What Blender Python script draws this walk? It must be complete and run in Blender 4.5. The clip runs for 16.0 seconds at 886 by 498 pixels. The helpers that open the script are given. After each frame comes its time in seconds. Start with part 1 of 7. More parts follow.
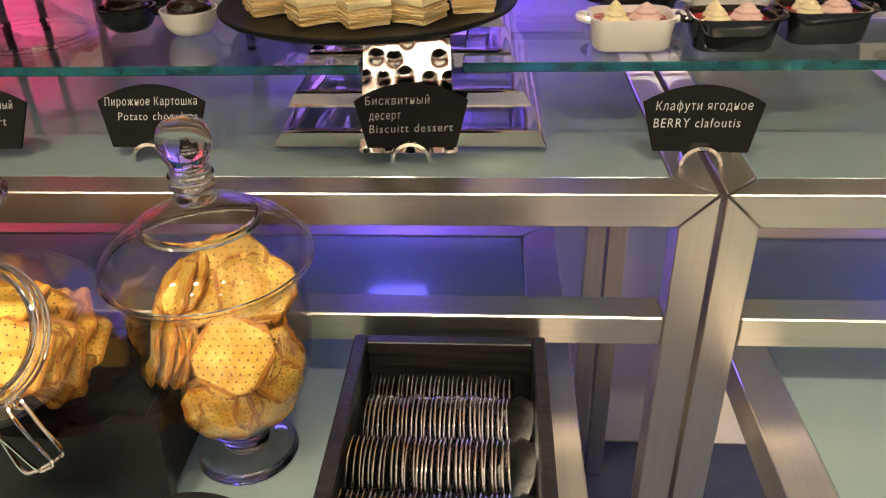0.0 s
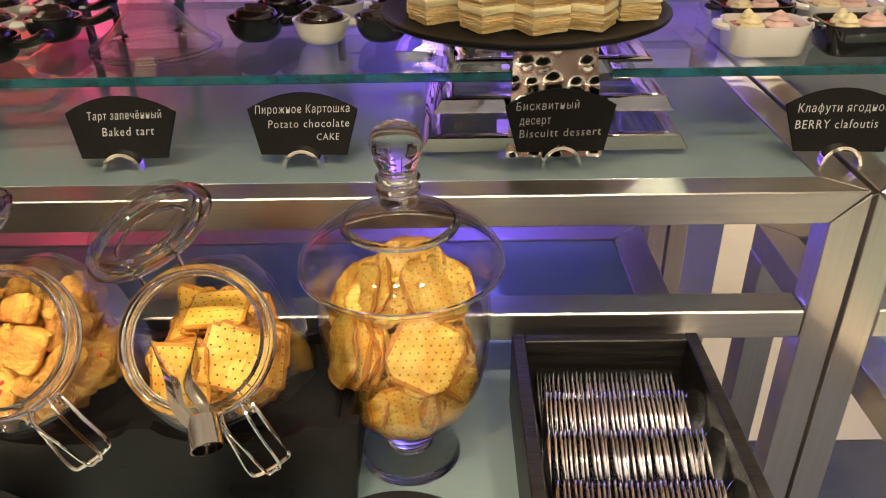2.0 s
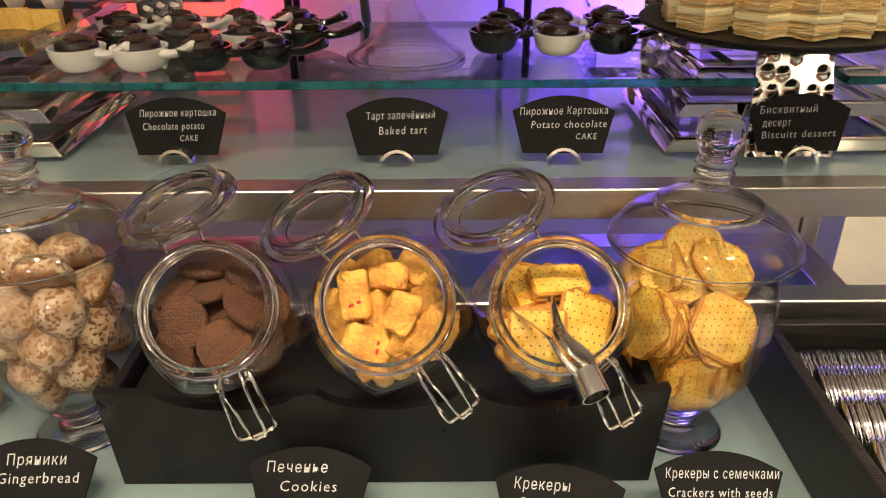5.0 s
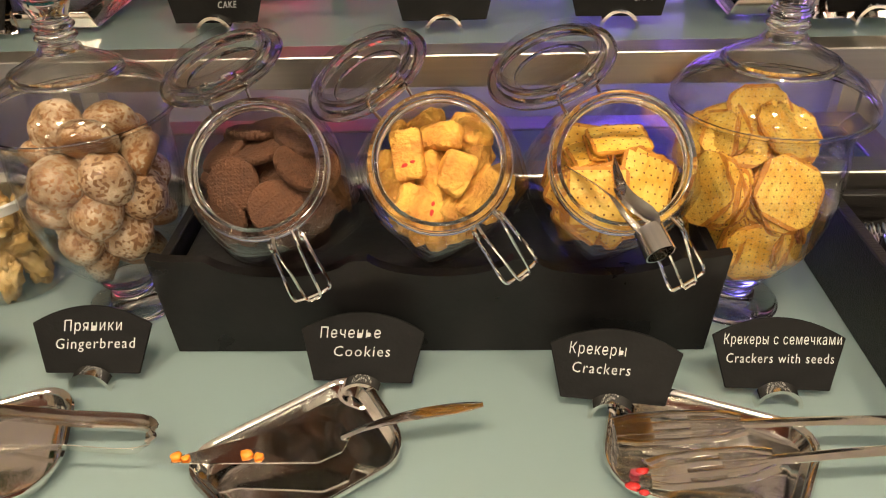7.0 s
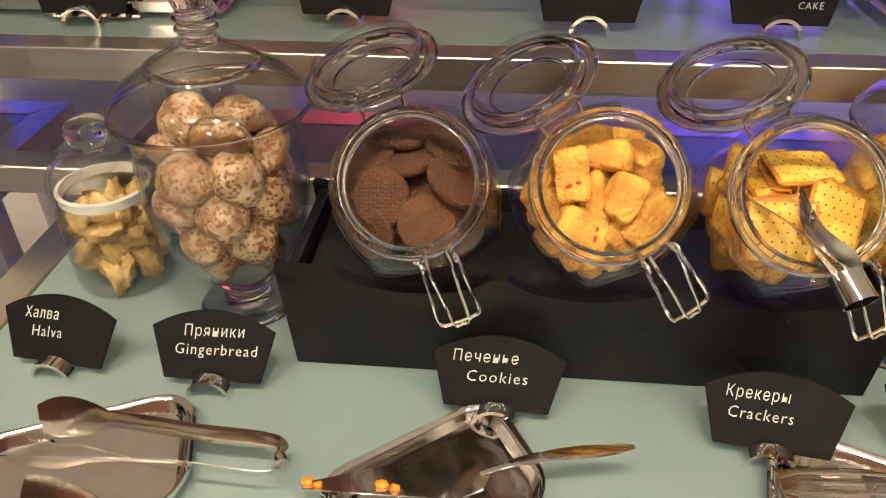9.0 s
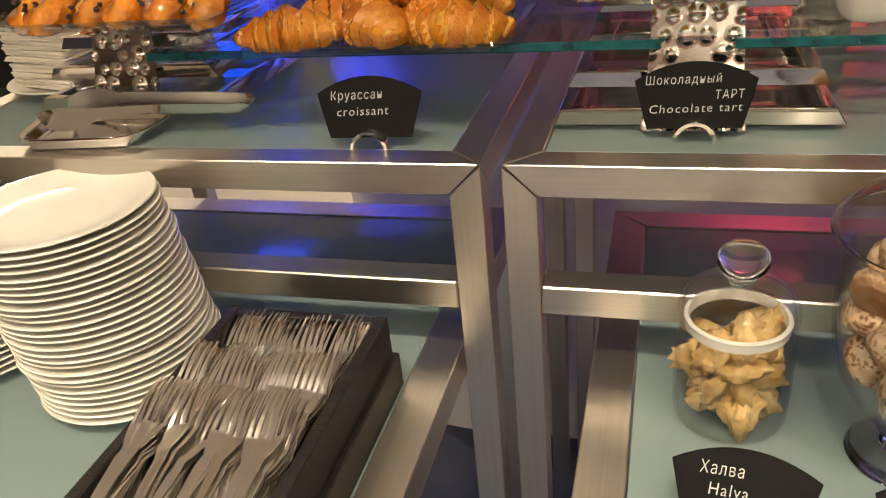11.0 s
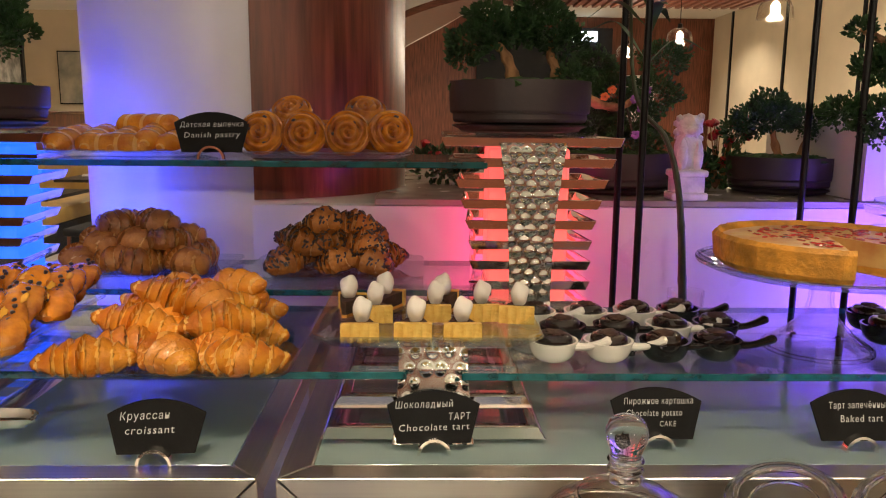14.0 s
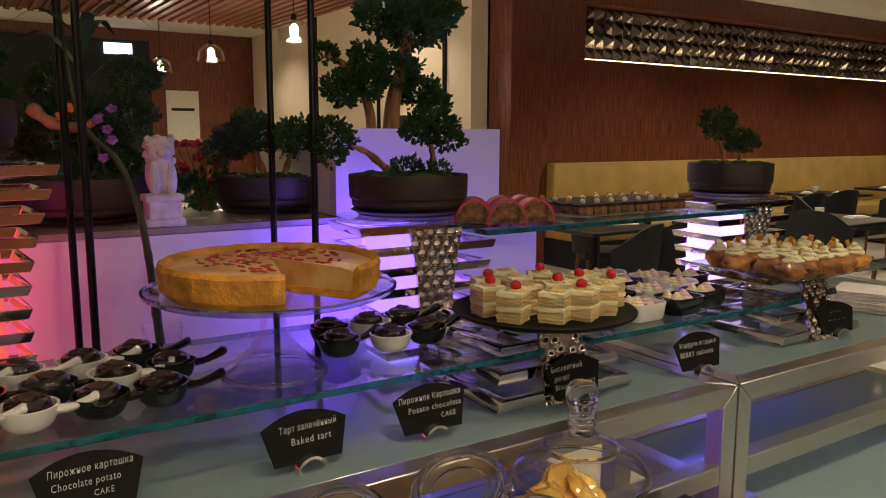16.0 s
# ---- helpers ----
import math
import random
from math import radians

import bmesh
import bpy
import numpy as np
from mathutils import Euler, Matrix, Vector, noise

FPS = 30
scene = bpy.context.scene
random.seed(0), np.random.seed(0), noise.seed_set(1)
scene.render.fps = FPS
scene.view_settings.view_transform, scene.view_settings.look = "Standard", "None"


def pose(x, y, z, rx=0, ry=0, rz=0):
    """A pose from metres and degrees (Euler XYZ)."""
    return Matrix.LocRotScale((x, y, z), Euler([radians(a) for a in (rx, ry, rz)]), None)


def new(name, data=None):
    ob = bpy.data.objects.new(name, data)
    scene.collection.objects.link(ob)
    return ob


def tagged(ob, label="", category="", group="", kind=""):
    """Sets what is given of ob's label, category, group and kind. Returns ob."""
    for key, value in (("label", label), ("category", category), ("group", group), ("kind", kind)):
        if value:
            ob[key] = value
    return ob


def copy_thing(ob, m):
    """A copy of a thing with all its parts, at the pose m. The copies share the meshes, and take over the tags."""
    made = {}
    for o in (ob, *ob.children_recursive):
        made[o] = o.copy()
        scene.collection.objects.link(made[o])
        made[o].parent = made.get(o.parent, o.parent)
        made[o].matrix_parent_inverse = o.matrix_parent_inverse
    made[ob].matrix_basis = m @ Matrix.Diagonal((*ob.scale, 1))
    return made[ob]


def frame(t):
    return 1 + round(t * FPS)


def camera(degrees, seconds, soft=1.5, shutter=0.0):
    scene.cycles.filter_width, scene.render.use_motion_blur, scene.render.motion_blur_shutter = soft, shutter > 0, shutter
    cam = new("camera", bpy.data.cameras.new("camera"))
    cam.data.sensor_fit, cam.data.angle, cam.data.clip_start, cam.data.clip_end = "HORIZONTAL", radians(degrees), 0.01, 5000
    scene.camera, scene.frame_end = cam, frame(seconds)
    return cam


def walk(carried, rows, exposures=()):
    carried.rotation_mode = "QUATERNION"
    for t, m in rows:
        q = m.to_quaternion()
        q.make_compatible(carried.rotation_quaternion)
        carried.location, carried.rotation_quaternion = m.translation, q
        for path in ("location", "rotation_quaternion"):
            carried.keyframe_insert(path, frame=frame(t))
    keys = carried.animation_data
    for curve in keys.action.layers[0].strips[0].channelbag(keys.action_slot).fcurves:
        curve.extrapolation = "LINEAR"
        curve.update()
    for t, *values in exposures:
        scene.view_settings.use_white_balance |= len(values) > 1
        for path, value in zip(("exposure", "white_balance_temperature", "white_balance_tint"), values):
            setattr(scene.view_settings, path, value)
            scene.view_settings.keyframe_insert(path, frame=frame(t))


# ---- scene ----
cam = camera(59.7, 16.0, soft=1.1)
METRES, EYE, TILT, LEAN, TURN = 1.8, 1.36, 0.0, 0.0, 4.4
ROWS = [
    (0.0, 0.0, 0.0, 0.0, -0.91, -30.99, 1.51),
    (0.5, -0.0263, 0.0057, -0.0022, -1.33, -31.23, 1.25),
    (1.0, -0.0494, 0.0064, -0.0015, -1.85, -31.34, 1.14),
    (1.5, -0.0686, -0.0033, 0.0001, -2.83, -31.16, 1.0),
    (2.0, -0.1122, -0.0074, 0.0019, -4.13, -30.07, 0.94),
    (2.5, -0.1561, -0.0193, 0.0127, -5.33, -28.38, 0.95),
    (3.0, -0.1848, -0.0421, 0.0196, -6.11, -26.81, 0.96),
    (3.5, -0.2148, -0.0525, 0.0162, -6.28, -25.64, 0.91),
    (4.0, -0.2415, -0.0512, 0.0134, -5.85, -25.1, 0.69),
    (4.5, -0.2629, -0.0466, 0.0051, -5.25, -25.74, 0.48),
    (5.0, -0.2793, -0.0418, -0.0064, -4.58, -27.01, 0.37),
    (7.5, -0.2931, -0.0426, -0.0334, -2.79, -34.81, 1.67),
    (8.0, -0.2921, -0.0393, -0.0296, -2.44, -35.33, 1.46),
    (10.5, -0.5433, 0.0395, -0.0326, 8.97, -32.21, 3.66),
    (11.0, -0.6193, 0.023, -0.0156, 10.4, -29.0, 5.39),
    (11.5, -0.6698, -0.0012, 0.014, 9.88, -19.95, 4.77),
    (12.0, -0.6683, -0.0327, 0.0428, 8.98, -12.94, 3.17),
    (12.5, -0.6621, -0.0626, 0.0503, 7.71, -10.13, 1.51),
    (13.0, -0.6512, -0.0695, 0.0472, 4.98, -9.27, 0.41),
    (13.5, -0.6342, -0.0657, 0.0482, 0.37, -9.33, -0.19),
    (14.0, -0.6156, -0.0557, 0.0461, -5.64, -9.77, -0.53),
    (14.5, -0.5965, -0.0415, 0.0464, -13.29, -10.03, -0.54),
    (15.0, -0.5643, -0.0347, 0.0497, -22.13, -9.93, -0.37),
    (15.5, -0.5343, -0.0401, 0.0522, -30.55, -9.43, -0.27),
    (16.0, -0.5118, -0.0439, 0.0526, -37.28, -8.45, -0.16),
]
walk(cam, [(t, pose(0, 0, EYE, TILT, LEAN, TURN) @ pose(METRES * x, METRES * y, METRES * z, 90 + pitch, roll, yaw)) for t, x, y, z, yaw, pitch, roll in ROWS],
     exposures=((0.0, 0.12), (2.5, 0.05), (7.5, 0.0), (10.6, 0.1), (11.5, -0.1), (12.6, 0.0), (14.5, 0.08), (15.4, 0.32), (16.0, -0.68)))


# ---- light ----
world = bpy.data.worlds.new("world")
scene.world = world
world.use_nodes = True
world.node_tree.nodes["Background"].inputs[0].default_value = (1.0, 0.86, 0.7, 1)
world.node_tree.nodes["Background"].inputs[1].default_value = 0.02
TOP, LOW = 1.03, 0.79          # height of the table top and of the lower shelf
CEIL = 3.2
WARM = (1.0, 0.845, 0.62)


# ---- materials ----
def mat(name, color, rough=0.5, metal=0.0, vary=0.12, scale=8.0, bump=0.0, bscale=60.0, color2=None, coat=0.0,
        stretch=(1, 1, 1), bands=0.0, bandscale=30.0, spec=0.5, trans=0.0, emit=None, power=0.0, per_object=0.0, rvar=0.0, sub=0.0):
    m = bpy.data.materials.new(name)
    m.use_nodes = True
    nt = m.node_tree
    p = nt.nodes["Principled BSDF"]
    p.inputs["Roughness"].default_value = rough
    p.inputs["Metallic"].default_value = metal
    p.inputs["Coat Weight"].default_value = coat
    p.inputs["Coat Roughness"].default_value = 0.06
    p.inputs["Specular IOR Level"].default_value = spec
    p.inputs["Transmission Weight"].default_value = trans
    if sub:
        p.inputs["Subsurface Weight"].default_value = sub
        p.inputs["Subsurface Radius"].default_value = (0.02, 0.012, 0.006)
        p.inputs["Subsurface Scale"].default_value = 0.4
    tex = nt.nodes.new("ShaderNodeTexCoord")
    mp = nt.nodes.new("ShaderNodeMapping")
    mp.inputs["Scale"].default_value = stretch
    nt.links.new(tex.outputs["Object"], mp.inputs[0])
    n1 = nt.nodes.new("ShaderNodeTexNoise")
    n1.inputs["Scale"].default_value = scale
    n1.inputs["Detail"].default_value = 6
    nt.links.new(mp.outputs[0], n1.inputs["Vector"])
    ramp = nt.nodes.new("ShaderNodeValToRGB")
    c2 = color2 or [c * (1 - vary) for c in color]
    c1 = color if color2 else [min(1, c * (1 + vary)) for c in color]
    ramp.color_ramp.elements[0].position, ramp.color_ramp.elements[1].position = 0.35, 0.65
    ramp.color_ramp.elements[0].color, ramp.color_ramp.elements[1].color = (*c2, 1), (*c1, 1)
    nt.links.new(n1.outputs[0], ramp.inputs[0])
    out = ramp.outputs[0]
    if bands:
        wv = nt.nodes.new("ShaderNodeTexWave")
        wv.inputs["Scale"].default_value = bandscale
        wv.inputs["Distortion"].default_value = 3.5
        wv.inputs["Detail"].default_value = 3
        wv.inputs["Detail Scale"].default_value = 2.0
        nt.links.new(mp.outputs[0], wv.inputs["Vector"])
        mb = nt.nodes.new("ShaderNodeMix")
        mb.data_type = "RGBA"
        mlt = nt.nodes.new("ShaderNodeMath")
        mlt.operation = "MULTIPLY"
        mlt.inputs[1].default_value = bands
        nt.links.new(wv.outputs["Fac"], mlt.inputs[0])
        nt.links.new(mlt.outputs[0], mb.inputs[0])
        nt.links.new(out, mb.inputs[6])
        mb.inputs[7].default_value = (min(1, color[0] * 1.25), min(1, color[1] * 1.55), min(1, color[2] * 2.0), 1)
        out = mb.outputs[2]
    if per_object:
        info = nt.nodes.new("ShaderNodeObjectInfo")
        hsv = nt.nodes.new("ShaderNodeHueSaturation")
        mr = nt.nodes.new("ShaderNodeMapRange")
        mr.inputs[3].default_value, mr.inputs[4].default_value = 1 - per_object, 1 + per_object
        nt.links.new(info.outputs["Random"], mr.inputs[0])
        nt.links.new(mr.outputs[0], hsv.inputs["Value"])
        nt.links.new(out, hsv.inputs["Color"])
        out = hsv.outputs[0]
    nt.links.new(out, p.inputs["Base Color"])
    if rvar:
        mr = nt.nodes.new("ShaderNodeMapRange")
        mr.inputs[3].default_value, mr.inputs[4].default_value = max(0, rough - rvar), rough + rvar
        nt.links.new(n1.outputs[0], mr.inputs[0])
        nt.links.new(mr.outputs[0], p.inputs["Roughness"])
    if bump:
        n2 = nt.nodes.new("ShaderNodeTexNoise")
        n2.inputs["Scale"].default_value = bscale
        n2.inputs["Detail"].default_value = 5
        nt.links.new(mp.outputs[0], n2.inputs["Vector"])
        b = nt.nodes.new("ShaderNodeBump")
        b.inputs["Strength"].default_value = bump
        b.inputs["Distance"].default_value = 0.01
        nt.links.new(n2.outputs[0], b.inputs["Height"])
        nt.links.new(b.outputs[0], p.inputs["Normal"])
    if emit:
        p.inputs["Emission Color"].default_value = (*emit, 1)
        p.inputs["Emission Strength"].default_value = power
    return m


def thin_glass(name, tint=(0.93, 0.96, 0.95), low=0.05, high=0.75, power=3.0, milky=0.0):
    """A clear sheet: light goes straight through, gloss grows towards the edge."""
    m = bpy.data.materials.new(name)
    m.use_nodes = True
    nt = m.node_tree
    nt.nodes.remove(nt.nodes["Principled BSDF"])
    tr = nt.nodes.new("ShaderNodeBsdfTransparent")
    tr.inputs[0].default_value = (*tint, 1)
    gl = nt.nodes.new("ShaderNodeBsdfGlossy")
    gl.inputs["Roughness"].default_value = 0.025
    lw = nt.nodes.new("ShaderNodeLayerWeight")
    lw.inputs[0].default_value = 0.5
    pw = nt.nodes.new("ShaderNodeMath")
    pw.operation = "POWER"
    pw.inputs[1].default_value = power
    nt.links.new(lw.outputs["Facing"], pw.inputs[0])
    mr = nt.nodes.new("ShaderNodeMapRange")
    mr.inputs[3].default_value, mr.inputs[4].default_value = low, high
    nt.links.new(pw.outputs[0], mr.inputs[0])
    mix = nt.nodes.new("ShaderNodeMixShader")
    nt.links.new(mr.outputs[0], mix.inputs[0])
    nt.links.new(tr.outputs[0], mix.inputs[1])
    nt.links.new(gl.outputs[0], mix.inputs[2])
    last = mix.outputs[0]
    if milky:
        df = nt.nodes.new("ShaderNodeBsdfTranslucent")
        df.inputs[0].default_value = (0.9, 0.9, 0.9, 1)
        m2 = nt.nodes.new("ShaderNodeMixShader")
        m2.inputs[0].default_value = milky
        nt.links.new(last, m2.inputs[1])
        nt.links.new(df.outputs[0], m2.inputs[2])
        last = m2.outputs[0]
    nt.links.new(last, nt.nodes["Material Output"].inputs[0])
    return m


STEEL = mat("brushed_steel", (0.70, 0.65, 0.58), 0.34, 1.0, 0.04, 5, 0.02, 30, stretch=(1, 60, 60), rvar=0.06)
STEEL_UP = mat("brushed_steel_upright", (0.70, 0.65, 0.58), 0.34, 1.0, 0.04, 5, 0.02, 30, stretch=(60, 60, 1), rvar=0.06)
STEEL_IN = mat("brushed_steel_inward", (0.70, 0.65, 0.58), 0.34, 1.0, 0.04, 5, 0.02, 30, stretch=(60, 1, 60), rvar=0.06)
MIRROR = mat("polished_steel", (0.84, 0.77, 0.70), 0.07, 1.0, 0.06, 14, 0.015, 25, rvar=0.03)
CHROME = mat("chrome", (0.92, 0.89, 0.85), 0.08, 1.0, 0.05, 30, 0.015, 45, rvar=0.03)
HAMMER = mat("hammered_steel", (0.76, 0.70, 0.62), 0.17, 1.0, 0.10, 40, rvar=0.04)
FROST = mat("frosted_green_glass", (0.34, 0.43, 0.42), 0.14, 0.0, 0.05, 3, 0.0, coat=0.6, rvar=0.05)
_nt = FROST.node_tree
_tl = _nt.nodes.new("ShaderNodeBsdfTranslucent")
_tl.inputs[0].default_value = (0.66, 0.76, 0.75, 1)
_mx = _nt.nodes.new("ShaderNodeMixShader")
_mx.inputs[0].default_value = 0.50
_nt.links.new(_nt.nodes["Principled BSDF"].outputs[0], _mx.inputs[1])
_nt.links.new(_tl.outputs[0], _mx.inputs[2])
_nt.links.new(_mx.outputs[0], _nt.nodes["Material Output"].inputs[0])
GLASS_EDGE = mat("green_glass_edge", (0.012, 0.13, 0.14), 0.06, 0.0, 0.4, 40, trans=0.35, spec=0.8)
SHEET = thin_glass("clear_sheet_glass", (0.90, 0.95, 0.94), 0.07, 0.8, 3.0)
JAR = thin_glass("jar_glass", (0.99, 0.99, 0.985), 0.030, 0.72, 2.8)
SOLID_GLASS = mat("solid_glass", (0.97, 0.97, 0.96), 0.0, 0.0, 0.0, 5, trans=1.0)
SLATE = mat("matt_black_slate", (0.0065, 0.006, 0.006), 0.50, 0, 0.3, 20, 0.06, 200, spec=0.16)
CHALK = mat("chalk_ink", (0.62, 0.62, 0.60), 0.9, 0, 0.1, 90)
BLACK = mat("black_lacquer_wood", (0.010, 0.009, 0.009), 0.30, 0, 0.3, 12, 0.05, 90, rvar=0.1, spec=0.3)
TONGS = mat("tongs_steel", (0.86, 0.82, 0.76), 0.12, 1.0, 0.05, 30, 0.02, 60)
SPOONS = mat("spoon_steel", (0.80, 0.79, 0.775), 0.10, 1.0, 0.03, 30)
CUTLERY = mat("cutlery_steel", (0.88, 0.84, 0.78), 0.20, 1.0, 0.03, 30)
DARKOAK = mat("dark_oak", (0.011, 0.009, 0.008), 0.40, 0, 0.6, 10, 0.2, 40, stretch=(1, 14, 14))
PORCELAIN = mat("white_porcelain", (0.82, 0.79, 0.72), 0.18, 0, 0.03, 12, coat=0.5)
BLACKGLAZE = mat("black_glaze", (0.010, 0.010, 0.011), 0.10, 0, 0.2, 12, coat=0.5)
WHITE = mat("white_lacquer", (0.78, 0.76, 0.75), 0.30, 0, 0.03, 3, rvar=0.08)
CREAM = mat("cream_wall_paint", (0.74, 0.62, 0.46), 0.75, 0, 0.06, 1.5, 0.05, 80)
CEILING = mat("ceiling_paint", (0.84, 0.80, 0.72), 0.85, 0, 0.04, 1.2)
WALNUT = mat("walnut_panel", (0.17, 0.052, 0.026), 0.33, 0, 0.45, 6, 0.08, 40, stretch=(9, 9, 0.6), rvar=0.08)
WALNUT_H = mat("walnut_plank", (0.15, 0.05, 0.028), 0.35, 0, 0.45, 6, 0.08, 40, stretch=(0.6, 9, 9), rvar=0.08)
TILE = mat("pale_stone_tile", (0.56, 0.52, 0.45), 0.22, 0, 0.08, 2.5, 0.02, 30, rvar=0.06)
CARPET = mat("blue_carpet", (0.030, 0.040, 0.085), 0.95, 0, 0.5, 3.0, 0.5, 300, color2=(0.09, 0.10, 0.13))
BENCH = mat("mustard_leather", (0.43, 0.28, 0.085), 0.5, 0, 0.1, 4, 0.1, 120)
CHAIRFAB = mat("navy_fabric", (0.007, 0.008, 0.013), 0.7, 0, 0.3, 12, 0.2, 300)
COUNTERTOP = mat("grey_stone_top", (0.33, 0.30, 0.26), 0.25, 0, 0.15, 12, rvar=0.08)
POT = mat("aubergine_clay", (0.045, 0.028, 0.028), 0.45, 0, 0.2, 14, 0.05, 120)
LEAF = mat("juniper_leaf", (0.040, 0.10, 0.032), 0.55, 0, 0.4, 30, per_object=0.2)
MOSS = mat("moss", (0.035, 0.085, 0.018), 0.9, 0, 0.5, 60, 0.6, 200)
BARK = mat("bark", (0.40, 0.21, 0.095), 0.8, 0, 0.4, 18, 0.5, 60, stretch=(3, 3, 0.7))
LED_BLUE = mat("blue_lit_acrylic", (0.2, 0.3, 0.9), 0.4, emit=(0.006, 0.10, 1.0), power=1.9)
LED_RED = mat("red_lit_acrylic", (0.9, 0.3, 0.3), 0.4, emit=(1.0, 0.13, 0.11), power=1.0)
LED_VIOLET = mat("violet_lit_acrylic", (0.6, 0.4, 0.9), 0.4, emit=(0.40, 0.22, 1.0), power=2.4)
LED_PALE = mat("pale_violet_lit_acrylic", (0.8, 0.7, 0.9), 0.4, emit=(0.75, 0.55, 1.0), power=2.4)
WASH_BLUE = mat("blue_led_strip", (0.2, 0.3, 0.9), 0.4, emit=(0.04, 0.06, 1.0), power=34.0)
WASH_RED = mat("red_led_strip", (0.9, 0.3, 0.3), 0.4, emit=(1.0, 0.06, 0.26), power=6.0)
WASH_VIOLET = mat("violet_led_strip", (0.6, 0.4, 0.9), 0.4, emit=(0.18, 0.07, 1.0), power=30.0)
BASE_BLUE = mat("blue_base_light", (0.2, 0.3, 0.9), 0.4, emit=(0.04, 0.09, 1.0), power=6.0)
BASE_RED = mat("red_base_light", (0.9, 0.3, 0.3), 0.4, emit=(1.0, 0.10, 0.16), power=2.4)
BASE_VIOLET = mat("violet_base_light", (0.6, 0.4, 0.9), 0.4, emit=(0.15, 0.12, 1.0), power=24.0)
LAMP = mat("warm_lamp", (1, 0.9, 0.7), 0.5, emit=(1.0, 0.78, 0.48), power=14.0)
BLACKMETAL = mat("black_metal", (0.012, 0.012, 0.013), 0.4, 0.6, 0.2, 20)


# ---- shape helpers ----
def box(bm, x0, x1, y0, y1, z0, z1, bevel=0.0, segs=1):
    r = bmesh.ops.create_cube(bm, size=1, matrix=Matrix.Translation(((x0 + x1) / 2, (y0 + y1) / 2, (z0 + z1) / 2))
                              @ Matrix.Diagonal((abs(x1 - x0), abs(y1 - y0), abs(z1 - z0), 1)))
    if bevel:
        es = list({e for v in r["verts"] for e in v.link_edges})
        bmesh.ops.bevel(bm, geom=es, offset=bevel, segments=segs, affect="EDGES", profile=0.5)
    return bm


def boxed(*a, **k):
    return box(bmesh.new(), *a, **k)


def lathe(profile, seg=32, bm=None, close=False):
    """Turns a list of (radius, height) round z."""
    bm = bm or bmesh.new()
    rings = []
    for r, z in profile:
        if r < 1e-6:
            rings.append([bm.verts.new((0, 0, z))])
        else:
            rings.append([bm.verts.new((r * math.cos(2 * math.pi * i / seg), r * math.sin(2 * math.pi * i / seg), z)) for i in range(seg)])
    pairs = list(zip(rings, rings[1:] + ([rings[0]] if close else [])))
    for a, b in (pairs if close else pairs[:len(rings) - 1]):
        for i in range(seg):
            j = (i + 1) % seg
            if len(a) == 1 and len(b) == 1:
                continue
            if len(a) == 1:
                bm.faces.new((a[0], b[j], b[i]))
            elif len(b) == 1:
                bm.faces.new((a[i], a[j], b[0]))
            else:
                bm.faces.new((a[i], a[j], b[j], b[i]))
    bmesh.ops.recalc_face_normals(bm, faces=bm.faces)
    return bm


def smooth_line(pts, n=6):
    """A rounded line through the points (Catmull-Rom)."""
    pts = [Vector(p) for p in pts]
    ext = [2 * pts[0] - pts[1]] + pts + [2 * pts[-1] - pts[-2]]
    out = []
    for i in range(1, len(ext) - 2):
        a, b, c, d = ext[i - 1:i + 3]
        for k in range(n):
            t = k / n
            out.append(0.5 * (2 * b + (c - a) * t + (2 * a - 5 * b + 4 * c - d) * t * t + (3 * b - a - 3 * c + d) * t ** 3))
    return out + [pts[-1]]


def sweep(pts, radius, seg=8, bm=None, closed=False, flat=1.0):
    """A tube along the points; radius may be a number or a list."""
    bm = bm or bmesh.new()
    pts = [Vector(p) for p in pts]
    rad = radius if isinstance(radius, (list, tuple)) else [radius] * len(pts)
    rings, up = [], Vector((0.13, 0.21, 1)).normalized()
    for i, p in enumerate(pts):
        a = pts[i - 1] if i or closed else p
        b = pts[(i + 1) % len(pts)] if i < len(pts) - 1 or closed else p
        d = (b - a).normalized()
        u = up - d * up.dot(d)
        if u.length < 0.05:
            u = Vector((1, 0, 0)) - d * d.x
        u.normalize()
        up = u
        v = d.cross(u)
        rings.append([bm.verts.new(p + rad[i] * (u * math.cos(2 * math.pi * k / seg) * flat + v * math.sin(2 * math.pi * k / seg))) for k in range(seg)])
    for a, b in zip(rings, rings[1:] + ([rings[0]] if closed else [])):
        for k in range(seg):
            bm.faces.new((a[k], a[(k + 1) % seg], b[(k + 1) % seg], b[k]))
    if not closed:
        bm.faces.new(rings[0][::-1])
        bm.faces.new(rings[-1])
    bmesh.ops.recalc_face_normals(bm, faces=bm.faces)
    return bm


def rounded(w, h, r, n=5):
    """The outline of a rounded rectangle."""
    out = []
    for cx, cy, a0 in ((w / 2 - r, h / 2 - r, 0), (-w / 2 + r, h / 2 - r, 90), (-w / 2 + r, -h / 2 + r, 180), (w / 2 - r, -h / 2 + r, 270)):
        for k in range(n + 1):
            a = radians(a0 + 90 * k / n)
            out.append((cx + r * math.cos(a), cy + r * math.sin(a)))
    return out


def slab(outline, z0, z1, bm=None):
    """A flat body of the given outline."""
    bm = bm or bmesh.new()
    a = [bm.verts.new((x, y, z0)) for x, y in outline]
    b = [bm.verts.new((x, y, z1)) for x, y in outline]
    n = len(a)
    bm.faces.new(a[::-1])
    bm.faces.new(b)
    for i in range(n):
        bm.faces.new((a[i], a[(i + 1) % n], b[(i + 1) % n], b[i]))
    bmesh.ops.recalc_face_normals(bm, faces=bm.faces)
    return bm


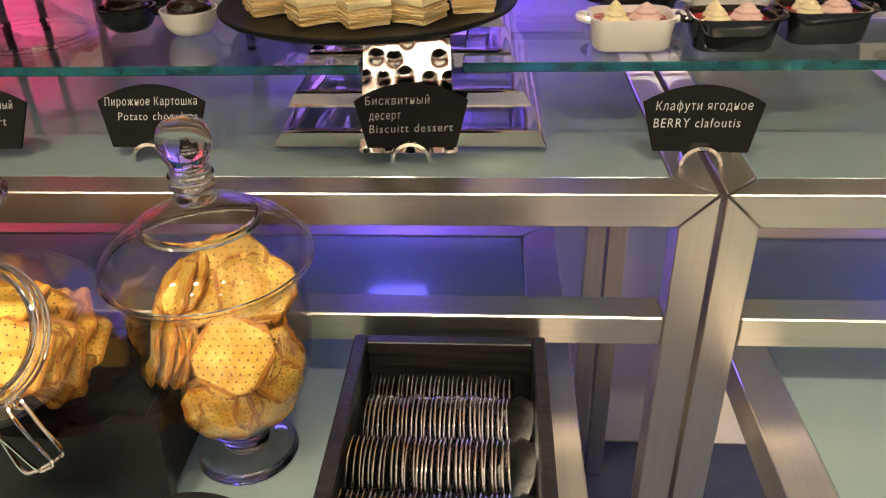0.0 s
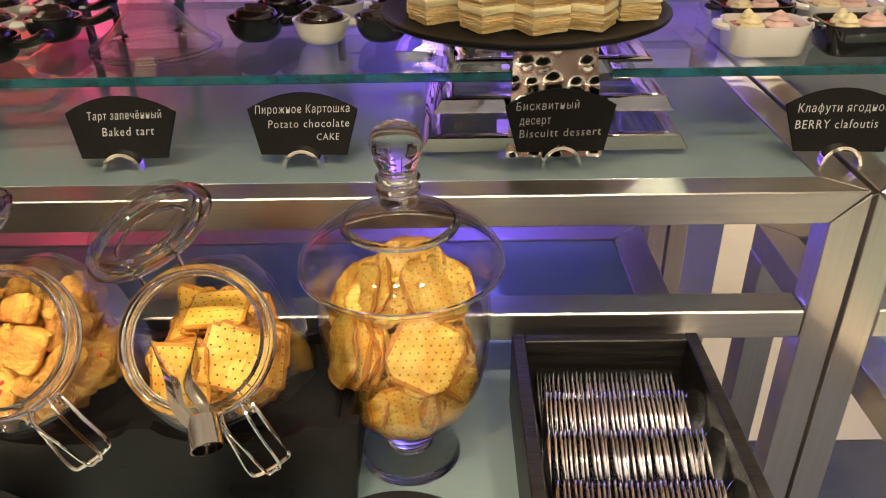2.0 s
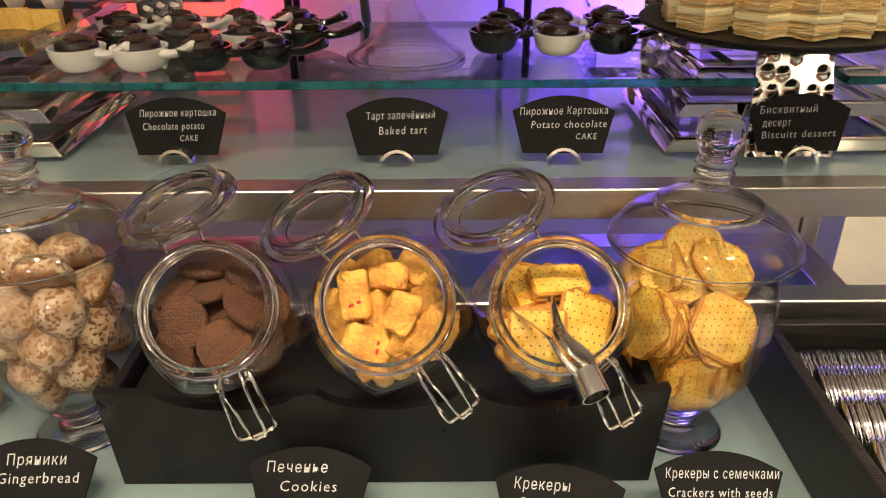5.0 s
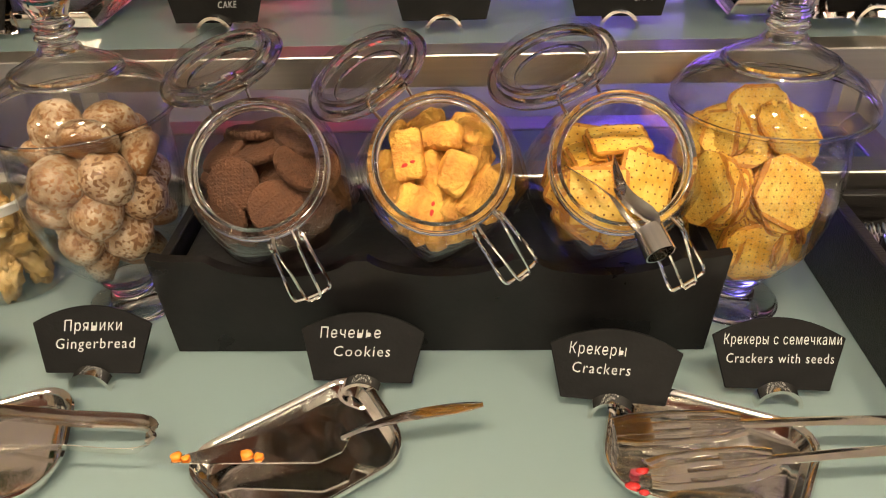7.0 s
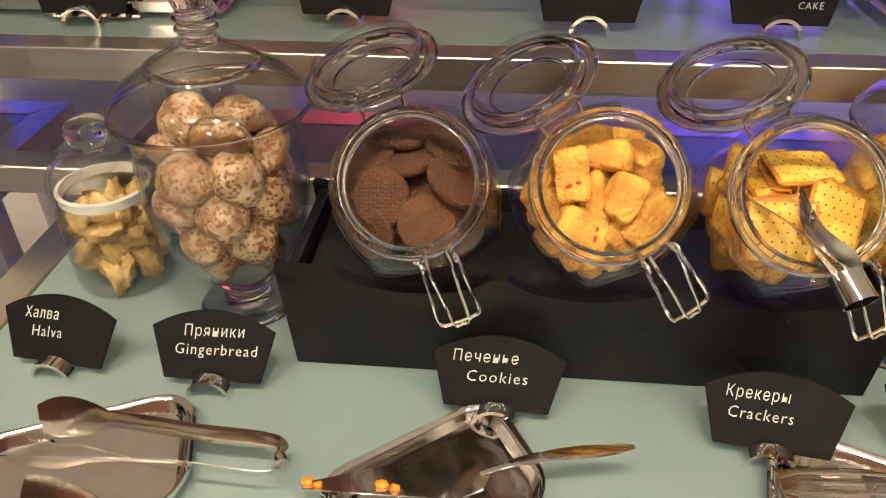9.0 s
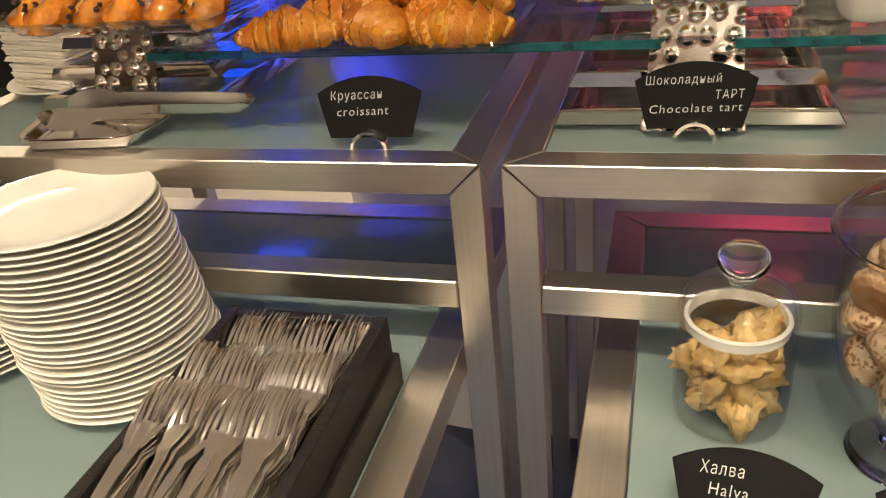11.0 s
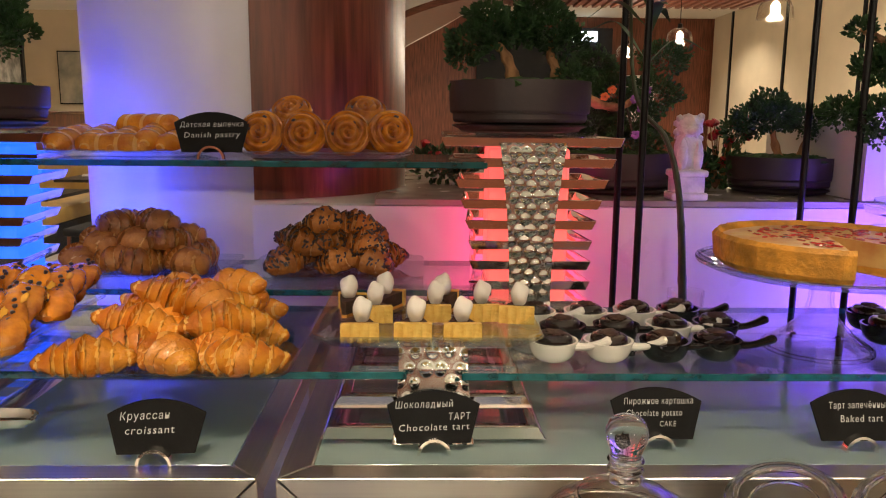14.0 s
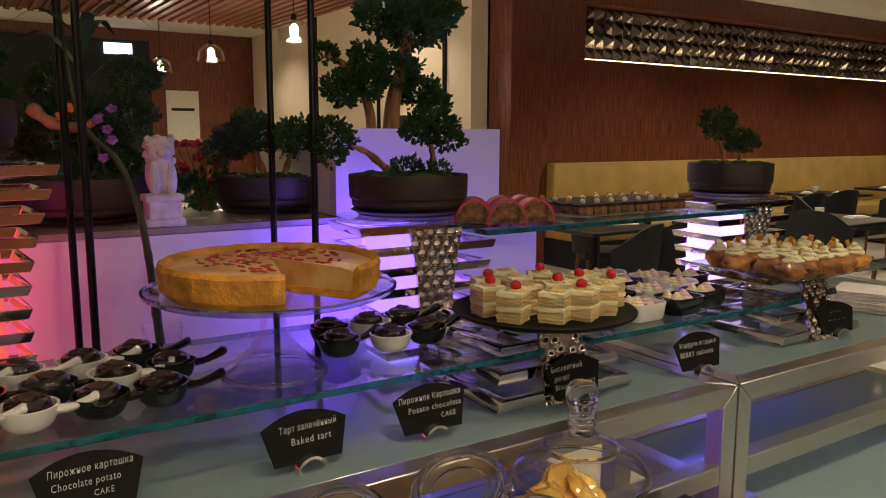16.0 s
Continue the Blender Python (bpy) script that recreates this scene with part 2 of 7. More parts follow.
def loft(sections, bm=None, cap=True):
    """Joins rings of points, all of one length."""
    bm = bm or bmesh.new()
    rings = [[bm.verts.new(p) for p in s] for s in sections]
    n = len(rings[0])
    for a, b in zip(rings, rings[1:]):
        for k in range(n):
            bm.faces.new((a[k], a[(k + 1) % n], b[(k + 1) % n], b[k]))
    if cap:
        bm.faces.new(rings[0][::-1])
        bm.faces.new(rings[-1])
    bmesh.ops.recalc_face_normals(bm, faces=bm.faces)
    return bm


def blob(rx, ry, rz, rough=0.1, freq=2.0, seed=0, sub=3, bm=None, at=(0, 0, 0)):
    bm = bm or bmesh.new()
    r = bmesh.ops.create_icosphere(bm, subdivisions=sub, radius=1)
    for v in r["verts"]:
        d = 1 + rough * noise.noise(v.co * freq + Vector((seed * 7.3, seed * 3.1, seed)))
        v.co = Vector((v.co.x * rx * d + at[0], v.co.y * ry * d + at[1], v.co.z * rz * d + at[2]))
    return bm


def mesh_of(name, bm, material, smooth=True, sharp=35):
    me = bpy.data.meshes.new(name)
    if smooth:
        lim = radians(sharp)
        for f in bm.faces:
            f.smooth = True
        for e in bm.edges:
            if len(e.link_faces) == 2 and e.calc_face_angle(0) > lim:
                e.smooth = False
    bm.to_mesh(me)
    bm.free()
    for m in (material if isinstance(material, (list, tuple)) else [material]):
        me.materials.append(m)
    return me


def part(name, bm, material, parent, label="", smooth=True, m=None):
    ob = new(name, bm if isinstance(bm, bpy.types.Mesh) else mesh_of(name, bm, material, smooth))
    ob.parent = parent
    if m is not None:
        ob.matrix_basis = m
    if label:
        ob["label"] = label
    return ob


def solo(name, bm, material, label, category, m=None, group="", kind="", smooth=True):
    """A thing that is one mesh."""
    ob = new(name, mesh_of(name, bm, material, smooth))
    if m is not None:
        ob.matrix_basis = m
    return tagged(ob, label, category, group, kind)


def thing(name, label, category, m=None, group="", kind=""):
    ob = new(name)
    ob.empty_display_size = 0.02
    if m is not None:
        ob.matrix_basis = m
    return tagged(ob, label, category, group, kind)


def setting(name, bm, material, label, category, smooth=True):
    return solo(name, bm, material, label, category, kind="structure", smooth=smooth)


# ---- the room ----
setting("floor", boxed(-10, 14, -6, 1.37, -0.1, 0), CARPET, "dark blue patterned carpet", "floor")
setting("floor_tile", boxed(-10, 14, 1.372, 14, -0.1, 0.002), TILE, "pale polished stone floor behind the buffet", "floor")
setting("ceiling", boxed(-10, 14, -6, 14, CEIL, CEIL + 0.1), CEILING, "pale painted ceiling with recessed spots", "ceiling")
# Unseen wall, added in dark walnut so the tower slats mirror something dark.
setting("wall_south", boxed(-10, 14, -6.2, -6, 0, CEIL), WALNUT, "unseen dark wall added for the steel slats to mirror", "wall")
setting("wall_west", boxed(-10.2, -10, -6, 14, 0, CEIL), CREAM, "cream painted wall with dark vertical strips", "wall")
setting("wall_east", boxed(14, 14.2, -6, 14, 0, CEIL), WALNUT, "walnut panelled wall", "wall")
setting("wall_north", boxed(-10, 14, 14, 14.2, 0, CEIL), WALNUT, "dark walnut panelled wall at the far end", "wall")

# walnut wall with a lit niche, to the east
nx0, nx1, nz0, nz1 = 5.3, 12.6, 2.3, 2.92
wy = 6.5
ww = thing("wall_niche", "tall walnut panelled wall with a long lit niche", "wall", kind="structure")
part("lower_panel", boxed(4.25, 14, wy, wy + 0.4, 0, nz0, 0.004), WALNUT, ww)
part("upper_panel", boxed(4.25, 14, wy, wy + 0.4, nz1, CEIL, 0.004), WALNUT, ww)
part("end_panel", boxed(4.25, nx0, wy, wy + 0.4, nz0, nz1, 0.004), WALNUT, ww)
part("end_panel", boxed(nx1, 14, wy, wy + 0.4, nz0, nz1, 0.004), WALNUT, ww)

# white round column with a walnut cladding
cx, cy, cr = -1.53, 1.725, 0.36
setting("column", lathe([(cr, 0), (cr, CEIL)], 64), WHITE, "round white lacquered column", "column")
bm = bmesh.new()
outer, inner = [], []
for k in range(25):
    a = radians(-76 + k * 100 / 24)
    outer.append((cx + (cr + 0.022) * math.cos(a), cy + (cr + 0.022) * math.sin(a)))
    inner.append((cx + (cr + 0.002) * math.cos(a), cy + (cr + 0.002) * math.sin(a)))
setting("column_cladding", slab(outer + inner[::-1], 1.275, CEIL - 0.01), WALNUT, "curved walnut cladding on the white column", "cladding")
bpy.data.objects["column"].matrix_basis = pose(cx, cy, 0)

# counter behind the buffet
ct = thing("counter_wall", "white lacquered counter with a grey stone top", "counter", kind="structure")
part("front_panel", boxed(-1.45, 0.36, 1.375, 1.42, 0, 1.262), WHITE, ct)
part("stone_top", boxed(-1.2, 0.36, 1.372, 2.3, 1.264, 1.276), COUNTERTOP, ct, "grey stone top")
part("end_panel", boxed(0.32, 0.36, 1.422, 2.3, 0, 1.262), WHITE, ct)
pl = thing("planter_wall", "tall white planter box filled with moss", "planter", kind="structure")
part("front_panel", boxed(-0.20, 0.24, 1.378, 1.41, 1.278, 1.467), WHITE, pl)
part("side_panel", boxed(-0.20, -0.17, 1.412, 1.85, 1.278, 1.467), WHITE, pl)
part("side_panel", boxed(0.21, 0.24, 1.412, 1.85, 1.278, 1.467), WHITE, pl)

# half wall and bench to the west
hw = thing("wall_half", "walnut half wall behind a mustard bench", "wall", kind="structure")
part("panel", boxed(-5.75, -5.55, 1.0, 13.9, 0, 1.43, 0.004), WALNUT, hw)
part("ledge", boxed(-5.80, -5.50, 1.0, 13.9, 1.432, 1.46, 0.004), WALNUT_H, hw)


def bench(x0, x1, y0, y1, top, back):
    """back: 'x' rests along the low x side, 'y' along the high y side."""
    b = thing("bench", "long mustard leather wall bench", "bench", pose(x0, y0, 0))
    w, d = x1 - x0, y1 - y0
    part("base", boxed(0, w, 0, d, 0, 0.30), CHAIRFAB, b)
    part("seat", boxed(0, w, 0, d, 0.302, 0.46, 0.02, 2), BENCH, b)
    if back == "x":
        part("backrest", boxed(0, 0.14, 0, d, 0.462, top, 0.02, 2), BENCH, b)
    else:
        part("backrest", boxed(0, w, d - 0.14, d, 0.462, top, 0.02, 2), BENCH, b)
    return b


bench(-5.54, -4.9, 1.0, 12.0, 1.02, "x")
bench(4.75, 13.9, wy - 0.62, wy - 0.01, 1.14, "y")

# ceiling spots, with unseen ones added to brighten steel and the right-hand table
# Added fill: the row at y -3.6 and the one at (1.4, -0.4).
spot_and_fill_at = [(-2.0, -0.4), (-1.2, -0.4), (-0.4, -0.4), (0.5, -0.4), (1.4, -0.4), (-1.7, -1.3), (-0.5, -1.3), (0.8, -1.3), (-2.6, -3.6), (0.0, -3.6), (2.4, -3.6),
           (-4.2, 3.0), (-4.2, 6.5), (-7.5, 4.5), (-7.5, 9.0), (-5.5, 12.0), (1.0, 3.6), (3.2, 3.6), (6.0, 4.6), (8.5, 4.6), (11.0, 4.6), (1.4, 10.8), (-1.0, 8.0), (3.2, 8.0), (3.0, 12.0), (5.5, 1.5), (-1.2, 12.0)]
for i, (x, y) in enumerate(spot_and_fill_at):
    d = thing("ceiling_spot", "small round recessed ceiling spot, lit, a few added unseen", "spotlight", pose(x, y, CEIL), "recessed ceiling spots")
    part("ring", lathe([(0.045, -0.004), (0.06, -0.004), (0.062, 0), (0.045, 0)], 24, close=True), WHITE, d)
    part("lens", lathe([(0, -0.002), (0.044, -0.002)], 24), LAMP, d)
    la = bpy.data.lights.new("spot_lamp", "SPOT")
    near = i < 8
    la.energy = 130 if i < 5 else 160 if near else 420 if y < -3 else 270 if x < -4 else 110 if y > 7 else 220
    la.color, la.spot_size, la.spot_blend, la.shadow_soft_size = WARM, radians(80 if i < 5 else 90 if near else 130), 0.6, 0.09 if near else 0.05
    lo = new("spot_lamp", la)
    lo.matrix_basis = pose(x, y, CEIL - 0.03)

# ---- buffet tables ----
TUBE = 0.035


def mitred(x0, x1, yf, yb, z1, w, h, t, name, cut=0.0):
    """Four rails with mitred corners round a rectangle; cut: how far their lower edge stops short, where posts are mitred in."""
    o = [(x0, yf), (x1, yf), (x1, yb), (x0, yb)]
    i = [(x0 + w, yf + w), (x1 - w, yf + w), (x1 - w, yb - w), (x0 + w, yb - w)]
    e = 0.0007
    for k in range(4):
        j = (k + 1) % 4
        q = [o[k], o[j], i[j], i[k]]
        c = Vector((sum(p[0] for p in q) / 4, sum(p[1] for p in q) / 4))
        q = [(p[0] + (c.x > p[0]) * e - (c.x < p[0]) * e, p[1] + (c.y > p[1]) * e - (c.y < p[1]) * e) for p in q]
        low = list(q)
        if cut:
            ax = k % 2
            mid = c.x if ax == 0 else c.y
            low = []
            for p in q:
                p = list(p)
                lim = (cut + e) if ax == 0 else (cut + e)
                end = (x0, x1) if ax == 0 else (yf, yb)
                p[ax] = max(p[ax], end[0] + lim) if p[ax] < mid else min(p[ax], end[1] - lim)
                low.append(tuple(p))
        bm = loft([[(*p, z1 - h) for p in low], [(*p, z1) for p in q]])
        bmesh.ops.bevel(bm, geom=bm.edges[:], offset=0.0012, segments=1, affect="EDGES")
        part(name, bm, STEEL if k % 2 == 0 else STEEL_IN, t)


def mitred_post(x, y, sx, sy, top, t):
    """A square post whose top slopes down from its outer corner into the mitre."""
    w = TUBE
    q = [(x, y), (x + sx * w, y), (x + sx * w, y + sy * w), (x, y + sy * w)]
    tops = [top - 0.001, top - w, top - w, top - w]
    bm = loft([[(*p, 0) for p in q], [(*p, z) for p, z in zip(q, tops)]])
    bmesh.ops.bevel(bm, geom=bm.edges[:], offset=0.0010, segments=1, affect="EDGES")
    part("post", bm, STEEL_UP, t)


def buffet_table(x0, x1, lx0, lx1, label):
    yf, yb, sf, sb = 0.648, 1.30, 0.16, 1.03
    t = thing("buffet_table", label, "table", group="steel buffet tables in a row")
    mitred(x0, x1, yf, yb, TOP, 0.038, TUBE, t, "top_rail", TUBE)
    part("glass_top", boxed(x0 + 0.039, x1 - 0.039, yf + 0.039, yb - 0.039, TOP - 0.012, TOP - 0.001, 0.001), FROST, t, "frosted pale green glass top")
    for px, sx in ((x0, 1), (x1, -1)):
        for py, sy in ((yf, 1), (yb, -1)):
            mitred_post(px, py, sx, sy, TOP, t)
    part("lower_rail", boxed(x0 + TUBE + 0.001, x1 - TUBE - 0.001, yf, yf + 0.038, 0.855, 0.890, 0.0018), STEEL, t)
    mitred(lx0, lx1, sf, sb, LOW + 0.002, 0.048, 0.045, t, "shelf_rail")
    part("shelf_glass", boxed(lx0 + 0.049, lx1 - 0.049, sf + 0.049, sb - 0.049, LOW - 0.012, LOW, 0.001), FROST, t, "frosted pale green glass shelf")
    for px in (lx0, lx1 - 0.048):
        for py in (sf, sb - 0.048):
            part("shelf_leg", boxed(px, px + 0.048, py, py + 0.048, 0, LOW - 0.044, 0.002), STEEL_UP, t)
    return t


buffet_table(-2.085, -1.289, -2.062, -1.33, "brushed steel buffet table with frosted glass, holding plates and forks")
buffet_table(-1.268, 0.209, -1.18, 0.09, "brushed steel buffet table with frosted glass, holding cookie jars")
buffet_table(0.2145, 1.40, 0.27, 1.31, "brushed steel buffet table with frosted glass, beside a stack of plates")


# ---- towers, risers and glass shelves ----
def hammered(w0, wm, w1, h, seed, step=0.0215, miss=0.0):
    """A dimpled plate in the xz plane, facing -y; w0 wide below, wm in the middle, w1 above."""
    nx, nz = 48, max(34, int(46 * h / 0.1))
    rng = random.Random(seed)
    dents = {}
    rows_n = int(h / (step * 0.87)) + 2
    for r in range(rows_n):
        for c in range(-4, 5):
            if rng.random() >= miss:
                dents.setdefault(r, []).append((c * step + (r % 2) * step / 2 + rng.uniform(-0.0025, 0.0025), r * step * 0.87 + rng.uniform(-0.0025, 0.0025), rng.uniform(0.0080, 0.0112) * (1 - 0.45 * (miss > 0) * rng.random())))
    bm = bmesh.new()
    grid = []
    for j in range(nz + 1):
        u = j / nz
        z = h * u
        w = w0 * (1 - u) * (1 - 2 * u) + 4 * wm * u * (1 - u) + w1 * u * (2 * u - 1)
        k = int(z / (step * 0.87))
        close = [d for r in (k - 1, k, k + 1, k + 2) for d in dents.get(r, ())]
        row = []
        for i in range(nx + 1):
            x = w * (i / nx - 0.5)
            d = 0
            for dx, dz, dr in close:
                q = ((x - dx) ** 2 + (z - dz) ** 2) / (dr * dr)
                if q < 1:
                    d = max(d, 0.0040 * (1 - q) ** 1.15)
            row.append(bm.verts.new((x, -d, z)))
        grid.append(row)
    for j in range(nz):
        for i in range(nx):
            bm.faces.new((grid[j][i], grid[j][i + 1], grid[j + 1][i + 1], grid[j + 1][i]))
    left, right = [r[0] for r in grid], [r[-1] for r in grid]
    bl, br = [bm.verts.new((v.co.x, 0.004, v.co.z)) for v in left], [bm.verts.new((v.co.x, 0.004, v.co.z)) for v in right]
    for j in range(nz):
        bm.faces.new((left[j], left[j + 1], bl[j + 1], bl[j]))
        bm.faces.new((right[j + 1], right[j], br[j], br[j + 1]))
        bm.faces.new((bl[j], bl[j + 1], br[j + 1], br[j]))
    bm.faces.new(grid[-1] + [br[-1], bl[-1]])
    bm.faces.new(grid[0][::-1] + [bl[0], br[0]])
    bmesh.ops.recalc_face_normals(bm, faces=bm.faces)
    return bm


def slat_ring(w, d, h, slope=0.010, th=0.004, inset=0.0):
    """A hollow frame of flat bar, its front along x; slope: how much wider it is above than below; inset: how far its sides run in towards the rear."""
    def loop(g, z, e):
        return [(-w / 2 + g + e, g, z), (w / 2 - g - e, g, z), (w / 2 - g - e - inset, d - g, z), (-w / 2 + g + e + inset, d - g, z)]
    lo, hi = max(slope, 0), max(-slope, 0)
    rings = [loop(0, -h / 2, lo), loop(0, h / 2, hi), loop(th, h / 2, hi), loop(th, -h / 2, lo)]
    bm = loft(rings + [rings[0]], cap=False)
    bmesh.ops.remove_doubles(bm, verts=bm.verts, dist=0.00001)
    bmesh.ops.bevel(bm, geom=bm.edges[:], offset=0.0008, segments=1, affect="EDGES")
    bmesh.ops.recalc_face_normals(bm, faces=bm.faces)
    return bm


def tower(x, y, top, led, wash, base, label):
    """A waisted tower of hollow slats, with a lit core behind a hammered plate. y: its front."""
    t = thing("display_tower", label, "stand", pose(x, y, TOP), "lit buffet towers")
    n = int((top - TOP) / 0.0335)
    pitch = (top - TOP) / n
    for k in range(n):
        z = (top - TOP) - 0.008 - k * pitch
        w = 0.208 + 0.098 * max(0, 1 - k / 5.5) ** 1.5 + 0.012 * max(0, k - n + 4) / 4
        part("slat", slat_ring(w, 0.155, 0.0155, 0.007, 0.004, 0.012), MIRROR, t, m=pose(0, 0.006, z))
    part("light_core", boxed(-0.070, 0.070, 0.05, 0.148, 0.0, top - TOP - 0.02, 0.004), led, t, "glowing acrylic core")
    part("light_panel", boxed(-0.05, 0.05, 0.163, 0.167, 0.0, top - TOP - 0.03), wash, t, "coloured light strip on its rear")
    part("base_light", boxed(-0.05, 0.05, 0.04, 0.14, -0.034, -0.0135, 0.002), base, t, "coloured lamp under the glass top")
    part("hammered_plate", hammered(0.078, 0.074, 0.112, top - TOP - 0.010, x * 10), HAMMER, t, "hammered steel plate", m=pose(0, 0, 0.001))
    return t


tower(-1.87, 1.09, 1.41, LED_BLUE, WASH_BLUE, BASE_BLUE, "tall tower of polished steel slats glowing blue")
tower(-0.92, 1.09, 1.41, LED_RED, WASH_RED, BASE_RED, "tall tower of polished steel slats glowing red")
tower(-0.17, 1.02, 1.295, LED_VIOLET, WASH_VIOLET, BASE_VIOLET, "low tower of polished steel slats glowing violet")
tower(0.74, 1.00, 1.295, LED_PALE, WASH_VIOLET, BASE_VIOLET, "low tower of polished steel slats glowing pale violet")


def riser(x, y, h, label):
    """A small stepped stand of hollow slats that widens downwards."""
    t = thing("display_riser", label, "stand", pose(x, y, TOP), "small buffet risers")
    n = 4
    part("acrylic_pad", boxed(-0.13, 0.13, 0.01, 0.24, 0.0005, 0.006, 0.001), SHEET, t)
    for k in range(n):
        z = 0.014 + k * (h - 0.022) / (n - 1)
        part("slat", slat_ring(0.290 - 0.030 * k, 0.25 - 0.02 * k, 0.0165, -0.010, 0.014), MIRROR, t, m=pose(0, 0.020 * k, z))
    part("hammered_plate", hammered(0.104, 0.092, 0.088, h + 0.012, x * 7, 0.022, 0.12), HAMMER, t, "hammered steel plate", m=pose(0, -0.004, 0.001, -16))
    return t


riser(-1.80, 0.80, 0.13, "stepped riser of polished steel slats under a pastry tray")
riser(-1.086, 0.745, 0.125, "stepped riser of polished steel slats under a tart tray")
riser(-0.09, 0.745, 0.13, "stepped riser of polished steel slats under a slate plate")
riser(0.62, 0.745, 0.13, "stepped riser of polished steel slats under a glass tray")


def glass_shelf(x0, x1, y0, y1, z, label, th=0.010):
    """z: its upper face."""
    bm = bmesh.new()
    box(bm, x0, x1, y0, y1, z - th, z, 0.0012)
    for f in bm.faces:
        f.material_index = 0 if abs(f.normal.z) > 0.9 else 1
    return solo("glass_shelf", bm, [SHEET, GLASS_EDGE], label, "shelf", group="glass shelves of the buffet", smooth=False)


SH = 1.122
glass_shelf(-1.72, -1.12, 0.755, 1.10, SH, "clear glass shelf with green edges under croissants")
glass_shelf(-1.05, -0.137, 0.75, 1.10, SH, "clear glass shelf with green edges under small dessert dishes")
glass_shelf(-0.033, 0.56, 0.755, 1.10, SH, "clear glass shelf with green edges under berry dishes")
glass_shelf(-1.77, -1.00, 1.03, 1.27, 1.372, "clear glass shelf high between two towers, under danish pastry")
glass_shelf(-1.80, -0.99, 1.03, 1.29, 1.166, "clear glass shelf between two towers under chocolate croissants")
glass_shelf(-0.10, 0.68, 0.96, 1.22, 1.285, "clear glass shelf between two low towers under cakes")


# ---- food materials ----
PASTRY = mat("baked_pastry", (0.66, 0.28, 0.055), 0.26, 0, 0.5, 26, 0.3, 130, color2=(0.30, 0.085, 0.018), coat=0.6, per_object=0.22, rvar=0.1)
GLAZED = mat("glazed_pastry", (0.70, 0.235, 0.012), 0.12, 0, 0.6, 32, 0.35, 90, bands=0.16, bandscale=14, color2=(0.22, 0.038, 0.004), coat=1.0, per_object=0.18)
CROISS = mat("croissant_crust", (0.78, 0.31, 0.022), 0.24, 0, 0.5, 30, 0.45, 150, color2=(0.54, 0.145, 0.007), coat=0.6, per_object=0.15, rvar=0.1)
CROISS_PALE = mat("pale_croissant_layer", (0.86, 0.47, 0.08), 0.36, 0, 0.3, 40, 0.4, 150, color2=(0.72, 0.34, 0.05), coat=0.3, per_object=0.12)
BROWNCR = mat("brown_croissant_crust", (0.52, 0.20, 0.045), 0.20, 0, 0.5, 26, 0.45, 140, color2=(0.22, 0.062, 0.015), coat=0.8, per_object=0.25, rvar=0.1)
BROWN_PALE = mat("pale_brown_layer", (0.66, 0.34, 0.085), 0.34, 0, 0.3, 40, 0.4, 150, color2=(0.42, 0.15, 0.03), coat=0.4, per_object=0.2)
CUSTARD = mat("custard", (0.66, 0.32, 0.03), 0.25, 0, 0.2, 30, coat=0.5)
CHOC = mat("dark_chocolate", (0.030, 0.013, 0.008), 0.4, 0, 0.4, 40, 0.2, 200, per_object=0.2)
CHOCCAKE = mat("chocolate_cake", (0.055, 0.022, 0.012), 0.75, 0, 0.4, 60, 0.6, 250)
CHOCCOOKIE = mat("chocolate_cookie", (0.092, 0.034, 0.013), 0.70, 0, 0.25, 60, 0.45, 350, per_object=0.30)
_nt = CHOCCOOKIE.node_tree      # a fine woven print on both faces
_hs = []
for _axis in ("X", "Y"):
    _w = _nt.nodes.new("ShaderNodeTexWave")
    _w.bands_direction = _axis
    _w.inputs["Scale"].default_value, _w.inputs["Distortion"].default_value = 105.0, 0.4
    _nt.links.new(_nt.nodes["Mapping"].outputs[0], _w.inputs["Vector"])
    _hs.append(_w)
_mn = _nt.nodes.new("ShaderNodeMath")
_mn.operation = "MULTIPLY"
_nt.links.new(_hs[0].outputs["Fac"], _mn.inputs[0])
_nt.links.new(_hs[1].outputs["Fac"], _mn.inputs[1])
_bp = _nt.nodes.new("ShaderNodeBump")
_bp.inputs["Strength"].default_value, _bp.inputs["Distance"].default_value = 0.5, 0.0008
_nt.links.new(_mn.outputs[0], _bp.inputs["Height"])
_nt.links.new(_nt.nodes["Bump"].outputs[0], _bp.inputs["Normal"])
_nt.links.new(_bp.outputs[0], _nt.nodes["Principled BSDF"].inputs["Normal"])
SHORT = mat("shortbread", (0.82, 0.46, 0.085), 0.62, 0, 0.3, 45, 0.6, 240, color2=(0.56, 0.22, 0.04), per_object=0.20)
CRACKER = mat("cracker", (0.90, 0.61, 0.125), 0.40, 0, 0.3, 42, 0.35, 170, color2=(0.78, 0.38, 0.035), per_object=0.22, coat=0.15)
CRACKER_EDGE = mat("browned_cracker_edge", (0.66, 0.29, 0.030), 0.5, 0, 0.3, 60, 0.35, 170, color2=(0.48, 0.17, 0.015), per_object=0.2)
GINGER = mat("glazed_gingerbread", (0.40, 0.20, 0.075), 0.35, 0, 0.3, 50, 0.4, 120, color2=(0.24, 0.10, 0.035), coat=0.3, per_object=0.2)
HALVA = mat("halva", (0.74, 0.55, 0.27), 0.8, 0, 0.3, 40, 0.5, 120, color2=(0.50, 0.30, 0.09), per_object=0.2)
SPONGE = mat("yellow_sponge", (0.84, 0.63, 0.25), 0.8, 0, 0.25, 120, 0.6, 260, color2=(0.78, 0.48, 0.13))
